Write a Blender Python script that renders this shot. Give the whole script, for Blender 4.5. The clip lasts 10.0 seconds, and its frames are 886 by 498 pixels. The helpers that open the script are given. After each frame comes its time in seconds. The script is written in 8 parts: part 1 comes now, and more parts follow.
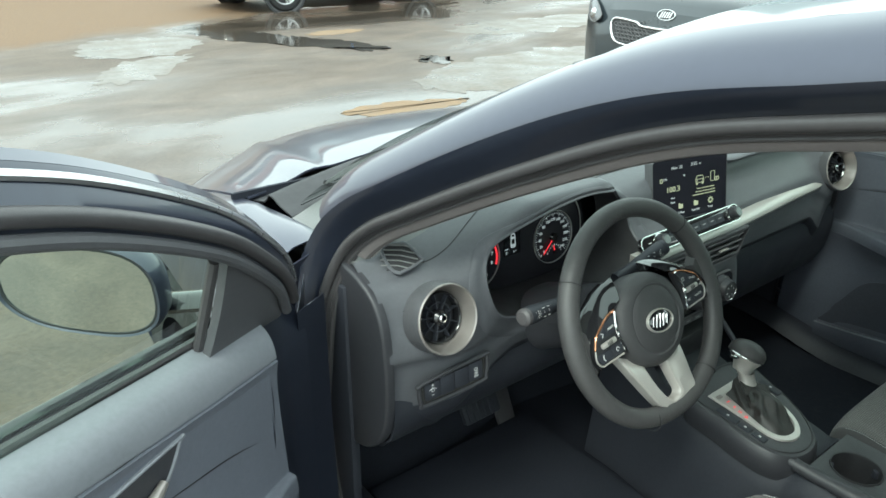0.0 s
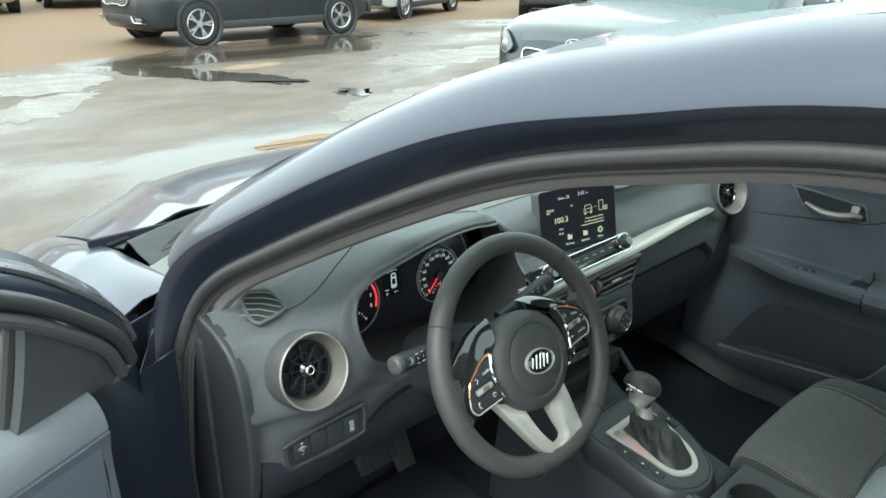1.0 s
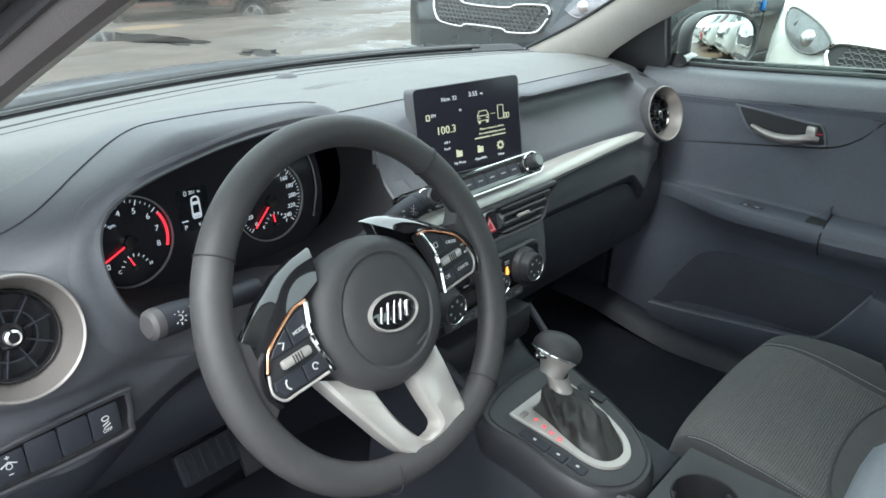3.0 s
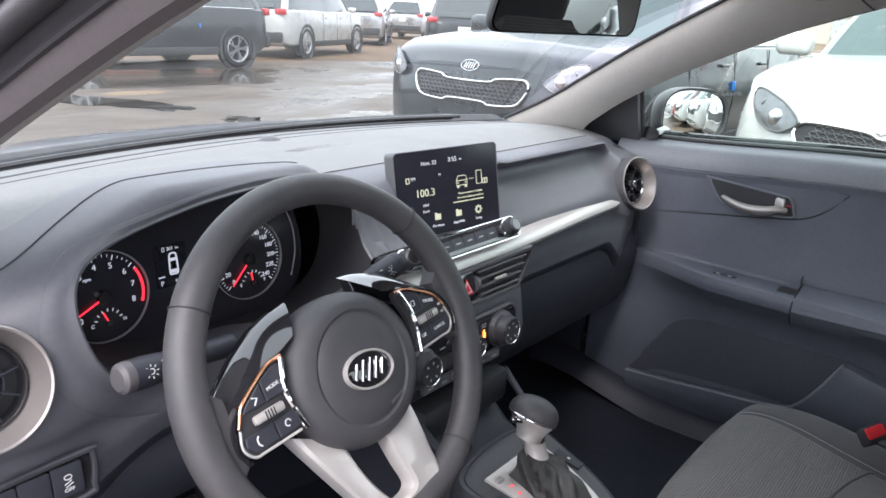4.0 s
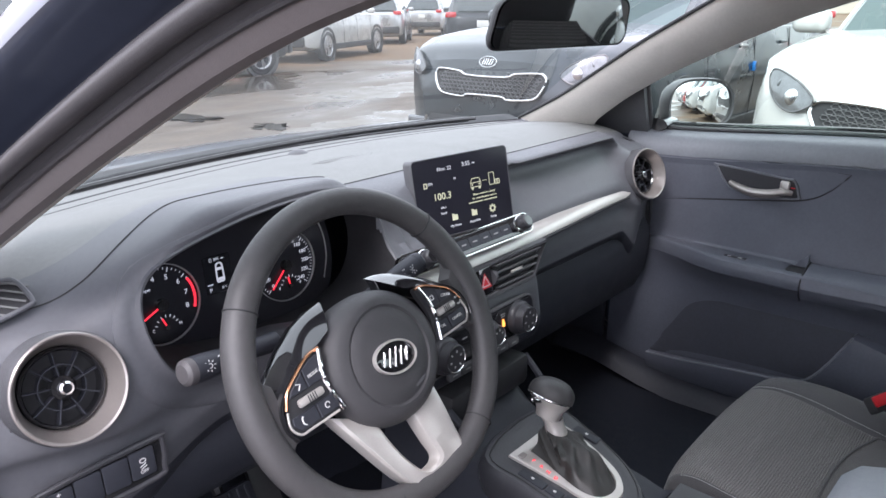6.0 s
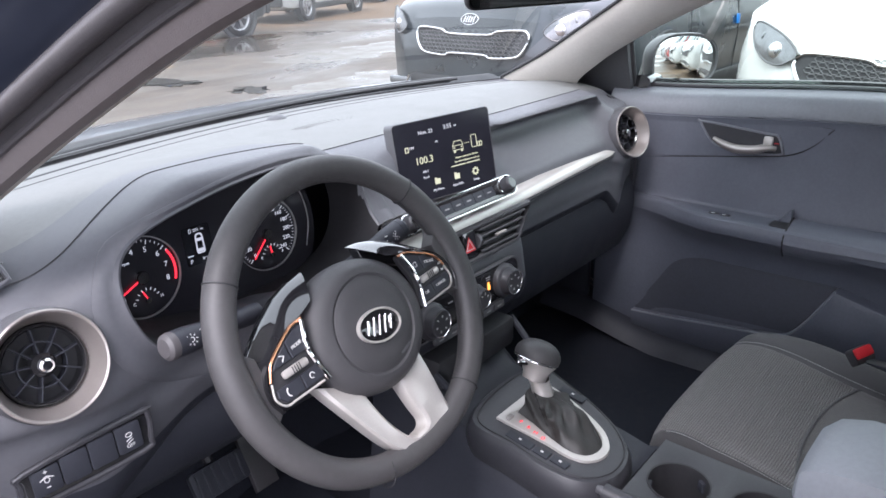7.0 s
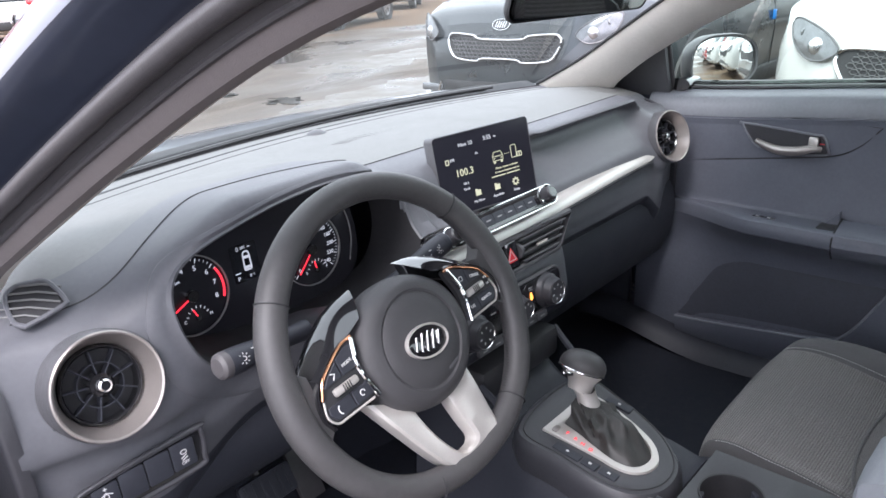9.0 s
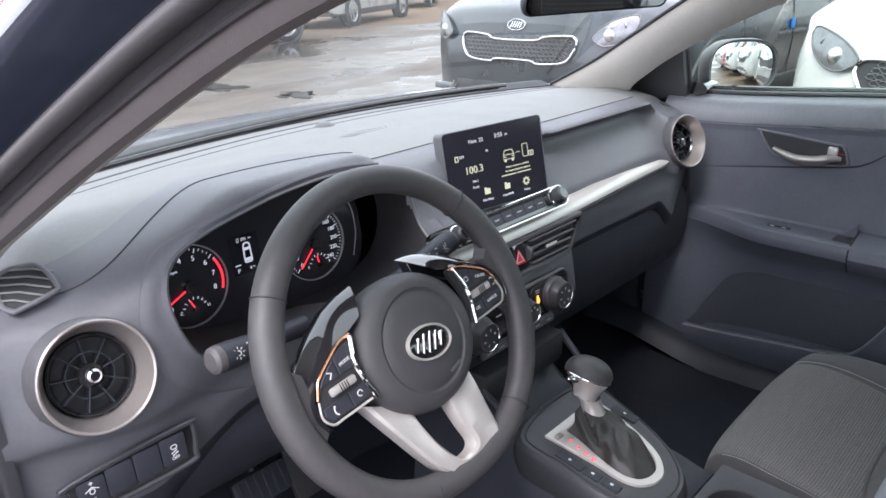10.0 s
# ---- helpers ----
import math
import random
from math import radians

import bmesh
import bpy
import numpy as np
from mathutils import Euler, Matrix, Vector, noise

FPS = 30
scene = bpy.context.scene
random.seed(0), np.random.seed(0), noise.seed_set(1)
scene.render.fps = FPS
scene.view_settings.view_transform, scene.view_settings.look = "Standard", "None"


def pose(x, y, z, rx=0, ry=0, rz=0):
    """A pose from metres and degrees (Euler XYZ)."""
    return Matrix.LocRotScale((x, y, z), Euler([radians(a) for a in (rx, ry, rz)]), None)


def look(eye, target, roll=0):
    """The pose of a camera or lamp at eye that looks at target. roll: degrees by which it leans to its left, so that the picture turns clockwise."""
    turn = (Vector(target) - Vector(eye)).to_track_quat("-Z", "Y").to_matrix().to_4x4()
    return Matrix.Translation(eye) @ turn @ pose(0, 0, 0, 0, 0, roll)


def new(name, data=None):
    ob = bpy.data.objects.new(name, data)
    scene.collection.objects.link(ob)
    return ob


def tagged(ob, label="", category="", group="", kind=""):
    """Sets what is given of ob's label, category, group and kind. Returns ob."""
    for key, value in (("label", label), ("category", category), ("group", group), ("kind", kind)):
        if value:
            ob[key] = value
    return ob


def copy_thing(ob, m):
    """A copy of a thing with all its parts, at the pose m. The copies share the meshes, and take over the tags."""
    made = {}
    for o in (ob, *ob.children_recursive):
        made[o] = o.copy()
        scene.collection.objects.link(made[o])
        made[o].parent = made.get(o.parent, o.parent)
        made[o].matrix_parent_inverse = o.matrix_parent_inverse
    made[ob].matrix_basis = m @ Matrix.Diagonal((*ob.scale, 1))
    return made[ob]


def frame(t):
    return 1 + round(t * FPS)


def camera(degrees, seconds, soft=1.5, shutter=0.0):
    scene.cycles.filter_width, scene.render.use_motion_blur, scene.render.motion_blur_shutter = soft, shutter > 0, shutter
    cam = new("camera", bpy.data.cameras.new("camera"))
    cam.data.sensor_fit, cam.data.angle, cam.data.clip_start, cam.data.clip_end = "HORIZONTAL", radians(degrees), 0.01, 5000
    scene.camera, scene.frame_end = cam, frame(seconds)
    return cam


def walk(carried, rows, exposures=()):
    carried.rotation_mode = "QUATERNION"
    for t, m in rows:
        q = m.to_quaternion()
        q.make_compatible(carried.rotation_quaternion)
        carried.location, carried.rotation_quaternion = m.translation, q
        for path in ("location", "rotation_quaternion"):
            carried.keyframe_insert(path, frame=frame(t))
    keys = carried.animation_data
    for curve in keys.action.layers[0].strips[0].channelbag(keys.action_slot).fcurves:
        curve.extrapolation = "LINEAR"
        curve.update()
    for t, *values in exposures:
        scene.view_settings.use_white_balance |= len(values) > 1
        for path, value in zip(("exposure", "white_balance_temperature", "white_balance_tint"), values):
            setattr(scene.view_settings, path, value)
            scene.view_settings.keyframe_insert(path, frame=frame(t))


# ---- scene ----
cam = camera(63.2, 10.0, soft=1.6)
PATH = [
    (0, (-1.275, -0.577, 1.381), (-0.158, 0.859, 0.549), 0.5),
    (0.5, (-1.307, -0.576, 1.387), (-0.093, 0.755, 0.519), 2.2),
    (1, (-1.146, -0.586, 1.369), (0.128, 0.759, 0.614), 0.5),
    (1.5, (-1.037, -0.592, 1.324), (0.244, 0.798, 0.669), 0.6),
    (2, (-1.014, -0.579, 1.328), (0.276, 0.742, 0.56), 1.8),
    (2.5, (-0.91, -0.479, 1.243), (0.426, 0.741, 0.392), 2.7),
    (2.7, (-0.853, -0.444, 1.175), (0.505, 0.762, 0.338), 2.0),
    (3.8, (-0.813, -0.432, 1.12), (0.671, 0.724, 0.44), 2.7),
    (4, (-0.835, -0.445, 1.134), (0.644, 0.749, 0.512), 3.2),
    (4.5, (-0.887, -0.485, 1.166), (0.545, 0.801, 0.624), 3.4),
    (5, (-0.906, -0.521, 1.189), (0.505, 0.778, 0.622), 1.9),
    (5.5, (-0.904, -0.517, 1.178), (0.51, 0.763, 0.577), 0.4),
    (6.8, (-0.875, -0.52, 1.169), (0.542, 0.696, 0.452), -1.2),
    (7, (-0.881, -0.515, 1.174), (0.533, 0.689, 0.432), -1.4),
    (7.5, (-0.862, -0.485, 1.162), (0.555, 0.686, 0.374), -1.7),
    (8, (-0.862, -0.486, 1.151), (0.539, 0.686, 0.337), -2.8),
    (8.5, (-0.885, -0.502, 1.178), (0.494, 0.729, 0.414), -3.7),
    (9, (-0.887, -0.503, 1.186), (0.47, 0.775, 0.459), -3.6),
    (9.5, (-0.873, -0.508, 1.187), (0.503, 0.764, 0.488), -2.6),
    (10, (-0.867, -0.486, 1.174), (0.476, 0.806, 0.447), -1.8),
]
walk(cam, [(t, look(eye, target, roll)) for t, eye, target, roll in PATH],
     exposures=[(0.0, 1.68, 5900, -10), (0.5, 1.72, 5900, -10), (1.1, 1.84, 5850, -10), (1.5, 1.70, 5850, -10), (2.0, 1.94, 5750, -11), (2.5, 2.25, 5650, -11), (3.0, 2.12, 5800, 2), (3.8, 2.24, 5950, 17), (4.5, 2.10, 5920, 17), (5.7, 2.08, 5900, 18), (6.8, 2.26, 5850, 19), (8.0, 2.34, 5850, 18), (8.5, 2.37, 5850, 18), (9.0, 2.26, 5900, 17), (10.0, 2.20, 5900, 17)])

# world: bright hazy overcast sky, late afternoon
world = bpy.data.worlds.new("overcast_sky")
scene.world = world
world.use_nodes = True
wn = world.node_tree
wn.nodes.clear()
w_out = wn.nodes.new("ShaderNodeOutputWorld")
w_sky = wn.nodes.new("ShaderNodeTexSky")
w_sky.sky_type = "NISHITA"
w_sky.sun_disc = False
w_sky.sun_elevation = radians(52)
w_sky.sun_rotation = radians(253)
w_sky.dust_density = 4.0
w_sky.air_density = 1.0
w_bg = wn.nodes.new("ShaderNodeBackground")
w_bg.inputs["Strength"].default_value = 0.07
w_cloud = wn.nodes.new("ShaderNodeBackground")
w_cloud.inputs["Color"].default_value = (0.985, 0.97, 0.955, 1)
w_cloud.inputs["Strength"].default_value = 1.0
w_mix = wn.nodes.new("ShaderNodeMixShader")
w_mix.inputs[0].default_value = 0.8
wn.links.new(w_sky.outputs[0], w_bg.inputs["Color"])
wn.links.new(w_bg.outputs[0], w_mix.inputs[1])
wn.links.new(w_cloud.outputs[0], w_mix.inputs[2])
wn.links.new(w_mix.outputs[0], w_out.inputs["Surface"])

sun = new("sun", bpy.data.lights.new("sun", "SUN"))
sun.data.energy = 0.9
sun.data.angle = radians(24)
sun.data.color = (1.0, 0.93, 0.84)
sun.matrix_world = look((-6, -2, 8.5), (0, 0, 0.8))

# ---------------------------------------------------------------- materials
def node(nt, kind, **values):
    n = nt.nodes.new(kind)
    for k, v in values.items():
        n.inputs[k].default_value = v
    return n


def paint(name, rgb, rough=0.5, metal=0.0, var=0.12, scale=18.0, bump=0.0, bscale=900.0, coat=0.0, spec=0.5, dirt=0.0, emit=None, glow=0.0, sheen=0.0):
    """A plain surface with variation of colour and gloss at two scales and fine relief."""
    m = bpy.data.materials.new(name)
    m.use_nodes = True
    nt = m.node_tree
    b = nt.nodes["Principled BSDF"]
    tc = nt.nodes.new("ShaderNodeTexCoord")
    n1 = node(nt, "ShaderNodeTexNoise", Scale=scale, Detail=6.0, Roughness=0.6)
    nt.links.new(tc.outputs["Object"], n1.inputs["Vector"])
    n2 = node(nt, "ShaderNodeTexNoise", Scale=scale * 9.0, Detail=4.0)
    nt.links.new(tc.outputs["Object"], n2.inputs["Vector"])
    add = nt.nodes.new("ShaderNodeMath")
    add.operation = "ADD"
    nt.links.new(n1.outputs[0], add.inputs[0])
    nt.links.new(n2.outputs[0], add.inputs[1])
    ramp = nt.nodes.new("ShaderNodeMapRange")
    ramp.inputs["From Min"].default_value = 0.6
    ramp.inputs["From Max"].default_value = 1.4
    ramp.inputs["To Min"].default_value = 1.0 - var
    ramp.inputs["To Max"].default_value = 1.0 + var
    nt.links.new(add.outputs[0], ramp.inputs["Value"])
    mul = nt.nodes.new("ShaderNodeVectorMath")
    mul.operation = "SCALE"
    mul.inputs[0].default_value = rgb
    nt.links.new(ramp.outputs[0], mul.inputs["Scale"])
    nt.links.new(mul.outputs[0], b.inputs["Base Color"])
    rr = nt.nodes.new("ShaderNodeMapRange")
    rr.inputs["From Min"].default_value = 0.3
    rr.inputs["From Max"].default_value = 0.7
    rr.inputs["To Min"].default_value = max(0.02, rough * (1 - var * 0.8))
    rr.inputs["To Max"].default_value = min(1.0, rough * (1 + var * 0.8) + dirt)
    nt.links.new(n1.outputs[0], rr.inputs["Value"])
    nt.links.new(rr.outputs[0], b.inputs["Roughness"])
    b.inputs["Metallic"].default_value = metal
    b.inputs["Specular IOR Level"].default_value = spec
    b.inputs["Coat Weight"].default_value = coat
    b.inputs["Coat Roughness"].default_value = 0.04
    b.inputs["Sheen Weight"].default_value = sheen
    if bump:
        n3 = node(nt, "ShaderNodeTexNoise", Scale=bscale, Detail=3.0)
        nt.links.new(tc.outputs["Object"], n3.inputs["Vector"])
        bp = nt.nodes.new("ShaderNodeBump")
        bp.inputs["Strength"].default_value = bump
        bp.inputs["Distance"].default_value = 0.001
        nt.links.new(n3.outputs[0], bp.inputs["Height"])
        nt.links.new(bp.outputs[0], b.inputs["Normal"])
    if emit:
        b.inputs["Emission Color"].default_value = (*emit, 1)
        b.inputs["Emission Strength"].default_value = glow
    return m


def glass(name, rgb=(0.9, 0.96, 0.94), clear=0.85, rough=0.0, gloss=0.05):
    """Thin pane: mostly clear, with real reflection."""
    m = bpy.data.materials.new(name)
    m.use_nodes = True
    nt = m.node_tree
    nt.nodes.clear()
    out = nt.nodes.new("ShaderNodeOutputMaterial")
    tr = nt.nodes.new("ShaderNodeBsdfTransparent")
    tr.inputs["Color"].default_value = (*[c * clear for c in rgb], 1)
    gl = nt.nodes.new("ShaderNodeBsdfGlossy")
    gl.inputs["Roughness"].default_value = rough
    lw = nt.nodes.new("ShaderNodeLayerWeight")
    lw.inputs["Blend"].default_value = 0.5
    pw = nt.nodes.new("ShaderNodeMath")
    pw.operation = "POWER"
    pw.inputs[1].default_value = 4.5
    nt.links.new(lw.outputs["Facing"], pw.inputs[0])
    fr = nt.nodes.new("ShaderNodeMath")
    fr.operation = "MULTIPLY_ADD"
    fr.inputs[1].default_value = 0.85
    fr.inputs[2].default_value = gloss
    nt.links.new(pw.outputs[0], fr.inputs[0])
    mx = nt.nodes.new("ShaderNodeMixShader")
    nt.links.new(fr.outputs[0], mx.inputs[0])
    nt.links.new(tr.outputs[0], mx.inputs[1])
    nt.links.new(gl.outputs[0], mx.inputs[2])
    nt.links.new(mx.outputs[0], out.inputs["Surface"])
    return m


def cloth(name, rgb, rib=700.0, axis="X"):
    """Woven seat cloth with fine ribs."""
    m = paint(name, rgb, rough=0.9, var=0.18, scale=40, sheen=0.25, spec=0.2)
    nt = m.node_tree
    b = nt.nodes["Principled BSDF"]
    tc = nt.nodes.new("ShaderNodeTexCoord")
    wv = node(nt, "ShaderNodeTexWave", Scale=rib / 6.283, Distortion=0.6, Detail=1.0)
    wv.bands_direction = axis
    nt.links.new(tc.outputs["Object"], wv.inputs["Vector"])
    ns = node(nt, "ShaderNodeTexNoise", Scale=1400.0)
    nt.links.new(tc.outputs["Object"], ns.inputs["Vector"])
    ad = nt.nodes.new("ShaderNodeMath")
    ad.operation = "ADD"
    nt.links.new(wv.outputs[0], ad.inputs[0])
    nt.links.new(ns.outputs[0], ad.inputs[1])
    bp = nt.nodes.new("ShaderNodeBump")
    bp.inputs["Strength"].default_value = 0.7
    bp.inputs["Distance"].default_value = 0.0016
    nt.links.new(ad.outputs[0], bp.inputs["Height"])
    nt.links.new(bp.outputs[0], b.inputs["Normal"])
    old = b.inputs["Base Color"].links[0].from_socket
    sc = nt.nodes.new("ShaderNodeVectorMath")
    sc.operation = "SCALE"
    mr = nt.nodes.new("ShaderNodeMapRange")
    mr.inputs["To Min"].default_value = 0.74
    mr.inputs["To Max"].default_value = 1.26
    nt.links.new(wv.outputs[0], mr.inputs["Value"])
    nt.links.new(old, sc.inputs[0])
    nt.links.new(mr.outputs[0], sc.inputs["Scale"])
    nt.links.new(sc.outputs[0], b.inputs["Base Color"])
    return m


# top pad is the fascia's plastic, made paler for the light on it
M_pad_lit = paint("dash_lit_plastic", (0.142, 0.144, 0.142), 0.52, bump=0.30, bscale=1100, var=0.12, spec=0.5)
M_fascia = paint("fascia_plastic", (0.100, 0.102, 0.114), 0.44, bump=0.28, bscale=1200, var=0.10)
M_slot = paint("speaker_slot_grey", (0.110, 0.111, 0.113), 0.6)
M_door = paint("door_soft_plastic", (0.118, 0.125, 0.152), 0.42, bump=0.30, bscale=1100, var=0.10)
# paler copy of the door plastic, with the light on upper edges in its colour
M_door_lit = paint("door_lit_plastic", (0.185, 0.192, 0.216), 0.42, bump=0.30, bscale=1100, var=0.10, spec=0.7)
M_console = paint("console_plastic", (0.038, 0.038, 0.044), 0.40, bump=0.25, bscale=1300, var=0.12)
M_plastic = paint("hard_dark_plastic", (0.080, 0.080, 0.087), 0.42, bump=0.25, bscale=1300, var=0.12)
M_lower = paint("lower_dark_plastic", (0.030, 0.032, 0.041), 0.5, bump=0.25, bscale=1200, var=0.15, spec=0.35)
M_leather = paint("wheel_leather", (0.060, 0.058, 0.060), 0.44, bump=0.35, bscale=1500, var=0.12)
M_hub = paint("airbag_grain", (0.054, 0.053, 0.057), 0.50, bump=0.45, bscale=1700, var=0.08)
M_gloss = paint("piano_black", (0.014, 0.014, 0.016), 0.06, var=0.05, coat=1.0)
M_silver = paint("satin_silver", (0.53, 0.505, 0.48), 0.33, metal=0.42, var=0.06, scale=60)
M_ring = paint("satin_ring", (0.34, 0.31, 0.295), 0.32, metal=0.6, var=0.06, scale=60)
M_chrome = paint("chrome", (0.80, 0.80, 0.80), 0.07, metal=1.0, var=0.04)
M_copper = paint("copper_edge", (0.62, 0.30, 0.17), 0.22, metal=0.9, var=0.06)
M_black = paint("matt_black", (0.026, 0.026, 0.029), 0.6, var=0.2)
M_rubber = paint("rubber_seal", (0.056, 0.053, 0.056), 0.36, bump=0.2, bscale=700, var=0.12)
M_carpet = paint("floor_carpet", (0.021, 0.023, 0.031), 0.95, spec=0.15, bump=1.0, bscale=500, var=0.35, scale=60)
M_trim = paint("pillar_trim", (0.60, 0.57, 0.53), 0.75, bump=0.3, bscale=900, var=0.06)
M_lining_shade = paint("lining_shade_plastic", (0.165, 0.148, 0.148), 0.7, bump=0.3, bscale=900, var=0.08)
M_head = paint("headliner_cloth", (0.52, 0.505, 0.48), 0.95, bump=0.6, bscale=1300, var=0.08)
M_visor = paint("visor_vinyl", (0.10, 0.10, 0.105), 0.5, bump=0.3, bscale=60, var=0.15)
M_lens = paint("cluster_lens", (0.024, 0.024, 0.030), 0.15, var=0.05)
M_display = paint("display_black", (0.018, 0.018, 0.025), 0.14, var=0.05)
M_lit = paint("lit_white", (0.25, 0.25, 0.25), 0.5, emit=(0.93, 0.95, 1.0), glow=0.12)
M_litdim = paint("lit_grey", (0.4, 0.4, 0.4), 0.5, emit=(0.8, 0.85, 0.95), glow=0.15)
M_lityel = paint("lit_pale_yellow", (0.36, 0.36, 0.25), 0.5, emit=(1.0, 0.98, 0.66), glow=0.09)
M_litred = paint("lit_red", (0.5, 0.02, 0.02), 0.5, emit=(1.0, 0.03, 0.05), glow=0.40)
M_litor = paint("lit_orange", (0.6, 0.2, 0.03), 0.5, emit=(1.0, 0.32, 0.05), glow=0.7)
M_mark = paint("printed_white", (0.62, 0.62, 0.62), 0.5, var=0.05)
M_markdim = paint("printed_grey", (0.28, 0.28, 0.28), 0.5, var=0.05)
M_red = paint("red_plastic", (0.62, 0.02, 0.03), 0.4, var=0.1)
M_cloth = cloth("seat_cloth", (0.142, 0.134, 0.130), rib=470.0, axis="Y")
M_side = paint("seat_side_cloth", (0.078, 0.076, 0.079), 0.85, bump=0.6, bscale=1400, var=0.14, scale=40, sheen=0.2)
M_seatplain = paint("plain_seat_cloth", (0.118, 0.112, 0.110), 0.88, bump=0.6, bscale=1400, var=0.14, scale=40, sheen=0.25, spec=0.2)
M_arm = paint("armrest_vinyl", (0.26, 0.275, 0.30), 0.55, bump=0.4, bscale=900, var=0.08)
M_stitch = paint("grey_thread", (0.50, 0.50, 0.50), 0.8, var=0.2)
M_body = paint("blue_grey_metallic_paint", (0.045, 0.049, 0.076), 0.34, metal=0.30, var=0.05, coat=0.7, scale=8)
# same body paint, darkened where jambs and frames lie in shade
M_body_shade = paint("body_shade_paint", (0.026, 0.031, 0.048), 0.30, metal=0.4, var=0.10, coat=0.5, scale=8)
M_glass = glass("windscreen_glass", (0.91, 0.98, 0.95), 0.76)
M_sideglass = glass("green_side_glass", (0.84, 0.97, 0.88), 0.92, gloss=0.11)
M_mirror = paint("mirror_glass", (0.80, 0.82, 0.82), 0.01, metal=1.0, var=0.01)
M_cab_mirror = paint("tinted_mirror_glass", (0.50, 0.51, 0.53), 0.02, metal=1.0, var=0.01)


# ---------------------------------------------------------------- mesh helpers
WM = {}


def thing(name, label, category, at=(0, 0, 0), group="", kind=""):
    ob = new(name)
    ob.empty_display_size = 0.05
    ob.location = at
    WM[ob] = Matrix.Translation(at)
    return tagged(ob, label, category, group, kind)


def part(name, bm, material, parent=None, label="", sharp=32):
    """Links a bmesh (world or thing coordinates) as one mesh object under a thing or a part."""
    me = bpy.data.meshes.new(name)
    if parent is not None:
        bm.transform(WM[parent].inverted())
    bm.normal_update()
    bm.to_mesh(me)
    bm.free()
    me.materials.append(material)
    me.shade_smooth()
    me.set_sharp_from_angle(angle=radians(sharp))
    ob = new(name, me)
    if parent is not None:
        ob.parent = parent
        WM[ob] = WM[parent]
    else:
        WM[ob] = Matrix()
    if label:
        tagged(ob, label)
    return ob


def box(size, at=(0, 0, 0), m=None, bevel=0.0, seg=2, bm=None):
    b = bmesh.new()
    bmesh.ops.create_cube(b, size=1.0)
    bmesh.ops.scale(b, vec=size, verts=b.verts)
    if bevel:
        bmesh.ops.bevel(b, geom=list(b.edges), offset=bevel, segments=seg, profile=0.5, affect="EDGES")
    b.transform((m if m is not None else Matrix()) @ Matrix.Translation(at))
    return join(bm, b)


def join(bm, other):
    if bm is None:
        return other
    me = bpy.data.meshes.new("tmp")
    other.to_mesh(me)
    other.free()
    bm.from_mesh(me)
    bpy.data.meshes.remove(me)
    return bm


def smooth(points, n, closed=False):
    """Catmull-Rom through the points, n samples a span."""
    p = [np.array(q, float) for q in points]
    out = []
    k = len(p)
    spans = k if closed else k - 1
    for i in range(spans):
        if closed:
            a, b, c, d = p[i - 1], p[i], p[(i + 1) % k], p[(i + 2) % k]
        else:
            b, c = p[i], p[i + 1]
            a = p[i - 1] if i else 2 * b - c
            d = p[i + 2] if i + 2 < k else 2 * c - b
        for j in range(n):
            t = j / n
            out.append(0.5 * (2 * b + (c - a) * t + (2 * a - 5 * b + 4 * c - d) * t * t + (3 * b - a - 3 * c + d) * t ** 3))
    if not closed:
        out.append(p[-1])
    return out


def sheet(rows, wrap=False, thick=0.0, cap=False, bm=None):
    """A surface through rows of points; wrap closes each row; thick gives it a back along its normals."""
    b = bmesh.new()
    vs = [[b.verts.new(tuple(q)) for q in row] for row in rows]
    n = len(vs[0])
    for r in range(len(vs) - 1):
        for c in range(n if wrap else n - 1):
            d = (c + 1) % n
            b.faces.new((vs[r][c], vs[r][d], vs[r + 1][d], vs[r + 1][c]))
    if cap:
        b.faces.new(vs[0][::-1])
        b.faces.new(vs[-1])
    bmesh.ops.recalc_face_normals(b, faces=b.faces)
    if thick:
        b.normal_update()
        backs = {v: b.verts.new(v.co - thick * v.normal) for row in vs for v in row}
        old_faces = list(b.faces)
        rim = [(e.verts[0], e.verts[1]) for e in b.edges if e.is_boundary]
        for f in old_faces:
            b.faces.new([backs[v] for v in reversed(f.verts)])
        for p, q in rim:
            b.faces.new((p, q, backs[q], backs[p]))
        bmesh.ops.recalc_face_normals(b, faces=b.faces)
    return join(bm, b)


def tube(path, radius, seg=10, closed=False, bm=None, flat=1.0):
    """A round bar along a path; radius may be a list."""
    pts = [Vector(q) for q in path]
    rows = []
    up = Vector((0, 0, 1))
    k = len(pts)
    for i, q in enumerate(pts):
        if closed:
            t = pts[(i + 1) % k] - pts[i - 1]
        else:
            t = pts[min(i + 1, k - 1)] - pts[max(i - 1, 0)]
        t.normalize()
        ref = up if abs(t.dot(up)) < 0.95 else Vector((0, 1, 0))
        a = t.cross(ref).normalized()
        c = a.cross(t)
        r = radius[i] if isinstance(radius, (list, tuple)) else radius
        rows.append([q + r * (math.cos(s) * a + flat * math.sin(s) * c) for s in np.linspace(0, 2 * math.pi, seg, endpoint=False)])
    if closed:
        rows.append(rows[0])
    b = sheet(rows, wrap=True, cap=not closed)
    if closed:
        bmesh.ops.remove_doubles(b, verts=b.verts, dist=1e-6)
    return join(bm, b)


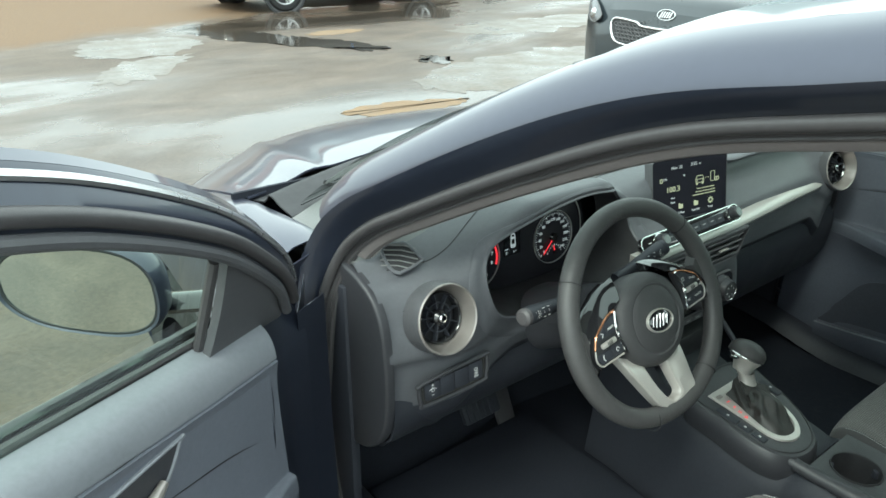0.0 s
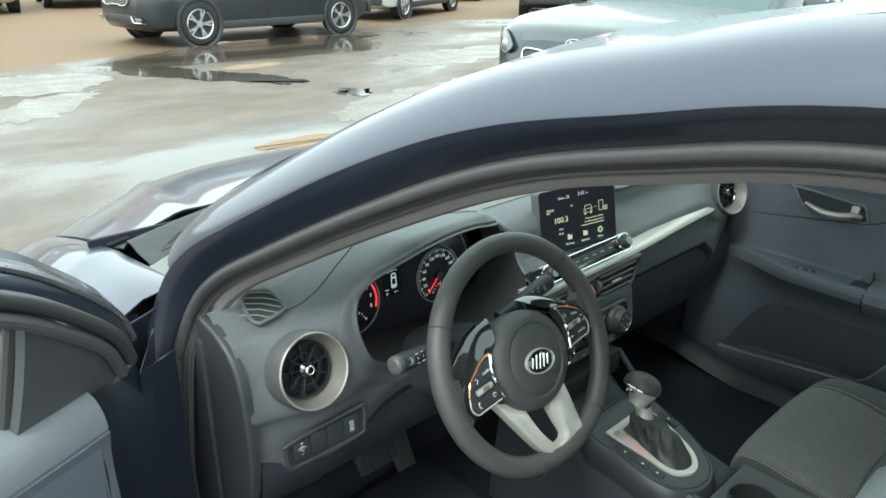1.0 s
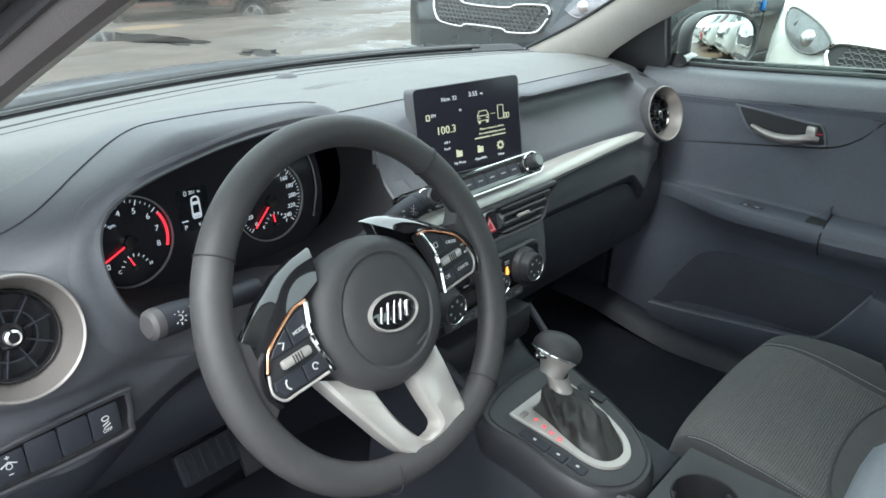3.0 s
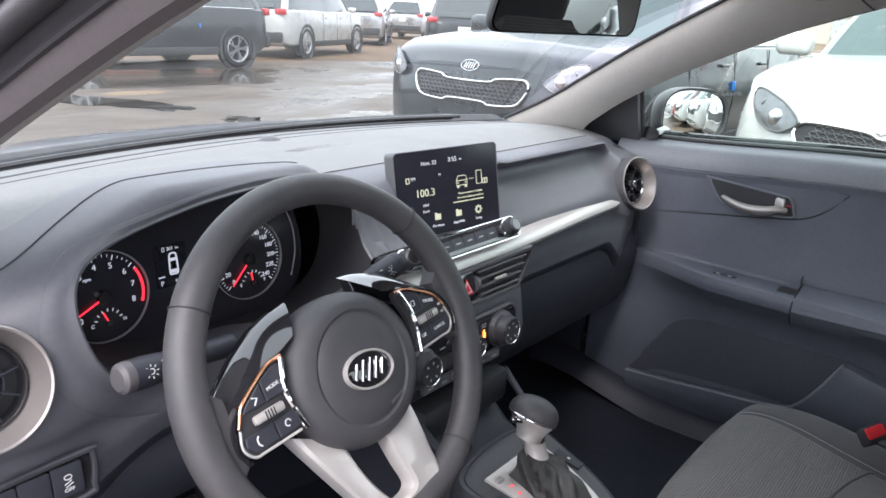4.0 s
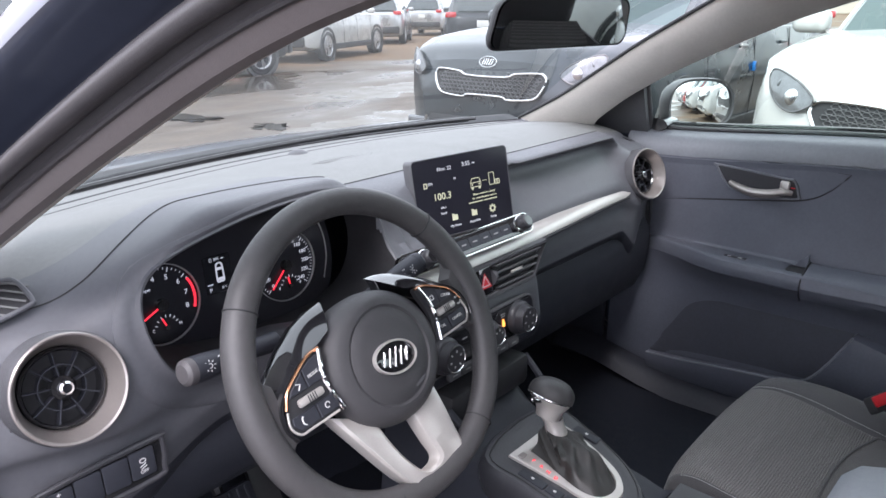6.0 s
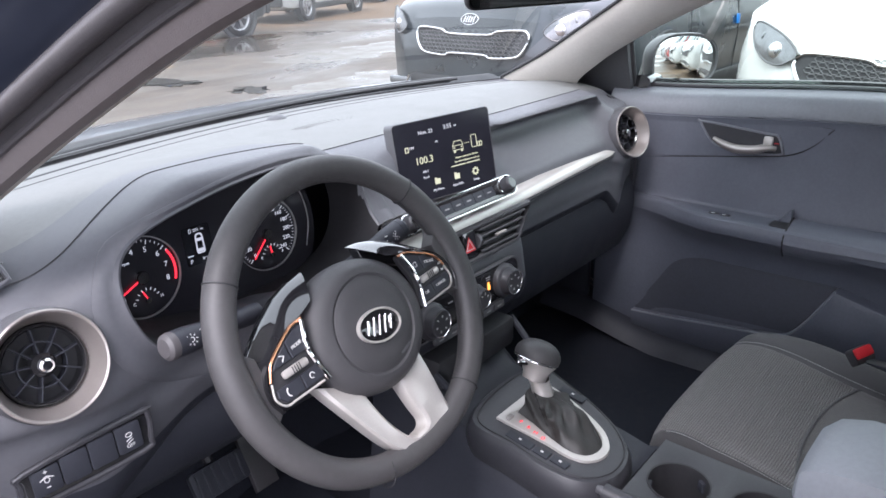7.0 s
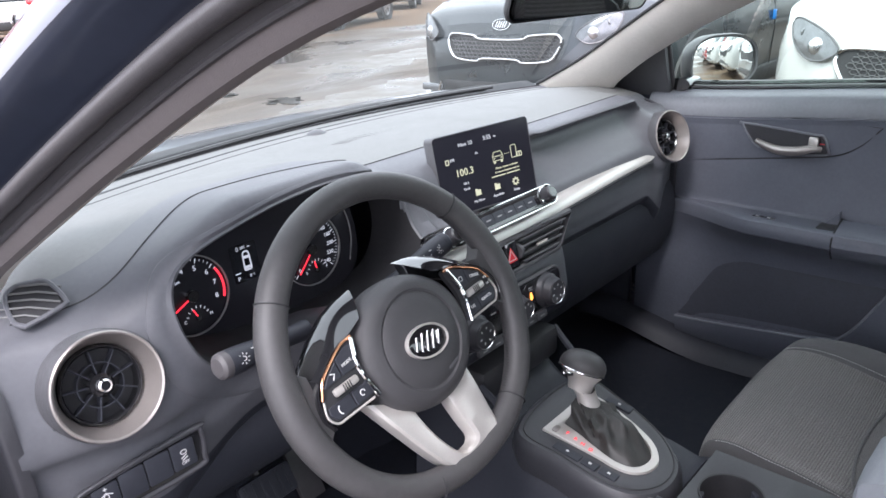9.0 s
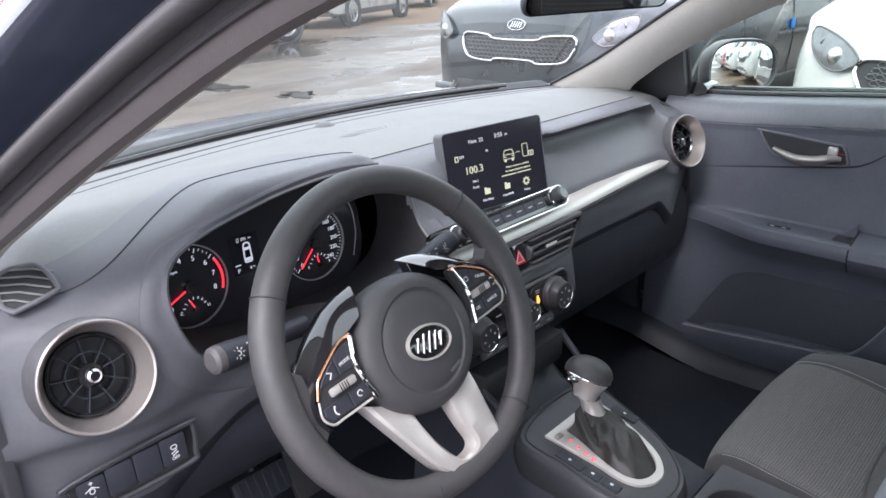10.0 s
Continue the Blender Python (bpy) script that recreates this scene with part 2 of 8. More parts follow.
def revolve(profile, m=None, seg=40, bm=None, cap=False):
    """Turns (radius, height) points about the local z axis."""
    rows = [[(r * math.cos(a), r * math.sin(a), h) for a in np.linspace(0, 2 * math.pi, seg, endpoint=False)] for r, h in profile]
    b = sheet(rows, wrap=True, cap=cap)
    bmesh.ops.remove_doubles(b, verts=b.verts, dist=1e-6)
    if m is not None:
        b.transform(m)
    return join(bm, b)


def slab(outline, depth, m=None, bevel=0.0, seg=2, bm=None):
    """A plate with that outline (x, y), from z = 0 to depth."""
    b = bmesh.new()
    lo = [b.verts.new((x, y, 0)) for x, y in outline]
    f = b.faces.new(lo)
    ext = bmesh.ops.extrude_face_region(b, geom=[f])
    up = [v for v in ext["geom"] if isinstance(v, bmesh.types.BMVert)]
    bmesh.ops.translate(b, verts=up, vec=(0, 0, depth))
    bmesh.ops.recalc_face_normals(b, faces=b.faces)
    if bevel:
        es = [e for e in b.edges if all(v.co.z > depth * 0.5 for v in e.verts)] if depth > 0 else []
        bmesh.ops.bevel(b, geom=es, offset=bevel, segments=seg, profile=0.5, affect="EDGES")
    if m is not None:
        b.transform(m)
    return join(bm, b)


def hoop(outline, width, depth, m=None, bm=None):
    """A closed rim of that outline (x, y): width inwards, depth high."""
    p = np.array(outline, float)
    k = len(p)
    inn = []
    area = sum(p[i - 1][0] * p[i][1] - p[i][0] * p[i - 1][1] for i in range(k))
    sgn = 1 if area > 0 else -1
    for i in range(k):
        t = p[(i + 1) % k] - p[i - 1]
        t = t / (np.linalg.norm(t) + 1e-9)
        inn.append(p[i] + sgn * width * np.array((-t[1], t[0])))
    rows = []
    for a, z in ((p, 0), (p, depth * 0.7), ([q * 0.75 + w * 0.25 for q, w in zip(p, inn)], depth), ([q * 0.25 + w * 0.75 for q, w in zip(p, inn)], depth), (inn, depth * 0.7), (inn, 0)):
        rows.append([(q[0], q[1], z) for q in a])
    rows.append(rows[0])
    b = sheet(rows, wrap=True)
    bmesh.ops.remove_doubles(b, verts=b.verts, dist=1e-6)
    if m is not None:
        b.transform(m)
    return join(bm, b)


def rounded(w, h, r, n=5, at=(0, 0)):
    """Outline of a rounded rectangle."""
    out = []
    for cx, cy, a0 in ((w / 2 - r, h / 2 - r, 0), (-w / 2 + r, h / 2 - r, 90), (-w / 2 + r, -h / 2 + r, 180), (w / 2 - r, -h / 2 + r, 270)):
        for j in range(n + 1):
            a = radians(a0 + 90 * j / n)
            out.append((at[0] + cx + r * math.cos(a), at[1] + cy + r * math.sin(a)))
    return out


def oval(rx, ry, n=36, at=(0, 0), turn=0.0):
    c, s = math.cos(turn), math.sin(turn)
    return [(at[0] + rx * math.cos(a) * c - ry * math.sin(a) * s, at[1] + rx * math.cos(a) * s + ry * math.sin(a) * c) for a in np.linspace(0, 2 * math.pi, n, endpoint=False)]


def words(text, size, m, depth=0.0003, bm=None, align="CENTER"):
    cu = bpy.data.curves.new("words", "FONT")
    cu.body = text
    cu.size = size
    cu.extrude = depth
    cu.resolution_u = 3
    cu.align_x = align
    cu.align_y = "CENTER"
    tmp = bpy.data.objects.new("words", cu)
    me = bpy.data.meshes.new_from_object(tmp)
    b = bmesh.new()
    b.from_mesh(me)
    b.transform(m)
    bpy.data.objects.remove(tmp)
    bpy.data.curves.remove(cu)
    bpy.data.meshes.remove(me)
    return join(bm, b)


def axes(origin, right, up):
    """Matrix with local x along right, y along up, z out of that plane."""
    x = Vector(right).normalized()
    z = x.cross(Vector(up)).normalized()
    y = z.cross(x)
    m = Matrix((x, y, z)).transposed().to_4x4()
    m.translation = origin
    return m


def at2(m, u, v, h=0.0):
    return m @ Matrix.Translation((u, v, h))

from mathutils.bvhtree import BVHTree

# ---------------------------------------------------------------- the sedan's shell
SIDE = [(-1.15, 1.180), (-0.80, 1.222), (-0.475, 1.225), (-0.28, 1.192), (-0.125, 1.147), (0.05, 1.063), (0.22, 0.968), (0.30, 0.918),
        (0.345, 0.865), (0.362, 0.78), (0.362, 0.60), (0.345, 0.42), (0.30, 0.345), (0.20, 0.315), (-0.30, 0.305), (-0.62, 0.31), (-1.0, 0.33)]
SIDE_FINE = smooth(SIDE, 8)
# the passenger side, whose windscreen pillar reaches further forward inside
SIDE_FAR = [(-1.15, 1.180), (-0.80, 1.222), (-0.475, 1.228), (-0.28, 1.200), (-0.115, 1.157), (0.125, 1.055), (0.252, 0.990), (0.340, 0.935),
            (0.410, 0.875), (0.435, 0.78), (0.430, 0.60), (0.41, 0.42), (0.36, 0.345), (0.20, 0.315), (-0.30, 0.305), (-0.62, 0.31), (-1.0, 0.33)]
SIDE_FAR_FINE = smooth(SIDE_FAR, 8)
# where its lining meets the windscreen, from the roof down
GLASS_FAR = smooth([(-0.40, 1.285), (-0.20, 1.268), (-0.050, 1.232), (0.180, 1.118), (0.330, 1.032), (0.450, 0.962), (0.590, 0.893)], 8)


def side_x(z):
    return 0.76 - 0.38 * (z - 0.8) if z > 0.8 else 0.76 + 0.12 * (0.8 - z) * (z > 0.6) + 0.024 * (z <= 0.6)


def rail_rows(section, first=0, last=None, sign=-1, lift=()):
    """Sweeps (out, away) offsets along the edge of the door opening."""
    rows = []
    fine = SIDE_FINE if sign < 0 else SIDE_FAR_FINE
    for i in range(first, (last if last is not None else len(fine) - 1) + 1):
        t = fine[min(i + 1, len(fine) - 1)] - fine[max(i - 1, 0)]
        t = t / np.linalg.norm(t)
        nrm = np.array((-t[1], t[0]))
        y, z = fine[i]
        x = side_x(z)
        grow = [1 + (lift[k] if k < len(lift) else 0.0) * blend(-0.35, 0.05, y) for k in range(len(section))]
        rows.append([(sign * (x + o), y + nrm[0] * u * g, z + nrm[1] * u * g) for (o, u), g in zip(section, grow)])
    return rows


A_END = 8 * 8


def build_shell():
    car = thing("sedan_shell", "dark blue compact sedan body with its driver door standing open", "car", at=(0, 0.3, 0.0), kind="structure")
    for sign in (-1, 1):
        far = sign > 0
        part("door_opening_flange", sheet(rail_rows([(0.020, 0.032), (0.026, 0.035), (0.031, 0.039), (0.037, 0.044), (0.043, 0.049), (0.047, 0.053), (0.050, 0.057), (0.052, 0.062)], sign=sign, lift=() if far else (0.0, 0.05, 0.10, 0.14, 0.17, 0.19, 0.21, 0.22))), M_body_shade, car, "door opening flange in body paint darkened for shade")
        part("roof_side_rail", sheet(rail_rows([(o, 0.062 + (u - 0.062) * (0.3 if far else 1.0)) for o, u in ((0.052, 0.062), (0.0512, 0.069), (0.046, 0.080), (0.033, 0.096), (0.012, 0.108), (-0.014, 0.115), (-0.018, 0.111), (-0.028, 0.111))], last=A_END - 4, sign=sign, lift=() if far else (0.22, 0.19, 0.17, 0.15, 0.14, 0.14, 0.14, 0.14))), M_body, car)
        part("door_opening_seal", tube([r[0] for r in rail_rows([(0.020, 0.0265)], sign=sign)], 0.0092, seg=14), M_rubber, car, "black rubber weatherstrip")
        part("seal_lip", tube([r[0] for r in rail_rows([(0.0085, 0.0105)], sign=sign)], 0.0030, seg=8), M_rubber, car)
        # dark sheet added where the groove beside the seal lies in shade
        part("groove_fill", sheet(rail_rows([(0.022, 0.028), (0.016, 0.021), (0.010, 0.013), (0.006, 0.0075), (0.004, 0.006)], sign=sign)), M_rubber, car, "dark fill for the shaded groove beside the weatherstrip")
        # inner lining of the pillar and roof side
        lining = [(0.007, 0.0085), (0.004, 0.004), (-0.003, -0.003), (-0.013, -0.005), (-0.028, 0.000), (-0.048, 0.020), (-0.066, 0.045), (-0.082, 0.072), (-0.096, 0.092), (-0.108, 0.108)]
        if sign < 0:
            # driver's lining edge is backlit: that shade is put into its colour
            part("pillar_edge", sheet(rail_rows(lining[:4], first=8 * 2, last=A_END - 2, sign=sign)), M_lining_shade, car, "pillar lining edge, its shade put into the grey")
            part("pillar_lining", sheet(rail_rows(lining[3:], first=8 * 2, last=A_END - 2, sign=sign, lift=(0, 0, 0, 0.02, 0.05, 0.08, 0.12))), M_trim, car, "light grey plastic windscreen pillar lining")
            part("pillar_seal", tube([r[0] for r in rail_rows([(-0.108, 0.110)], first=8 * 2, last=A_END - 2, sign=sign, lift=(0.12,))], 0.004, seg=8), M_black, car)
        else:
            rows = []
            for (ye, ze), (yg, zg) in zip(SIDE_FAR_FINE[8 * 2:A_END + 1], GLASS_FAR):
                xe, xg = side_x(ze), side_x(zg) - 0.06
                row = [(xe + 0.014, ye + 0.006, ze + 0.012), (xe + 0.006, ye + 0.001, ze + 0.002)]
                for f in (0.0, 0.08, 0.2, 0.35, 0.5, 0.65, 0.8, 0.92, 1.0):
                    swell = math.sin(math.pi * f) ** 0.7
                    row.append((xe + (xg - xe) * f - 0.012 * swell, ye + (yg - ye) * f - 0.006 * swell, ze + (zg - ze) * f - 0.008 * swell))
                rows.append(row)
            part("roof_edge_lining", sheet(rows[:14]), M_head, car, "grey roof edge lining")
            part("pillar_lining", sheet(rows[13:]), M_trim, car, "light grey plastic windscreen pillar lining")
            part("lining_joint", tube([(p[0] - 0.001, p[1], p[2] - 0.001) for p in rows[13]], 0.0012, seg=6), M_black, car)
            part("pillar_seal", tube([r[-1] for r in rows], 0.004, seg=8), M_black, car)
        part("roof_side_lining", sheet(rail_rows([(0.007, 0.0085), (0.004, 0.004), (-0.003, -0.003), (-0.03, 0.003), (-0.07, 0.025), (-0.13, 0.060)], last=8 * 2, sign=sign)), M_head, car)
        # bolt heads on the hinge post
        for z in (0.797, 0.52):
            part("bolt", revolve([(0.0, 0.008), (0.006, 0.008), (0.008, 0.005), (0.009, 0.0), (0.0, -0.002)], axes((sign * 0.774, 0.446 if z > 0.6 else 0.47, z), (0, -1, 0.0), (0, 0, 1)) if sign < 0 else axes((sign * 0.774, 0.446, z), (0, 1, 0), (0, 0, 1)), seg=12), M_silver, car)
        # front fender and hinge post
        rows = []
        for y in np.linspace(0.43, 1.42, 70):
            f = min(1.0, max(0.0, (y - 0.70) / 0.72))
            xe = 0.74 * (1 - 0.10 * f ** 3) + 0.004
            ze = 0.866 - 0.09 * f - 0.115 * f ** 1.7 + 0.022 * (1 - blend(0.45, 0.75, y))
            taper = 0.10 * max(0, y - 0.8) ** 2
            arch = 0.315 + math.sqrt(max(0.0, 0.365 ** 2 - (y - 0.96) ** 2)) if abs(y - 0.96) < 0.365 else 0.2
            rows.append([(sign * xe, y, ze - 0.03), (sign * xe, y, ze - 0.002), (sign * (xe + 0.006), y, ze + 0.001), (sign * (xe + 0.03), y, ze + 0.002), (sign * (xe + 0.06), y, ze - 0.003), (sign * (0.838 - taper), y, ze - 0.022), (sign * (0.862 - taper), y, ze - 0.075), (sign * (0.878 - taper), y, max(0.665, arch)), (sign * (0.875 - taper), y, max(0.58, arch - 0.002)), (sign * (0.868 - taper), y, max(0.45, arch - 0.004)), (sign * (0.855 - taper), y, max(0.22, arch - 0.006))])
        part("front_fender", sheet(rows, thick=-0.002), M_body, car)
        rows = [[(sign * xx, yy, zz) for xx, yy in ((0.812, 0.445), (0.835, 0.44), (0.86, 0.436), (0.868, 0.432))] for zz in np.linspace(0.30, 0.86, 8)]
        part("fender_edge", sheet(rows, thick=0.002), M_body_shade, car)
        # front wheel, turned straight ahead
        mw = axes((sign * 0.775, 0.95, 0.315), (0, -sign, 0), (0, 0, 1))
        w = part("front_wheel", revolve([(0.20, -0.09), (0.29, -0.09), (0.312, -0.06), (0.315, 0.0), (0.312, 0.05), (0.29, 0.075), (0.235, 0.082), (0.215, 0.07)], mw, seg=48), M_tyre, car, "black tyre")
        part("wheel_rim", wheel_spokes(0.215, mw, 0.062), M_alloy, w, "silver alloy wheel")
        b = sheet([[(sign * 0.63, 0.96 + 0.40 * math.cos(a) * f, 0.315 + 0.40 * math.sin(a) * f) for a in np.linspace(-0.3, math.pi + 0.3, 24)] for f in (0.05, 0.5, 1.0)])
        part("wheel_housing", b, M_rubber, car, "black wheel housing liner")
        # kick panel closing the footwell side
        part("kick_panel", box((0.02, 0.44, 0.60), (sign * 0.752, 0.57, 0.53), bevel=0.006), M_lower, car)
        # rocker panel under the door
        rows = [[(sign * xx, y, zz) for xx, zz in ((0.80, 0.285), (0.84, 0.28), (0.855, 0.25), (0.84, 0.18), (0.80, 0.16))] for y in np.linspace(0.45, -1.05, 8)]
        part("rocker_panel", sheet(rows, thick=0.003), M_body, car)
    # bonnet: crowned panel with a sculpted crease on each side
    rows = []
    for y in np.linspace(0.77, 1.58, 46):
        s = (y - 0.70) / 0.88
        row = []
        for x in np.linspace(-0.74, 0.74, 61):
            ax = abs(x) / 0.74
            front = 0.115 * s ** 1.7
            crease = 0.012 * math.exp(-((ax - (0.80 - 0.22 * s)) / 0.06) ** 2)
            z = 0.882 - 0.03 * s - front - 0.016 * ax ** 2.4 - 0.06 * s * ax ** 3 + crease * (1 - ax ** 6)
            row.append((x * (1 - 0.10 * s ** 3), y + 0.10 * (1 - ax ** 2) * (1 - s) - 0.16 * ax ** 2 * s, z))
        rows.append(row)
    part("bonnet", sheet(rows, thick=-0.004), M_body, car, "glossy dark blue bonnet mirroring the bright sky")
    # front bumper closing the nose
    rows = []
    for dy, z, wide in ((-0.004, None, 0.667), (0.050, 0.045, 0.710), (0.105, 0.58, 0.800), (0.125, 0.45, 0.825), (0.100, 0.28, 0.830), (0.010, 0.20, 0.820)):
        row = []
        for u in np.linspace(-1, 1, 25):
            top = 0.737 - 0.016 * abs(u) ** 2.4 - 0.06 * abs(u) ** 3 - 0.004
            row.append((wide * u, 1.58 - 0.16 * u * u + dy, top if z is None else (top - z if z < 0.1 else z)))
        rows.append(row)
    part("front_bumper", sheet(rows, thick=0.003), M_body, car)
    # scuttle between bonnet and windscreen
    rows = []
    for x in np.linspace(-0.73, 0.73, 41):
        yb = 0.775 - 0.32 * x * x
        rows.append([(x, yb - 0.02, 0.870), (x, yb + 0.01, 0.873), (x, yb + 0.035, 0.876), (x, yb + 0.062, 0.8845), (x, yb + 0.078, 0.884), (x, yb + 0.10, 0.864), (x, yb + 0.19, 0.84)])
    part("scuttle_panel", sheet(rows, thick=-0.003), M_black, car, "black plastic wiper scuttle")
    for x0, x1 in ((-0.60, 0.02), (-0.02, 0.58)):
        pts = [(x, 0.795 - 0.30 * x * x, 0.886 + 0.004 * math.sin(3 * x)) for x in np.linspace(x0, x1, 16)]
        w = part("wiper_arm", tube(pts, 0.008, seg=8), M_black, car)
        part("wiper_blade", tube([(x, y - 0.025, z + 0.004) for x, y, z in pts], 0.005, seg=6), M_rubber, w)
    # windscreen
    lo = [(x, 0.765 - 0.32 * x * x, 0.885) for x in np.linspace(-0.70, 0.70, 29)]
    hi = [(x * 0.79, 0.005 - 0.20 * (x * 0.79) ** 2, 1.260 - 0.09 * (x * 0.79) ** 2) for x in np.linspace(-0.70, 0.70, 29)]
    rows = []
    for s in np.linspace(0, 1, 13):
        rows.append([tuple(np.array(a) * (1 - s) + np.array(b) * s + np.array((0, 0.05, 0.065)) * 4 * s * (1 - s) * 0.55) for a, b in zip(lo, hi)])
    ws = part("windscreen", sheet(rows), M_glass, car, "clear windscreen glass")
    ws.visible_shadow = False
    band = [[tuple(np.array(p) + np.array((0, -0.001, -0.001))), tuple(np.array(p) * 0.93 + np.array(q) * 0.07 + np.array((0, -0.003, -0.002)))] for p, q in zip(rows[0], rows[1])]
    part("glass_border", sheet(band, thick=0.002), M_black, ws)
    band = [[tuple(np.array(p) + np.array((0, -0.003, -0.002))), tuple(np.array(p) * 0.55 + np.array(q) * 0.45 + np.array((0, -0.005, -0.003)))] for p, q in zip(rows[-1], rows[-2])]
    part("glass_border", sheet(band, thick=0.002), M_black, ws)
    # roof panel
    rows = []
    for y in np.linspace(0.01, -1.25, 20):
        s = -y / 1.25
        half = 0.588 + 0.03 * max(0.0, 1 + y / 0.2)
        row = []
        for x in np.linspace(-half, half, 31):
            ax = abs(x) / half
            zs = 1.252 + 0.108 * math.sin(min(1, s * 1.25 + 0.12) * math.pi * 0.55)
            edge_z = np.interp(-y, [0, 0.12, 0.28, 0.475, 0.8, 1.15, 1.3], [1.222, 1.266, 1.304, 1.331, 1.332, 1.295, 1.27])
            row.append((x, y + 0.02 * (1 - ax * ax) * (1 - s), zs * (1 - ax ** 2.2) + edge_z * ax ** 2.2))
        rows.append(row)
    part("roof_panel", sheet(rows, thick=-0.003), M_body, car, "glossy roof skin mirroring the pale sky")
    for sign in (-1, 1):
        pts = [(r[-1][0], r[-1][1], r[-1][2]) for r in rows]
        part("roof_moulding", tube([(sign * (p[0] + 0.004), p[1], p[2] + 0.002) for p in pts], 0.006, seg=8), M_rubber, car)
    # headliner and header
    rows = []
    for y in np.linspace(-0.035, -1.25, 14):
        rows.append([(x, y, 1.232 + 0.045 * min(1, -y * 3) + 0.015 * (1 - (x / 0.54) ** 2) - 0.03 * (abs(x) / 0.54) ** 3) for x in np.linspace(-0.54, 0.54, 15)])
    part("headliner", sheet(rows, thick=0.01), M_head, car, "light grey cloth headliner")
    rows = [[(x, -0.012 - 0.2 * x * x + dy, 1.242 - 0.09 * x * x + dz) for dy, dz in ((0.010, 0.012), (-0.012, -0.01), (-0.045, -0.026), (-0.09, -0.018), (-0.11, 0.030))] for x in np.linspace(-0.53, 0.53, 21)]
    part("windscreen_header", sheet(rows, thick=0.006), M_head, car)
    for sign in (-1, 1):
        rows = [[(sign * xx, y, zz + 0.05 * blend(0.10, 0.42, y)) for xx, zz in ((0.676, 0.228), (0.690, 0.248), (0.704, 0.260), (0.722, 0.265), (0.755, 0.266), (0.80, 0.264))] for y in np.linspace(0.46, -1.05, 24)]
        part("sill_trim", sheet(rows, thick=0.004), M_lower, car, "dark plastic sill trim")
    # floor pan, tunnel sides, bulkhead, boot wall close the cabin
    rows = [[(x, y, 0.22 + 0.02 * math.sin(9 * x) * math.sin(7 * y)) for x in np.linspace(-0.76, 0.76, 21)] for y in np.linspace(0.55, -1.3, 21)]
    part("floor_carpet", sheet(rows, thick=-0.01), M_carpet, car, "black floor carpet")
    rows = [[(x, yy, zz) for yy, zz in ((0.50, 0.215), (0.66, 0.34), (0.76, 0.52), (0.78, 0.87))] for x in np.linspace(-0.77, 0.77, 9)]
    part("bulkhead", sheet(rows, thick=0.01), M_carpet, car)
    rows = [[(x, -1.32 - 0.05 * (zz - 0.2), zz) for zz in (0.2, 0.6, 0.95)] for x in np.linspace(-0.72, 0.72, 7)]
    part("rear_bulkhead", sheet(rows, thick=0.02), M_carpet, car)
    rows = [[(x, y, 1.285 - 0.40 * ((-1.25 - y) / 0.75) ** 1.2) for x in np.linspace(-0.56, 0.56, 9)] for y in np.linspace(-1.25, -2.0, 8)]
    rg = part("rear_window", sheet(rows), M_sideglass, car, "tinted rear window")
    rg.visible_shadow = False
    # rear quarters, boot and rear doors seen from outside
    for sign in (-1, 1):
        rows = []
        for y in np.linspace(-0.66, -2.45, 14):
            k = max(0.0, (-y - 1.6)) * 0.08
            rows.append([(sign * (xx - k), y, zz) for xx, zz in ((0.78, 0.93), (0.82, 0.90), (0.86, 0.82), (0.88, 0.65), (0.875, 0.45), (0.85, 0.22))])
        part("rear_side", sheet(rows, thick=0.004), M_body, car)
        rows = [[(sign * (0.76 - 0.38 * (z - 0.8) + 0.01), y, z) for z in np.linspace(0.30, 1.24, 10)] for y in (-0.62, -0.66, -0.72)]
        part("centre_pillar", sheet(rows, thick=0.02), M_body_shade, car)
        rows = [[(sign * (0.76 - 0.38 * (z - 0.8) - 0.03), y, z) for z in np.linspace(0.30, 1.24, 10)] for y in (-0.62, -0.68, -0.74)]
        part("centre_pillar_lining", sheet(rows, thick=0.01), M_trim, car)
        rows = [[(sign * (0.77 - 0.36 * (z - 0.9)), -0.72 - s * (0.95 - 0.9 * max(0, z - 1.0)), z) for z in np.linspace(0.92, 1.22, 5)] for s in np.linspace(0, 1, 6)]
        g = part("rear_side_window", sheet(rows), M_sideglass, car)
        g.visible_shadow = False
    rows = [[(x, y, 0.94 - 0.10 * max(0, -y - 2.3) - 0.03 * (x / 0.75) ** 2) for x in np.linspace(-0.77, 0.77, 9)] for y in np.linspace(-1.95, -2.5, 6)]
    part("boot_lid", sheet(rows, thick=-0.004), M_body, car)
    rows = [[(x, -2.5 + 0.03 * k - 0.0, z) for x in np.linspace(-0.82, 0.82, 7)] for k, z in ((0, 0.92), (-1, 0.6), (0, 0.25))]
    part("rear_bumper", sheet(rows, thick=0.004), M_body, car)
    return car


M_tyre = paint("tyre_rubber", (0.018, 0.018, 0.019), 0.75, bump=0.4, bscale=300, var=0.25)
M_alloy = paint("alloy_wheel", (0.55, 0.55, 0.56), 0.28, metal=0.9, var=0.06)


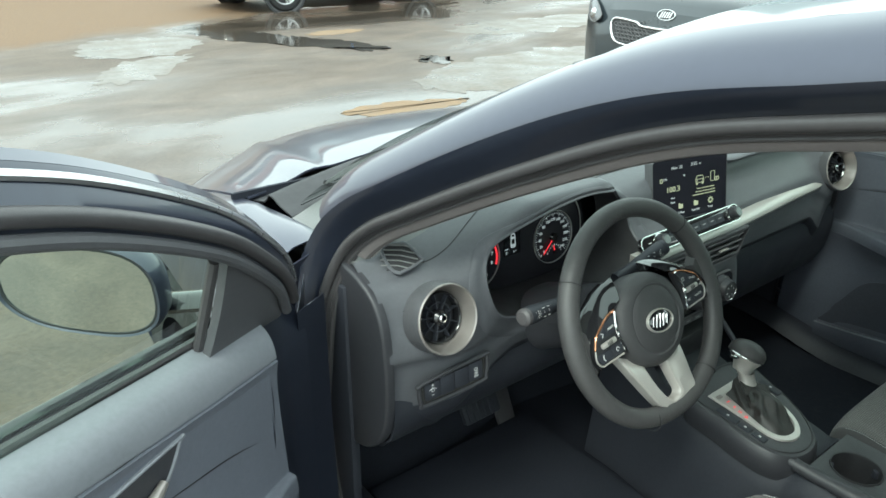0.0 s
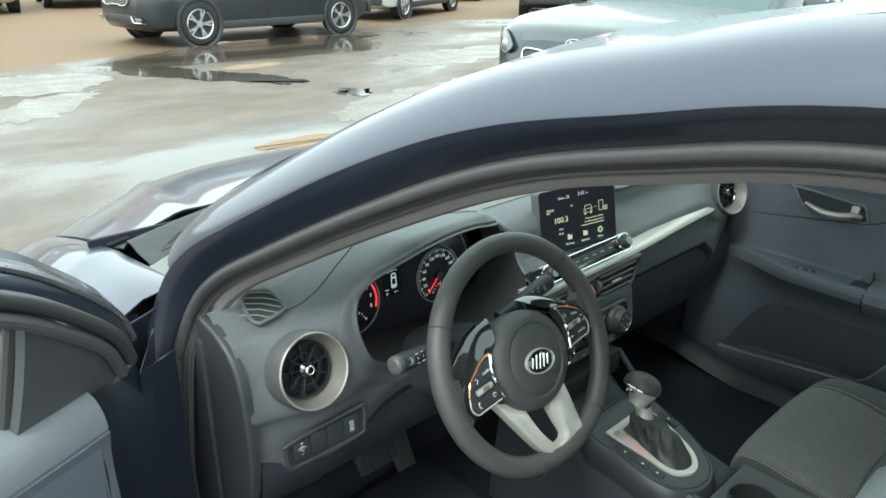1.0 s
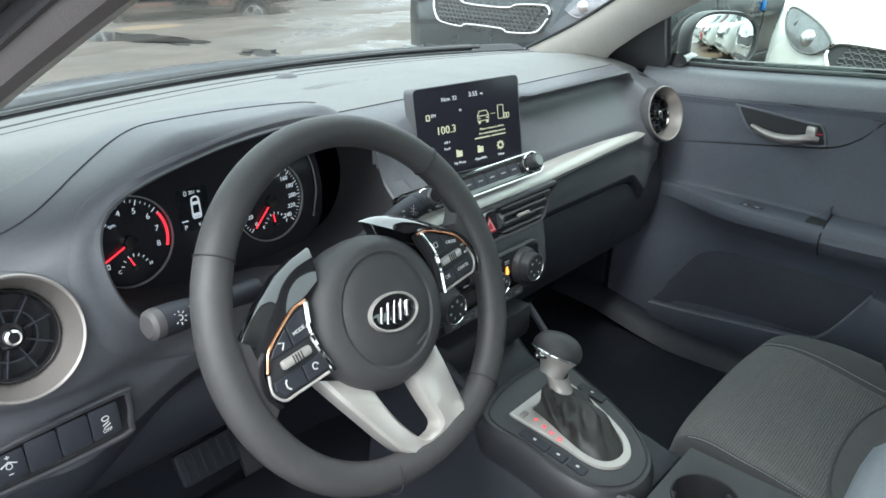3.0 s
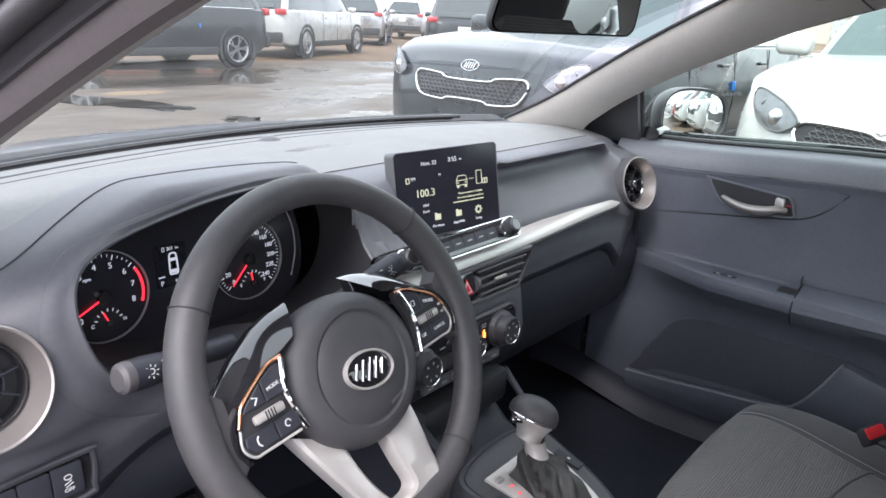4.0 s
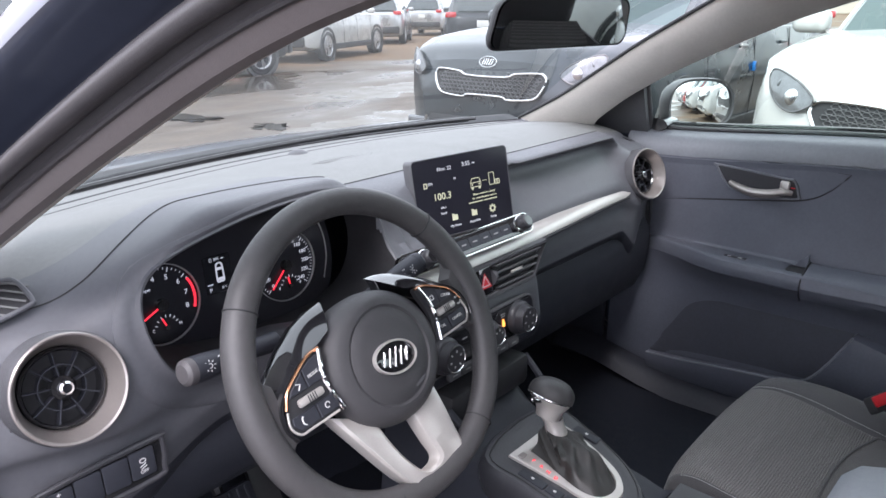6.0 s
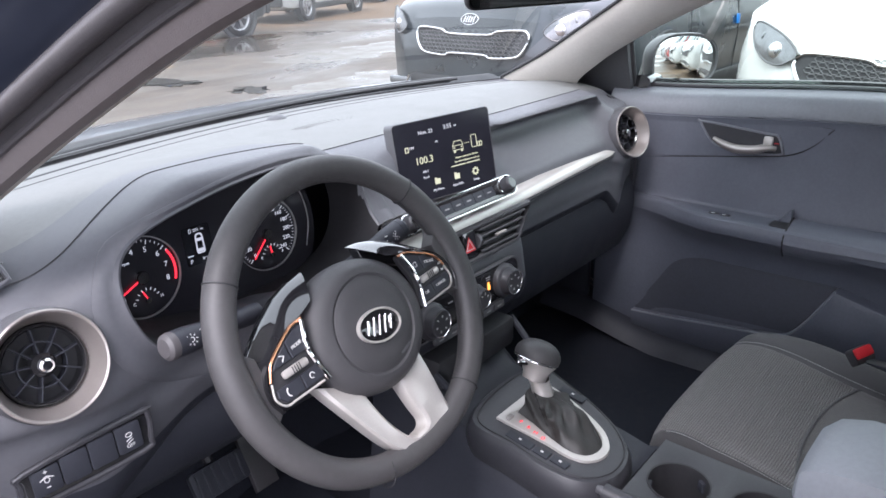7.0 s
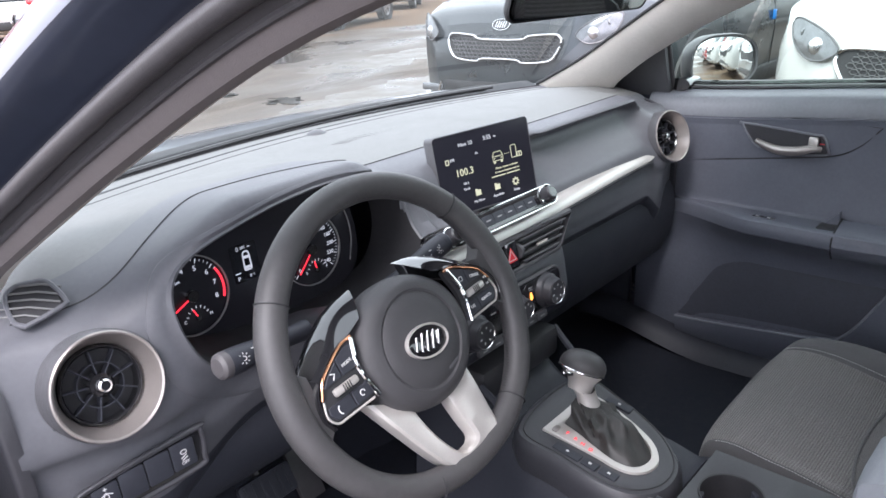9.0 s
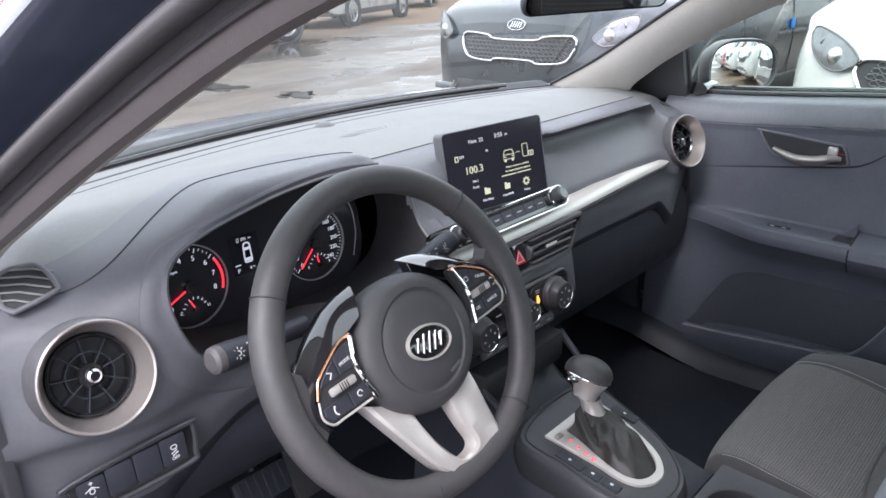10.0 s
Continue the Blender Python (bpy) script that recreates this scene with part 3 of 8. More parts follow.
def wheel_spokes(r, m, h=0.06, count=5):
    """A spoked alloy rim: outer ring, twin spokes and a hub."""
    b = revolve([(r, h), (r * 0.96, h + 0.008), (r * 0.90, h - 0.004), (r * 0.88, h - 0.05)], m, seg=40)
    b = revolve([(0.0, h + 0.004), (r * 0.20, h + 0.002), (r * 0.24, h - 0.015), (r * 0.24, h - 0.05)], m, seg=20, bm=b)
    for k in range(count):
        a = 2 * math.pi * k / count
        for da in (-0.16, 0.16):
            sp = bmesh.new()
            rows = []
            for q in (0.18, 0.5, 0.93):
                w = r * (0.07 + 0.03 * q)
                c, s = math.cos(a + da * q), math.sin(a + da * q)
                rows.append([(r * q * c - s * o, r * q * s + c * o, z) for o, z in ((-w, h - 0.03), (-w * 0.7, h - 0.002), (w * 0.7, h - 0.002), (w, h - 0.03))])
            sp.free()
            sp = sheet(rows, wrap=True, cap=True)
            sp.transform(m)
            b = join(b, sp)
    return b


# ---------------------------------------------------------------- dashboard
def blend(a, b, x):
    t = min(1.0, max(0.0, (x - a) / (b - a)))
    return t * t * (3 - 2 * t)


PROFILE_VENT = [(0.43, 0.899), (0.345, 0.884), (0.285, 0.868), (0.247, 0.847), (0.230, 0.822), (0.219, 0.790), (0.208, 0.755), (0.205, 0.730), (0.213, 0.710), (0.216, 0.655), (0.226, 0.600), (0.275, 0.535)]
PROFILE_CLUSTER = [(0.50, 0.908), (0.370, 0.929), (0.255, 0.946), (0.222, 0.941), (0.213, 0.905), (0.214, 0.860), (0.218, 0.800), (0.228, 0.745), (0.236, 0.712), (0.235, 0.690), (0.260, 0.640), (0.350, 0.570)]
PROFILE_STACK = [(0.45, 0.903), (0.345, 0.902), (0.292, 0.893), (0.266, 0.872), (0.262, 0.838), (0.248, 0.808), (0.216, 0.789), (0.200, 0.745), (0.193, 0.700), (0.178, 0.655), (0.182, 0.575), (0.300, 0.545)]
PROFILE_GLOVE = [(0.42, 0.906), (0.305, 0.899), (0.262, 0.889), (0.300, 0.868), (0.283, 0.838), (0.255, 0.808), (0.235, 0.786), (0.228, 0.754), (0.229, 0.731), (0.223, 0.695), (0.240, 0.655), (0.380, 0.560)]


def dash_profile(x):
    yb = 0.752 - 0.32 * x * x
    w_k = blend(-0.640, -0.450, x) * (1 - blend(-0.285, -0.150, x))
    w_s = blend(-0.285, -0.150, x) * (1 - blend(0.160, 0.215, x))
    w_p = blend(0.160, 0.215, x) * (1 - blend(0.560, 0.640, x))
    w_v = max(0.0, 1 - w_k - w_s - w_p)
    pts = [(yb, 0.884), (yb - 0.13, 0.897)]
    for v, k, s, p in zip(PROFILE_VENT, PROFILE_CLUSTER, PROFILE_STACK, PROFILE_GLOVE):
        pts.append(tuple(w_v * np.array(v) + w_k * np.array(k) + w_s * np.array(s) + w_p * np.array(p)))
    # the top drops a little towards both ends, the hood is highest at its middle
    hood = w_k * 0.004 * math.cos((x + 0.345) / 0.14)
    end = blend(0.60, 0.745, abs(x))
    return [(y + 0.035 * end * (i > 3), z + (hood if i in (3, 4, 5) else 0) - 0.012 * end * (i < 5)) for i, (y, z) in enumerate(pts)]


def dash_point(x, k):
    """A point of the dashboard's surface: k counts along its profile."""
    p = smooth(dash_profile(x), 6)
    i = int(k * 6)
    return (x, p[i][0], p[i][1])


COWL = [(-0.562, 0.850), (-0.556, 0.803), (-0.535, 0.765), (-0.49, 0.740), (-0.40, 0.724), (-0.28, 0.722), (-0.205, 0.734), (-0.165, 0.765), (-0.150, 0.815), (-0.163, 0.868), (-0.205, 0.907), (-0.265, 0.929), (-0.335, 0.936), (-0.427, 0.929), (-0.500, 0.912), (-0.546, 0.886)]


def offset_loop(loop, d):
    """Moves a closed (x, z) loop outwards by d."""
    n = len(loop)
    c = sum(np.array(q) for q in loop) / n
    out = []
    for i in range(n):
        t = np.array(loop[(i + 1) % n]) - np.array(loop[i - 1])
        nrm = np.array((t[1], -t[0])) / (np.linalg.norm(t) + 1e-9)
        if nrm @ (np.array(loop[i]) - c) < 0:
            nrm = -nrm
        out.append(np.array(loop[i]) + d * nrm)
    return out


def inside(loop, x, z):
    hit = False
    for (x0, z0), (x1, z1) in zip(loop, loop[1:] + loop[:1]):
        if (z0 > z) != (z1 > z) and x < (x1 - x0) * (z - z0) / (z1 - z0) + x0:
            hit = not hit
    return hit


def build_dash():
    dash = thing("dashboard", "dark grey moulded dashboard with soft grained top pad", "dashboard", at=(0, 0.45, 0.55))
    def pad_z(x, y):
        prof = smooth(dash_profile(x), 6)[:34]
        return float(np.interp(-y, [-v[0] for v in prof], [v[1] for v in prof]))
    xs = sorted(set(np.round(np.concatenate([np.linspace(-0.745, 0.745, 120), np.linspace(-0.60, -0.15, 60)]), 4)))
    rows = [[(x, y, z) for y, z in smooth(dash_profile(x), 6)] for x in xs]
    part("top_pad", sheet([r[:19] for r in rows]), M_pad_lit, dash)
    whole = sheet(rows)
    tree = BVHTree.FromBMesh(whole)
    whole.free()
    fascia = sheet([r[18:70] for r in rows])
    # openings for the instruments and the round vents
    hole = smooth(COWL, 4, closed=True)

    def band(off):
        """The opening's edge moved outwards, less so along the brow."""
        w = [1 - 0.74 * blend(0.80, 0.905, h[1]) for h in hole]
        return [np.array(h) + (np.array(q) - np.array(h)) * (k if off > 0 else 1.0) for h, q, k in zip(hole, offset_loop(hole, off), w)]
    cut = band(0.027)
    seats = [axes((sx * 0.653, 0.212, 0.798), (1, -0.20 if sx > 0 else 0.0, 0), (0, 0.30, 1)).inverted() for sx in (-1, 1)]

    def gone(c):
        return (c.y < 0.262 and inside(cut, c.x, c.z)) or any((k @ c).to_2d().length < 0.0548 for k in seats)
    bmesh.ops.delete(fascia, geom=[f for f in fascia.faces if gone(f.calc_center_median())], context="FACES")
    part("fascia", fascia, M_fascia, dash)
    # two-tone split; the darker lower tone also carries the shade below the vents
    part("lower_fascia", sheet([r[69:] for r in rows]), M_lower, dash, "dark lower part of the dashboard")
    rows = []
    for off, h in ((0.044, -0.002), (0.040, 0.0010), (0.034, 0.0016), (0.026, 0.0018), (0.018, 0.0004), (0.010, -0.0005), (0.005, 0.0010), (0.001, 0.0022), (-0.0015, 0.0), (-0.003, -0.012), (-0.005, -0.05), (-0.008, None)):
        row = []
        for x, z in band(off):
            if h is None:
                row.append((x, 0.338, min(z, pad_z(x, 0.338) - 0.008)))
                continue
            p, nrm, idx, d = tree.ray_cast(Vector((x, -0.3, z)), Vector((0, 1, 0)))
            if p is None:
                p, nrm, idx, d = tree.find_nearest(Vector((x, 0.22, z)))
            if nrm.y > 0:
                nrm = -nrm
            row.append(tuple(p + nrm * h) if h > -0.005 else (x, p.y - h, min(z, pad_z(x, p.y - h) - 0.004 if z > 0.85 else z)))
        rows.append(row)
    part("instrument_cowl", sheet(rows[:9], wrap=True), M_fascia, dash, "soft-edged cowl round the instruments")
    part("cowl_throat", sheet(rows[8:], wrap=True), M_black, dash, "black throat of the cowl")
    for sign in (-1, 1):
        out = [(0.50, 0.862), (0.42, 0.876), (0.345, 0.866), (0.292, 0.848), (0.262, 0.822), (0.247, 0.785), (0.240, 0.735), (0.238, 0.680), (0.244, 0.620), (0.262, 0.570), (0.300, 0.530), (0.36, 0.508), (0.50, 0.50)]
        out = [tuple(q) for q in smooth(out, 4)]
        me = Matrix(((0, 0, sign, sign * 0.738), (1, 0, 0, 0), (0, 1, 0, 0), (0, 0, 0, 1)))
        part("end_cap", slab(out, 0.017, me, bevel=0.006, seg=3), M_console, dash, "removable dark end cover")
    # sewn seam along the pad
    seam = [(x, y, pad_z(x, y) + 0.0002) for x, y in smooth([(-0.700, 0.312), (-0.646, 0.292), (-0.594, 0.287), (-0.531, 0.300), (-0.46, 0.316), (-0.38, 0.310), (-0.314, 0.282), (-0.27, 0.250)], 10)]
    part("pad_seam", tube(seam, 0.0011, seg=6), M_black, dash, "dark joint line over the instrument hood")
    pts = [dash_point(x, 3.0) for x in xs if -0.16 < x < 0.66]
    part("pad_seam", tube([(x, y, z + 0.0002) for x, y, z in pts], 0.0010, seg=6), M_black, dash, "dark joint line in the pad")
    # long speaker and defroster grille on top, sensor bump
    grille = []
    for k in range(13):
        a = -0.80 + 1.6 * k / 12
        x0, y0 = -0.01 + 0.02 * math.sin(a), 0.475
        grille.append([(x0 + 0.052 * math.sin(a), y0 + 0.004 + 0.020 * math.cos(a)), (x0 + 0.085 * math.sin(a), y0 + 0.004 + 0.046 * math.cos(a))])
    for p, q in grille:
        ends = [(x, y, pad_z(x, y)) for x, y in (p, q)]
        part("speaker_slot", tube(ends, 0.0006, seg=5), M_slot, dash)
    part("light_sensor", revolve([(0.0, 0.010), (0.010, 0.009), (0.018, 0.005), (0.022, 0.0)], axes((-0.02, 0.635, 0.894), (1, 0, 0), (0, 1, 0)), seg=20), M_plastic, dash)
    pts = [(x, 0.690 - 0.31 * x * x, pad_z(x, 0.690 - 0.31 * x * x)) for x in np.linspace(-0.62, 0.62, 60)]
    part("defroster_slot", tube(pts, 0.005, seg=8, flat=0.25), M_black, dash, "long dark defroster slot")
    pts = [(x, 0.640 - 0.30 * x * x, pad_z(x, 0.640 - 0.30 * x * x) + 0.0002) for x in np.linspace(-0.66, 0.66, 60)]
    part("pad_crease", tube(pts, 0.0012, seg=6, flat=0.5), M_black, dash)
    # lower trim: knee panel and steering column opening
    rows = [[(x, yy, zz) for yy, zz in ((0.262, 0.665), (0.248, 0.635), (0.250, 0.600), (0.262, 0.565), (0.290, 0.535), (0.335, 0.515), (0.42, 0.505), (0.56, 0.50))] for x in np.linspace(-0.735, -0.115, 22)]
    part("knee_panel", sheet(rows, thick=0.004), M_lower, dash, "dark knee panel closing the dashboard below")
    rows = [[(x, yy, zz) for yy, zz in ((0.290, 0.690), (0.246, 0.668), (0.232, 0.640), (0.230, 0.600), (0.238, 0.540), (0.262, 0.485), (0.310, 0.450), (0.42, 0.430), (0.60, 0.425))] for x in np.linspace(0.150, 0.735, 18)]
    part("glove_box_lid", sheet(rows, thick=0.004), M_lower, dash, "dark glove box lid")
    return dash


def vent(name_at, normal_up, dash_label, turn=0.0):
    """A round air vent: bright ring, funnel, rotating barrel with spokes, hub button."""
    v = thing("air_vent", dash_label, "air vent", at=name_at, group="round dashboard air vents")
    m = axes(name_at, (1, -turn, 0), normal_up)
    part("outer_ring", revolve([(0.0588, 0.0045), (0.0584, 0.0065), (0.0571, 0.0075), (0.0550, 0.0062), (0.0512, -0.004), (0.0460, -0.018), (0.0440, -0.024)], m, seg=64), M_ring, v, "satin silver ring")
    part("ring_skirt", revolve([(0.0600, -0.036), (0.0605, -0.012), (0.0600, 0.001), (0.0585, 0.0055)], m, seg=64), M_plastic, v)
    part("funnel", revolve([(0.0460, -0.018), (0.0445, -0.026), (0.043, -0.040), (0.0, -0.046)], m, seg=48), M_black, v)
    barrel = part("barrel", revolve([(0.0435, -0.026), (0.0430, -0.018), (0.041, -0.016), (0.039, -0.019), (0.039, -0.034)], m, seg=48), M_gloss, v)
    for k in range(9):
        a = 2 * math.pi * k / 9 + 0.2
        mm = m @ Matrix.Rotation(a, 4, "Z")
        part("blade", box((0.028, 0.0018, 0.012), (0.0255, 0, -0.026), m=mm, bevel=0.0005, seg=1), M_lower, barrel)
    part("blade_ring", revolve([(0.0245, -0.032), (0.0250, -0.021), (0.0235, -0.021), (0.0230, -0.032)], m, seg=32), M_lower, barrel)
    part("hub", revolve([(0.0, -0.012), (0.009, -0.0125), (0.0125, -0.016), (0.014, -0.026), (0.012, -0.034)], m, seg=28), M_gloss, barrel)
    part("hub_button", revolve([(0.0, -0.0065), (0.0050, -0.0065), (0.0072, -0.008), (0.0080, -0.013)], m, seg=24), M_chrome, barrel, "bright metal button")
    return v


def slit_vent():
    v = thing("defroster_vent", "slatted side window vent let into the dashboard top", "air vent", at=(-0.675, 0.31, 0.872))
    m = axes((-0.6745, 0.310, 0.8740), (0.68, -0.72, -0.05), (0.42, 0.78, 0.36)) @ Matrix.Diagonal((1.0, 1.2, 1.0, 1.0))
    outline = [(-0.034, 0.006), (-0.030, 0.022), (-0.012, 0.029), (0.006, 0.029), (0.036, 0.006), (0.037, -0.004), (0.012, -0.026), (0.004, -0.029), (-0.012, -0.022)]
    fine = [tuple(p) for p in smooth(outline, 4, closed=True)]
    part("vent_frame", hoop(fine, 0.0045, 0.004, m), M_fascia, v)
    part("vent_throat", slab([(x * 0.93, y * 0.93) for x, y in fine], 0.0006, m), M_black, v)
    for k in range(5):
        y = -0.018 + 0.0095 * k
        half = 0.5 * (0.060 - abs(y) * 0.75)
        # slats take the paler pad colour for the light on their edges
        part("slat", tube([m @ Vector((-half - 0.004, y + 0.001, 0.0015)), m @ Vector((0, y + 0.003, 0.003)), m @ Vector((half, y + 0.001, 0.0015))], 0.0012, seg=6), M_pad_lit, v)
    return v


def switch_panel():
    p = thing("switch_panel", "black four-button switch panel below the outer vent", "switch panel", at=(-0.63, 0.215, 0.65))
    m = axes((-0.632, 0.2075, 0.678), (1.0, -0.03, 0.0), (0.0, 0.10, 1.0))
    out = [(-0.072, -0.018), (-0.060, -0.024), (0.046, -0.022), (0.058, -0.008), (0.060, 0.018), (0.050, 0.024), (-0.066, 0.016), (-0.074, 0.004)]
    fine = [tuple(q) for q in smooth(out, 4, closed=True)]
    part("panel_frame", hoop([(x * 1.10, y * 1.18) for x, y in fine], 0.006, 0.006, m), M_console, p)
    part("panel_back", slab(fine, 0.002, m), M_gloss, p)
    for k in range(4):
        x = -0.0535 + 0.0300 * k
        b = part("switch_button", slab(rounded(0.0288, 0.0335 if k else 0.030, 0.003, at=(x, 0.0 + 0.0012 * k - 0.0015)), 0.005, m, bevel=0.001), M_lower, p)
        if k == 3:
            ic = hoop(oval(0.004, 0.003, 16, at=(x, 0.006)), 0.001, 0.0004, at2(m, 0, 0, 0.005))
            ic = tube([m @ Vector((x - 0.004, -0.001, 0.0052)), m @ Vector((x + 0.003, 0.002, 0.0052))], 0.0006, seg=5, bm=ic)
            ic = tube([m @ Vector((x - 0.003, -0.004, 0.0052)), m @ Vector((x + 0.004, -0.001, 0.0052))], 0.0006, seg=5, bm=ic)
            ic = words("OFF", 0.0055, at2(m, x, -0.0075, 0.0052), bm=ic)
            part("button_icon", ic, M_mark, b, "white printed symbol")
        if k == 0:
            ic = hoop(oval(0.003, 0.0035, 14, at=(x, 0.0)), 0.0009, 0.0004, at2(m, 0, 0, 0.005))
            ic = tube([m @ Vector((x - 0.007, 0.001, 0.0052)), m @ Vector((x, 0.0048, 0.0052)), m @ Vector((x + 0.007, 0.001, 0.0052))], 0.0006, seg=5, bm=ic)
            ic = box((0.004, 0.0009, 0.0005), (x, 0.0095, 0.0053), m=m, bm=ic)
            ic = box((0.0009, 0.004, 0.0005), (x, 0.0095, 0.0053), m=m, bm=ic)
            ic = box((0.004, 0.0009, 0.0005), (x, -0.0085, 0.0053), m=m, bm=ic)
            part("button_icon", ic, M_mark, b, "white printed symbol")
    return p


# ---------------------------------------------------------------- instrument cluster
def build_cluster():
    c = thing("instrument_cluster", "dark instrument cluster with two lit round dials and a small display", "instrument cluster", at=(-0.39, 0.345, 0.73))
    m = axes((-0.39, 0.3405, 0.815), (1, 0, 0), (0, 0.10, 1))
    part("backing", slab([tuple(q) for q in smooth([(-0.185, -0.02), (-0.165, -0.075), (-0.09, -0.092), (0.09, -0.092), (0.175, -0.07), (0.195, -0.01), (0.175, 0.06), (0.10, 0.105), (-0.08, 0.105), (-0.16, 0.06)], 5, closed=True)], 0.003, m), M_lens, c, "smoked black dial glass")
    for x, z, nums, full in ((-0.094, -0.012, [(k, 218 - 29.5 * k, "%d" % k) for k in range(0, 9)], False), (0.104, -0.012, [(k, 225 - 22.5 * k, "%d" % (20 * k)) for k in range(0, 13)], True)):
        mm = at2(m, x, z, 0.0035)
        dial = part("dial", revolve([(0.0, 0.0), (0.052, 0.0), (0.0525, 0.0006)], mm, seg=64), M_lens, c, "speed dial" if full else "engine speed dial")
        part("dial_ring", revolve([(0.0545, 0.0), (0.0550, 0.0022), (0.0538, 0.0026), (0.0530, 0.0)], mm, seg=72), M_markdim, dial)
        for k, a, txt in nums:
            part("dial_number", words(txt, 0.0084 if full else 0.0098, mm @ Matrix.Translation((0.0365 * math.cos(radians(a)), 0.0365 * math.sin(radians(a)), 0.001))), M_lit, dial)
        b = None
        steps = 48 if full else 32
        for k in range(steps + 1):
            a = radians(nums[0][1] + (nums[-1][1] - nums[0][1]) * k / steps)
            if not full and k >= 26:
                continue
            long = 0.0062 if k % 4 == 0 else 0.003
            b = box((long, 0.0011 if k % 4 == 0 else 0.0007, 0.0004), (0.0495 - long / 2, 0, 0.001), m=mm @ Matrix.Rotation(a, 4, "Z"), bm=b)
        part("dial_ticks", b, M_lit, dial)
        a = radians(205 if not full else 226)
        part("needle", box((0.036, 0.0022, 0.001), (0.024, 0, 0.004), m=mm @ Matrix.Rotation(a, 4, "Z"), bevel=0.0004, seg=1), M_litred, dial, "red lit needle")
        part("needle_cap", revolve([(0.0, 0.0065), (0.0075, 0.0065), (0.0085, 0.005), (0.0085, 0.0)], mm, seg=28), M_gloss, dial)
        if not full:
            arc = [mm @ Vector((0.0475 * math.cos(radians(q)), 0.0475 * math.sin(radians(q)), 0.0012)) for q in np.linspace(32, -20, 18)]
            part("red_zone", tube(arc, 0.0017, seg=6), M_litred, dial, "red limit band")
            part("dial_unit", words("rpm", 0.0055, at2(mm, -0.016, 0.024, 0.001)), M_litdim, dial)
        # small gauge at the foot of each dial
        gx, gz = (0.002, -0.026) if not full else (0.004, -0.027)
        b = None
        for k in range(7):
            a = radians(160 - 140 * k / 6)
            b = box((0.0036, 0.0011, 0.0004), (0.0155, 0, 0.001), m=at2(mm, gx, gz - 0.006) @ Matrix.Rotation(a, 4, "Z"), bm=b)
        part("gauge_ticks", b, M_lit, dial)
        part("gauge_letter", words("E" if full else "C", 0.006, at2(mm, gx - 0.019, gz - 0.006, 0.001)), M_lit, dial)
        part("gauge_letter", words("F" if full else "H", 0.006, at2(mm, gx + 0.019, gz - 0.006, 0.001)), M_lit, dial)
        part("gauge_needle", box((0.013, 0.0016, 0.0008), (0.008, 0, 0.002), m=at2(mm, gx, gz - 0.006) @ Matrix.Rotation(radians(112 if not full else 100), 4, "Z")), M_litred, dial)
        part("gauge_cap", revolve([(0.0, 0.003), (0.0035, 0.003), (0.0035, 0.0)], at2(mm, gx, gz - 0.006), seg=16), M_gloss, dial)
    # display between the dials
    md = at2(m, -0.007, 0.006, 0.0036) @ Matrix.Diagonal((0.70, 0.70, 1, 1))
    d = part("trip_display", slab(rounded(0.060, 0.076, 0.004), 0.0006, md), paint("display_grey", (0.012, 0.013, 0.018), 0.2, var=0.05), c, "small lit trip display")
    for txt, size, x, y in (("201", 0.0085, 0.0, 0.030), ("km", 0.005, 0.0135, 0.0295), ("P", 0.012, -0.0205, -0.030), ("8", 0.008, 0.006, -0.030), ("\u00b0C", 0.005, 0.0125, -0.0295)):
        part("display_text", words(txt, size, at2(md, x, y, 0.001)), M_lit, d, "white lit figures")
    part("fuel_symbol", hoop(rounded(0.005, 0.008, 0.001, 2, at=(-0.0125, 0.030)), 0.001, 0.0003, at2(md, 0, 0, 0.0006)), M_lit, d)
    part("display_bar", box((0.012, 0.002, 0.0004), (-0.0205, -0.0185, 0.0009), m=md), M_litdim, d)
    b = hoop([tuple(q) for q in smooth([(-0.0085, -0.018), (-0.009, 0.0), (-0.0075, 0.017), (0, 0.021), (0.0075, 0.017), (0.009, 0.0), (0.0085, -0.018), (0, -0.020)], 4, closed=True)], 0.0032, 0.0004, at2(md, 0.004, 0.002, 0.0006))
    b = box((0.012, 0.0055, 0.0004), (0.004, 0.010, 0.0009), m=md, bm=b)
    b = box((0.012, 0.006, 0.0004), (0.004, -0.011, 0.0009), m=md, bm=b)
    part("car_symbol", b, M_lit, d, "white outline of a car from above")
    # bright hairline along the lower edge of the glass
    arc = [m @ Vector((q[0], q[1], 0.008)) for q in smooth([(-0.158, -0.055), (-0.135, -0.078), (-0.08, -0.088), (-0.05, -0.086)], 8)]
    part("glass_edge", tube(arc, 0.0011, seg=6), M_silver, c)
    arc = [m @ Vector((q[0], q[1], 0.006)) for q in smooth([(0.10, 0.098), (0.145, 0.078), (0.175, 0.035), (0.182, -0.01), (0.172, -0.05)], 8)]
    part("glass_edge", tube(arc, 0.0011, seg=6), M_markdim, c)
    return c


# ---------------------------------------------------------------- steering wheel and column
WHEEL = pose(-0.392, 0.022, 0.808, 64.2)
TURNED = WHEEL @ Matrix.Rotation(radians(6.5), 4, "Z")


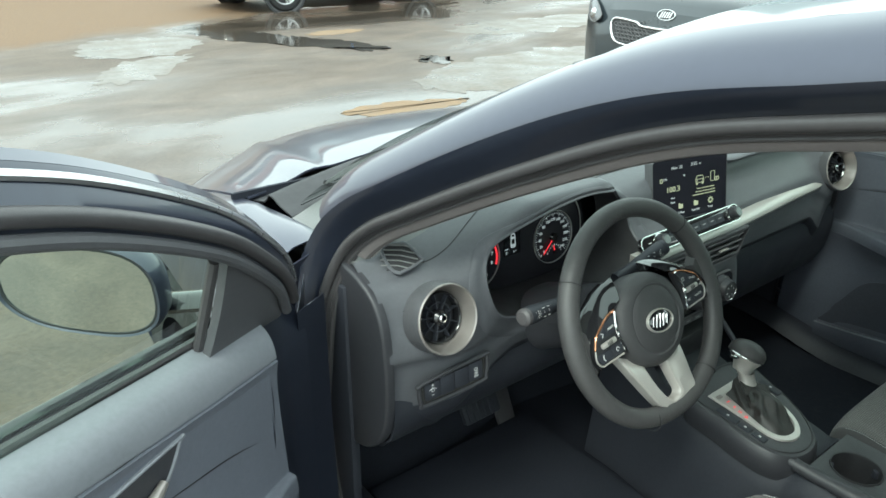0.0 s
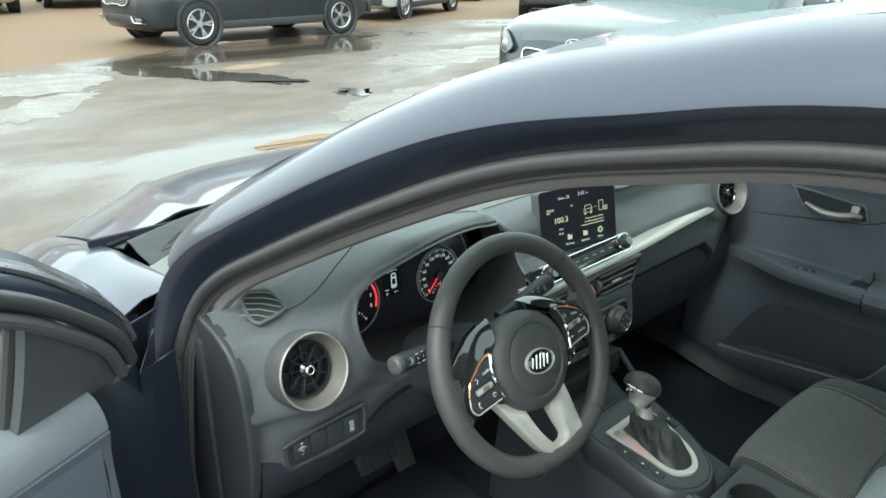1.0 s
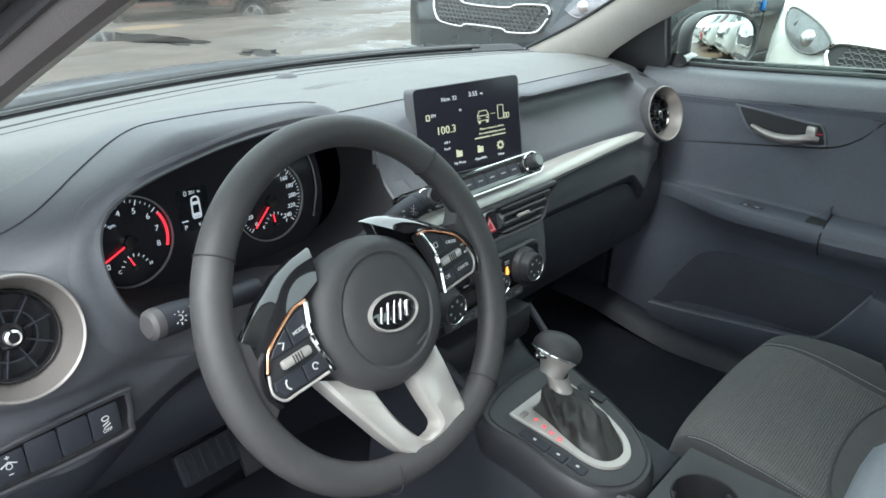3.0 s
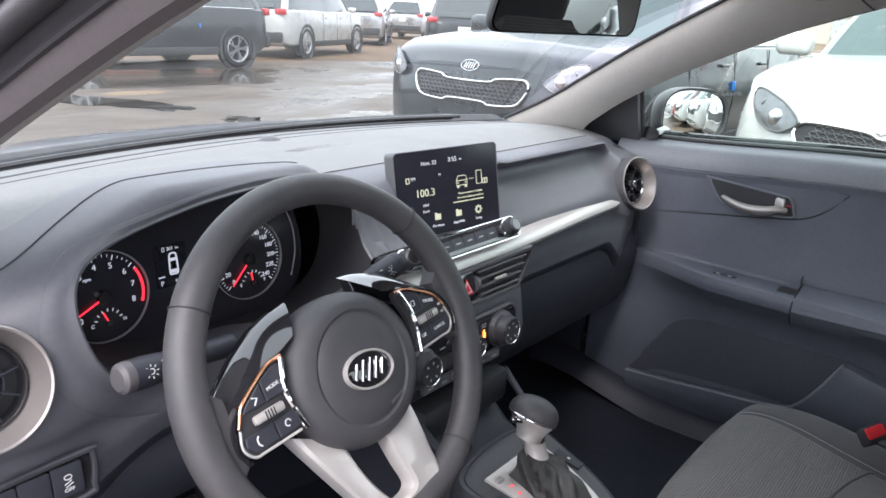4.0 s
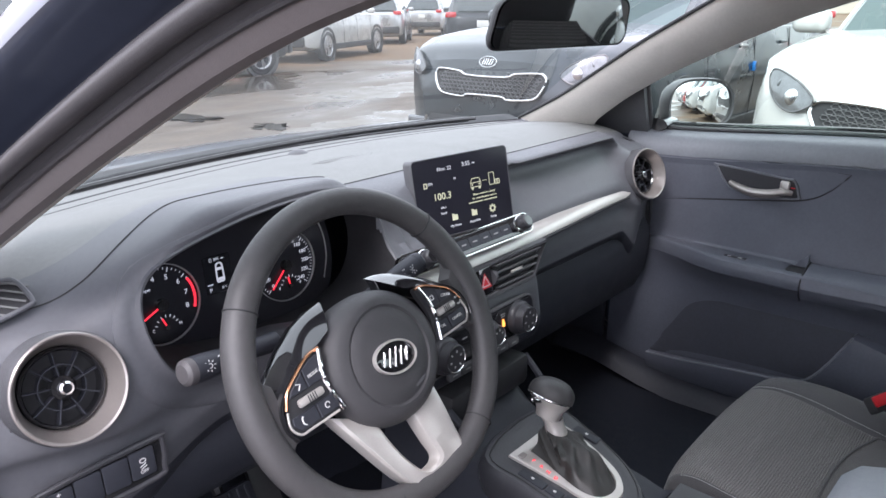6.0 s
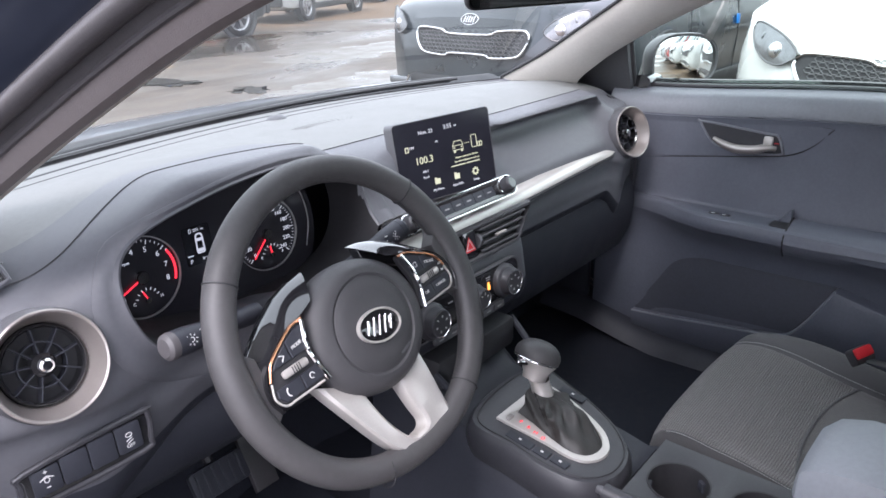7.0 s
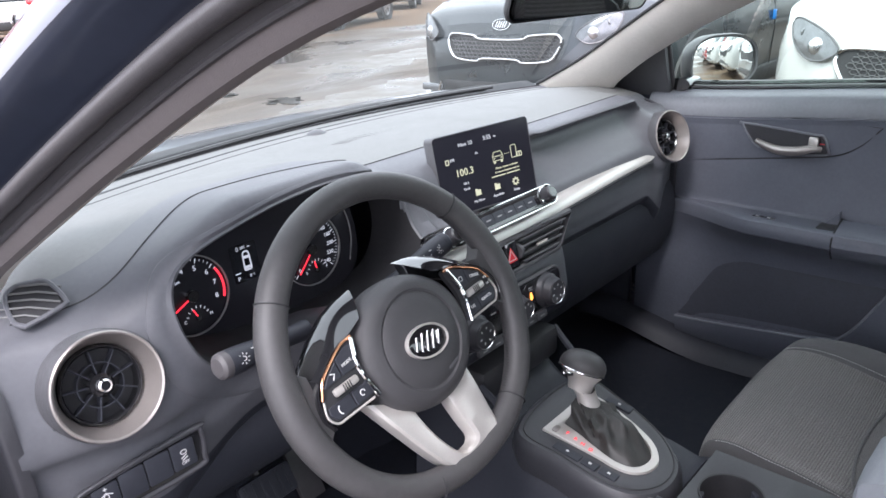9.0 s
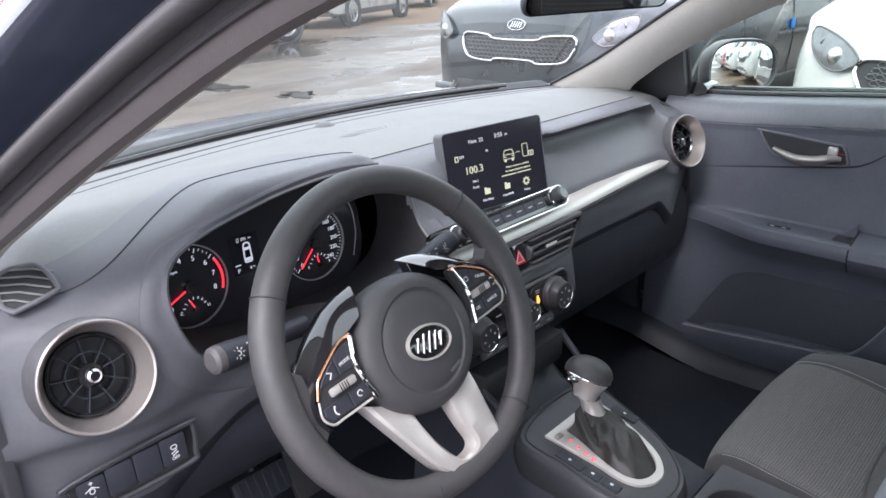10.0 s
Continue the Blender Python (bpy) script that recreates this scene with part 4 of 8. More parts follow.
def build_wheel():
    w = thing("steering_wheel", "black leather steering wheel with satin silver lower spoke", "steering wheel", at=(-0.392, 0.022, 0.808))
    R = 0.1710
    rows = []
    for a in np.linspace(0, 2 * math.pi, 97)[:-1]:
        grip = 0.0006 * (math.cos(2 * (a - 0.0)) + 1)
        flat = -0.006 * max(0.0, -math.sin(a)) ** 8
        r0, tr, tz = R + flat, 0.0160 + grip, 0.0150 + grip
        rows.append([WHEEL @ Vector(((r0 + tr * math.cos(s)) * math.cos(a), (r0 + tr * math.cos(s)) * math.sin(a), tz * math.sin(s))) for s in np.linspace(0, 2 * math.pi, 18, endpoint=False)])
    rows.append(rows[0])
    b = sheet(rows, wrap=True)
    bmesh.ops.remove_doubles(b, verts=b.verts, dist=1e-6)
    rim = part("rim", b, M_leather, w)
    for a in (149, 43, -51, -129 + 23):
        a = radians(a)
        ring = [WHEEL @ Vector(((R + 0.0172 * math.cos(s)) * math.cos(a), (R + 0.0172 * math.cos(s)) * math.sin(a), 0.0162 * math.sin(s))) for s in np.linspace(0, 2 * math.pi, 20, endpoint=False)]
        part("rim_seam", tube(ring, 0.0010, seg=6, closed=True), M_black, rim)
    b = None
    for a in np.linspace(radians(43), radians(-51), 70):
        p = (R - 0.0166)
        b = tube([WHEEL @ Vector((p * math.cos(a), p * math.sin(a), 0.003)), WHEEL @ Vector((p * math.cos(a + 0.012), p * math.sin(a + 0.012), -0.003))], 0.0006, seg=4, bm=b)
    tagged(part("rim_stitching", b, M_black, rim, "stitched thread along the inner rim"), kind="stuff")
    # glossy spokes with leather roots at the rim
    for sx in (-1, 1):
        out = [(sx * x, y) for x, y in ((0.050, 0.072), (0.077, 0.065), (0.105, 0.049), (0.136, 0.0255), (0.144, 0.019), (0.1465, -0.030), (0.10, -0.036), (0.055, -0.055))]
        part("side_spoke", slab(out if sx > 0 else out[::-1], 0.014, at2(TURNED, 0, 0, -0.034), bevel=0.004, seg=3), M_gloss, w, "glossy black side spoke")
        low_edge = smooth([(0.060, 0.046), (0.080, 0.0385), (0.096, 0.0365), (0.112, 0.0292), (0.133, 0.0160), (0.1445, -0.001), (0.1475, -0.020), (0.140, -0.033)], 4)
        high_edge = smooth([(0.034, 0.075), (0.062, 0.070), (0.088, 0.060), (0.114, 0.044), (0.140, 0.024), (0.1535, 0.006), (0.1555, -0.018), (0.150, -0.040)], 4)
        rows = []
        for p, q in zip(low_edge, high_edge):
            rows.append([TURNED @ Vector((sx * (p[0] + (q[0] - p[0]) * f), p[1] + (q[1] - p[1]) * f, h)) for f, h in ((0.0, 0.0095), (0.06, 0.0102), (0.35, 0.0035), (0.7, -0.007), (0.94, -0.0155), (1.0, -0.020))])
        part("spoke_bevel", sheet(rows), M_gloss, w, "glossy black bevel of the side spoke")
        out = [(sx * x, y) for x, y in ((0.140, 0.026), (0.150, 0.036), (0.160, 0.052), (0.168, 0.030), (0.168, -0.045), (0.158, -0.062), (0.150, -0.044), (0.141, -0.036))]
        part("spoke_root", slab(out if sx > 0 else out[::-1], 0.020, at2(TURNED, 0, 0, -0.015), bevel=0.005), M_leather, w, "leather-covered root of the spoke")
    # hub: domed airbag cover with a raised round field
    out = [tuple(q) for q in smooth([(0.084 * math.cos(q), -0.011 + (0.076 if math.sin(q) > 0 else 0.078) * math.sin(q)) for q in np.linspace(0, 2 * math.pi, 16, endpoint=False)], 5, closed=True)]
    rows = []
    for k, (f, h) in enumerate(((0.97, -0.030), (1.0, -0.014), (1.0, -0.006), (0.985, 0.001), (0.955, 0.0065), (0.90, 0.0115), (0.82, 0.0150), (0.72, 0.0170), (0.665, 0.0176), (0.645, 0.0160), (0.625, 0.0158), (0.605, 0.0172), (0.45, 0.0195), (0.22, 0.0205), (0.02, 0.0207))):
        g = blend(0.9, 0.72, f)
        cx, cy = 0.0, -0.011 * (1 - f)
        rows.append([WHEEL @ Vector((cx + f * (q[0] * (1 - g) + g * 0.086 * math.cos(math.atan2(q[1] + 0.011, q[0]))), cy + f * (q[1] * (1 - g) + g * (0.086 * math.sin(math.atan2(q[1] + 0.011, q[0])) - 0.011)), h)) for q in out])
    hub = part("airbag_cover", sheet(rows, wrap=True, cap=False), M_hub, w, "grained grey airbag cover")
    # oval badge, plain bars in place of letters
    me = at2(WHEEL, 0.000, -0.0140, 0.0204) @ Matrix.Rotation(radians(-6), 4, "Z")
    em = part("badge", slab(oval(0.0295, 0.0178, 40), 0.003, me, bevel=0.001), M_gloss, w, "black oval badge with a chrome border")
    part("badge_border", hoop(oval(0.0310, 0.0192, 48), 0.0026, 0.0050, me), M_silver, em)
    b = None
    for x, y, lx, ly, t in ((-0.0165, 0, 0.0032, 0.016, -0.3), (-0.0083, 0, 0.0032, 0.021, -0.3), (0, 0, 0.0032, 0.023, -0.3), (0.0083, 0, 0.0032, 0.021, -0.3), (0.0165, 0, 0.0032, 0.016, -0.3)):
        b = box((lx, ly, 0.002), (0, 0, 0), m=at2(me, x, y, 0.0036) @ Matrix.Rotation(t, 4, "Z"), bevel=0.0005, seg=1, bm=b)
    part("badge_bars", b, M_chrome, em)
    b = box((0.018, 0.003, 0.0004), (0.0, 0.0, 0.0), m=at2(WHEEL, 0.027, -0.052, 0.0186) @ Matrix.Rotation(0.35, 4, "Z"))
    part("embossed_mark", b, M_plastic, hub)
    # button pads
    for sx in (-1, 1):
        out = [(0.079, 0.036), (0.094, 0.0345), (0.110, 0.027), (0.131, 0.0140), (0.140, -0.001), (0.144, -0.018), (0.137, -0.0280), (0.124, -0.029), (0.087, -0.0295), (0.081, -0.026), (0.086, 0.004)]
        mp = at2(TURNED, -0.005 if sx > 0 else 0.0, 0.0, 0.003)
        if sx < 0:
            mp = mp @ Matrix.Diagonal((-1, 1, 1, 1))
        fine = [tuple(q) for q in smooth(out, 4, closed=True)]
        pad = part("button_pad", slab(fine, 0.0065, mp), M_black, w, "dark button pad with a copper-coloured edge")
        part("pad_border", tube([mp @ Vector((q[0], q[1], 0.0078)) for q in smooth([(0.142, -0.003), (0.1455, -0.018), (0.138, -0.0290), (0.124, -0.0300), (0.087, -0.0305)], 5)], 0.0013, seg=8), M_silver, pad, "thin bright edge")
        part("pad_inner_edge", tube([mp @ Vector((q[0], q[1], 0.0115)) for q in smooth([(0.082, 0.037), (0.0895, 0.014), (0.0895, -0.004), (0.083, -0.0305)], 6)], 0.0026, seg=8), M_chrome, pad, "chrome edge beside the hub")
        edge = [mp @ Vector((q[0], q[1], 0.0082)) for q in smooth([(0.079, 0.0375), (0.095, 0.0358), (0.111, 0.0285), (0.132, 0.0155), (0.1425, -0.001)], 6)]
        part("copper_line", tube(edge, 0.0015, seg=6), M_copper, pad, "copper-coloured edge line")
        for q in ([(0.090, 0.0075), (0.1085, 0.0075), (0.1085, 0.0265), (0.094, 0.0325), (0.085, 0.0330)], [(0.110, 0.0075), (0.135, 0.0075), (0.129, 0.0135), (0.110, 0.0255)],
                  [(0.083, -0.0265), (0.1095, -0.0265), (0.1095, -0.0110), (0.088, -0.0110)], [(0.111, -0.0265), (0.136, -0.0265), (0.1420, -0.0180), (0.1405, -0.0110), (0.111, -0.0110)]):
            part("button", slab(q, 0.0088, mp, bevel=0.0008, seg=1), M_lower, pad)
        mr = at2(mp, 0.112, -0.0018, 0.0095)
        part("rocker_switch", box((0.033, 0.0085, 0.006), (0, 0, 0), m=mr, bevel=0.0025), M_silver, pad, "ridged silver rocker switch")
        for k in range(4):
            part("rocker_ridge", box((0.0008, 0.0080, 0.0008), (-0.0045 + 0.003 * k, 0, 0.0036), m=mr), M_black, pad)
        mt = at2(TURNED, -0.005 if sx > 0 else 0.0, 0, 0.0123)
        marks = []
        if sx > 0:
            marks.append(words("CRUISE", 0.0050, at2(mt, 0.1215, 0.0125) @ Matrix.Rotation(-0.25, 4, "Z")))
            marks.append(words("RES", 0.0034, at2(mt, 0.1355, 0.0030)))
            marks.append(words("SET", 0.0034, at2(mt, 0.1365, -0.0055)))
            marks.append(words("CANCEL", 0.0048, at2(mt, 0.1245, -0.0185)))
            marks.append(words("OK", 0.0054, at2(mt, 0.0975, -0.0185)))
            marks.append(hoop(rounded(0.006, 0.006, 0.001, 2, at=(0.0985, 0.0180)), 0.0009, 0.0004, at2(mt, 0, 0, -0.0002)))
        else:
            marks.append(words("MODE", 0.0048, at2(mt, -0.0985, 0.0175) @ Matrix.Rotation(0.1, 4, "Z")))
            marks.append(tube([mt @ Vector((-0.126 + 0.0055 * math.cos(q), -0.0185 + 0.0055 * math.sin(q), 0)) for q in np.linspace(2.2, 4.2, 8)], 0.0008, seg=5))
            marks.append(tube([mt @ Vector((-0.098 + 0.003 * math.cos(q), -0.018 + 0.003 * math.sin(q), 0)) for q in np.linspace(0.0, 5.0, 10)], 0.0006, seg=5))
            marks.append(tube([mt @ Vector((-0.121, 0.010, 0)), mt @ Vector((-0.117, 0.015, 0)), mt @ Vector((-0.122, 0.017, 0))], 0.0007, seg=5))
        for b in marks:
            part("button_mark", b, M_mark, pad, "white printed button mark")
    # satin silver V-shaped lower spoke: two arms meeting in a foot, gap between them
    arms = ((((-0.090, -0.046), (-0.034, -0.070), -0.006), ((-0.079, -0.070), (-0.031, -0.094), 0.001), ((-0.062, -0.100), (-0.022, -0.118), 0.004), ((-0.046, -0.127), (-0.010, -0.138), 0.006), ((-0.028, -0.150), (-0.001, -0.1465), 0.006), ((0.004, -0.1695), (0.006, -0.1485), 0.006)),
            (((0.060, -0.058), (0.012, -0.070), -0.006), ((0.061, -0.085), (0.014, -0.098), 0.001), ((0.064, -0.120), (0.018, -0.120), 0.004), ((0.066, -0.150), (0.0225, -0.138), 0.006), ((0.047, -0.1665), (0.0175, -0.1460), 0.006), ((0.004, -0.1695), (0.006, -0.1485), 0.006)))
    for arm in arms:
        rows = []
        for (ox, oy), (ix, iy), h in [(tuple(q[:2]), tuple(q[2:4]), q[4]) for q in smooth([(*o, *i, h) for o, i, h in arm], 4)]:
            rows.append([WHEEL @ Vector((ox * (1 - f) + ix * f, oy * (1 - f) + iy * f, h + dz)) for f, dz in ((0.0, -0.014), (0.01, -0.002), (0.05, 0.002), (0.16, 0.0045), (0.5, 0.003), (0.84, 0.0045), (0.95, 0.002), (0.99, -0.002), (1.0, -0.014))])
        part("lower_spoke", sheet(rows), M_silver, w, "satin silver spoke trim")
    return w


M_twist = paint("grey_twist_plastic", (0.075, 0.070, 0.074), 0.5, var=0.08)


def build_column():
    c = thing("steering_column", "dark plastic steering column shroud with two control stalks", "steering column", at=(-0.392, 0.15, 0.70))
    m = pose(-0.392, 0.022, 0.808, 64.2)
    rows = []
    for z, rx, ry, oy in ((-0.034, 0.040, 0.038, 0.004), (-0.045, 0.050, 0.047, 0.002), (-0.09, 0.052, 0.050, 0.0), (-0.16, 0.054, 0.054, 0.0), (-0.24, 0.060, 0.060, 0.0)):
        rows.append([m @ Vector((rx * math.copysign(abs(math.cos(a)) ** 0.7, math.cos(a)), oy + ry * math.copysign(abs(math.sin(a)) ** 0.7, math.sin(a)), z)) for a in np.linspace(0, 2 * math.pi, 36, endpoint=False)])
    part("shroud", sheet(rows, wrap=True, cap=True), M_console, c)
    part("shroud_joint", tube([r for k in (0,) for r in [m @ Vector((sx * 0.0545, 0.0, z)) for sx, z in ((-1, -0.05), (-1, -0.12), (-1, -0.2))]], 0.0012, seg=5), M_black, c)
    for sx in (-1, 1):
        p0, p1 = Vector((-0.392 + sx * 0.06, 0.135, 0.802)), Vector((-0.578 if sx < 0 else -0.208, 0.118 if sx < 0 else 0.128, 0.816 if sx < 0 else 0.838))
        d = (p1 - p0)
        L = d.length
        mm = axes(p0, (0, 0.3, 1), (0, -1, 0.3))
        mm = Matrix.Translation(p0) @ d.to_track_quat("Z", "Y").to_matrix().to_4x4()
        prof = [(0.0, 0.0), (0.012, 0.0), (0.0105, L * 0.25), (0.0125, L * 0.45), (0.0135, L * 0.62), (0.0150, L * 0.78), (0.0148, L * 0.905)]
        st = part("stalk", revolve(prof, mm, seg=24), M_lower, c, "light control stalk" if sx < 0 else "wiper control stalk")
        part("stalk_end", revolve([(0.0148, L * 0.908), (0.0150, L * 0.925), (0.0140, L * 0.970), (0.010, L * 0.995), (0.0, L)], mm, seg=24), M_twist if sx < 0 else M_lower, st, "grey twist end")
        # printed symbols facing the driver
        face = Vector((0, -0.92, 0.38))
        b = None
        for k, (q, sz) in enumerate(((0.78, 0.0035), (0.66, 0.0022), (0.56, 0.0026))):
            o = p0 + d * q
            mf = axes(o + face.normalized() * (0.0148 if q > 0.7 else 0.0138 if q > 0.6 else 0.0130), (1, 0, 0), (0, 0.38, 0.92))
            b = hoop(oval(sz * 0.8, sz * 0.8, 14), 0.0008, 0.0004, mf, bm=b)
            for j in range(8 if k == 0 else 0):
                b = box((0.0022, 0.0007, 0.0004), (0.0055, 0, 0.0002), m=mf @ Matrix.Rotation(j * math.pi / 4, 4, "Z"), bm=b)
            if k:
                for yy in (-0.007, 0.007):
                    b = box((0.005, 0.0012, 0.0004), (0, yy, 0.0), m=mf, bm=b)
        part("stalk_symbols", b, M_mark, st, "white printed symbols")
    return c


# ---------------------------------------------------------------- centre stack
def build_screen():
    s = thing("touch_screen", "free-standing black touch screen showing a radio station and menu icons", "touch screen", at=(0.0225, 0.262, 0.80))
    m = axes((0.0225, 0.2425, 0.8715), (0.969, -0.236, 0.036), (-0.06, 0.185, 0.98))
    W, H = 0.199, 0.134
    part("housing", slab(rounded(W, H, 0.008), 0.022, at2(m, 0, 0, -0.021), bevel=0.002), M_plastic, s)
    part("bezel", hoop(rounded(W, H, 0.008), 0.0018, 0.0030, at2(m, 0, 0, 0.0)), M_plastic, s, "thin dark bezel")
    face = part("panel", slab(rounded(W - 0.003, H - 0.003, 0.007), 0.0022, m), M_display, s, "black glass panel")
    mt = at2(m, -W / 2, H / 2, 0.0026)

    def spot(u, v):
        return at2(mt, u * W, -v * H, 0.0)
    b = words("Nov. 22", 0.0088, spot(0.32, 0.155))
    b = words("3:55", 0.0102, spot(0.545, 0.145), bm=b)
    b = words("PM", 0.0040, spot(0.625, 0.155), bm=b)
    b = words("FM", 0.0072, spot(0.165, 0.315), bm=b)
    b = words("P2", 0.0050, spot(0.415, 0.30), bm=b)
    b = words("100.3", 0.0052, spot(0.265, 0.63), bm=b)
    b = words("Rock", 0.0058, spot(0.265, 0.70), bm=b)
    tagged(part("small_text", b, M_lit, face, "white lit text"), kind="stuff")
    b = words("100.3", 0.0165, spot(0.270, 0.49))
    b = words("Please connect a device", 0.0050, spot(0.705, 0.555), bm=b)
    b = words("for more features such as", 0.0050, spot(0.705, 0.605), bm=b)
    for u, w in ((0.605, 0.030), (0.735, 0.016), (0.80, 0.014)):
        b = box((w, 0.0018, 0.0004), (0, 0, 0), m=spot(u, 0.652), bm=b)
    tagged(part("station_text", b, M_lityel, face, "pale yellow lit text"), kind="stuff")
    # icons
    q = spot(0.625, 0.405)
    b = hoop([(-0.011, -0.008), (-0.011, 0.001), (-0.0075, 0.008), (0.0075, 0.008), (0.011, 0.001), (0.011, -0.008)], 0.0012, 0.0004, q)
    b = box((0.020, 0.0011, 0.0004), (0, 0.0, 0.0002), m=q, bm=b)
    for x in (-0.0075, 0.0075):
        b = box((0.004, 0.004, 0.0004), (x, -0.0095, 0.0002), m=q, bm=b)
        b = box((0.003, 0.002, 0.0004), (x, -0.0035, 0.0002), m=q, bm=b)
    part("car_icon", b, M_lityel, face, "lit outline of a car")
    for k in range(3):
        part("link_dot", box((0.0014, 0.0014, 0.0004), (0, 0, 0), m=spot(0.705 + 0.018 * k, 0.40)), M_lityel, face)
    q = spot(0.80, 0.395)
    b = hoop(rounded(0.012, 0.022, 0.002, 2), 0.0011, 0.0004, q)
    b = hoop(rounded(0.006, 0.009, 0.002, 2, at=(0.009, -0.007)), 0.0015, 0.0004, q, bm=b)
    b = hoop(rounded(0.006, 0.009, 0.002, 2, at=(0.014, -0.007)), 0.0015, 0.0004, q, bm=b)
    part("phone_icon", b, M_lityel, face, "lit outline of a phone")
    part("radio_icon", hoop(rounded(0.007, 0.009, 0.001, 2), 0.0016, 0.0004, spot(0.115, 0.325)), M_lityel, face)
    for name, u, v in (("My Menu", 0.37, 0.80), ("Apps/Info", 0.575, 0.80), ("Setup", 0.775, 0.80)):
        q = spot(u, v - 0.02)
        if name == "Setup":
            b = hoop(oval(0.0055, 0.0055, 20), 0.0022, 0.0004, q)
            for k in range(8):
                b = box((0.0022, 0.002, 0.0004), (0.0062, 0, 0.0002), m=q @ Matrix.Rotation(k * math.pi / 4, 4, "Z"), bm=b)
        else:
            b = slab([(-0.0055, -0.005), (0.0055, -0.005), (0.0055, 0.004), (0.0, 0.004), (-0.002, 0.0062), (-0.0055, 0.0062)], 0.0004, q)
            b = box((0.003, 0.003, 0.0006), (0.001, -0.001, 0.0004), m=q, bm=b)
        icon = part("menu_icon", b, M_lityel, face, "lit menu symbol")
        part("menu_text", words(name, 0.0058, spot(u, v + 0.085)), M_lit, icon)
    return s


def build_radio():
    r = thing("radio_strip", "slim glossy radio control strip with two round knobs", "radio controls", at=(-0.015, 0.205, 0.78))
    m = axes((-0.015, 0.200, 0.7975), (0.999, 0.0, 0.0), (0, 0.55, 0.84))
    part("strip", slab(rounded(0.335, 0.033, 0.0155, 8), 0.010, at2(m, 0, 0, -0.003), bevel=0.002), M_gloss, r)
    part("strip_border", hoop(rounded(0.341, 0.0385, 0.0185, 8), 0.0030, 0.0085, at2(m, 0, 0, 0.0)), M_chrome, r, "bright strip border")
    for x in (-0.112, 0.139):
        mk = at2(m, x, 0.0, 0.007)
        k = part("knob", revolve([(0.0, 0.019), (0.0105, 0.019), (0.0125, 0.017), (0.0135, 0.0), (0.0165, -0.001)], mk, seg=32), M_console, r, "round ridged knob")
        part("knob_ring", revolve([(0.0162, -0.001), (0.0168, 0.002), (0.0150, 0.003), (0.0140, 0.0)], mk, seg=32), M_chrome, k)
        part("knob_cap", revolve([(0.0, 0.0200), (0.009, 0.0198), (0.0095, 0.0188)], mk, seg=28), M_gloss, k)
    for k in range(7):
        x = -0.078 + 0.0285 * k
        bt = part("key", slab(rounded(0.0270, 0.018, 0.002, at=(x, 0)), 0.0080, m), M_lower, r)
        part("key_text", box((0.011, 0.0022, 0.0004), (x, 0, 0.0082), m=m), M_markdim, bt, "white printed mark")
    part("key_text", box((0.009, 0.0026, 0.0004), (-0.142, 0.003, 0.0072), m=m, bm=box((0.009, 0.0022, 0.0004), (-0.142, -0.003, 0.0072), m=m)), M_mark, r)
    return r


def build_trim_bar():
    t = thing("trim_bar", "brushed satin silver bar across the dashboard", "dashboard trim", at=(0.2, 0.21, 0.765))
    rows = []
    for x in np.linspace(-0.185, 0.592, 60):
        s = (x + 0.185) / 0.777
        y = 0.1925 + 0.010 * s + 0.019 * blend(0.35, 1.0, s)
        z = 0.7655 - 0.001 * s
        h = 0.0135 - 0.0035 * s
        k = 1 - blend(0.975, 1.0, s) * 0.75
        rows.append([(x, y + dy, z + dz * h * k) for dy, dz in ((0.026, 1.02), (0.016, 0.95), (0.006, 0.45), (0.0, -0.2), (-0.002, -0.7), (0.003, -1.0), (0.026, -1.05))])
    part("bar", sheet(rows, wrap=True, cap=True), M_silver, t)
    lip = [(x, 0.1925 + 0.010 * ((x + 0.185) / 0.777) + 0.019 * blend(0.35, 1.0, (x + 0.185) / 0.777) - 0.001, 0.7515 + 0.002 * (x + 0.185) / 0.777) for x in np.linspace(-0.185, 0.585, 50)]
    part("shadow_lip", tube(lip, 0.003, seg=8), M_black, t)
    return t


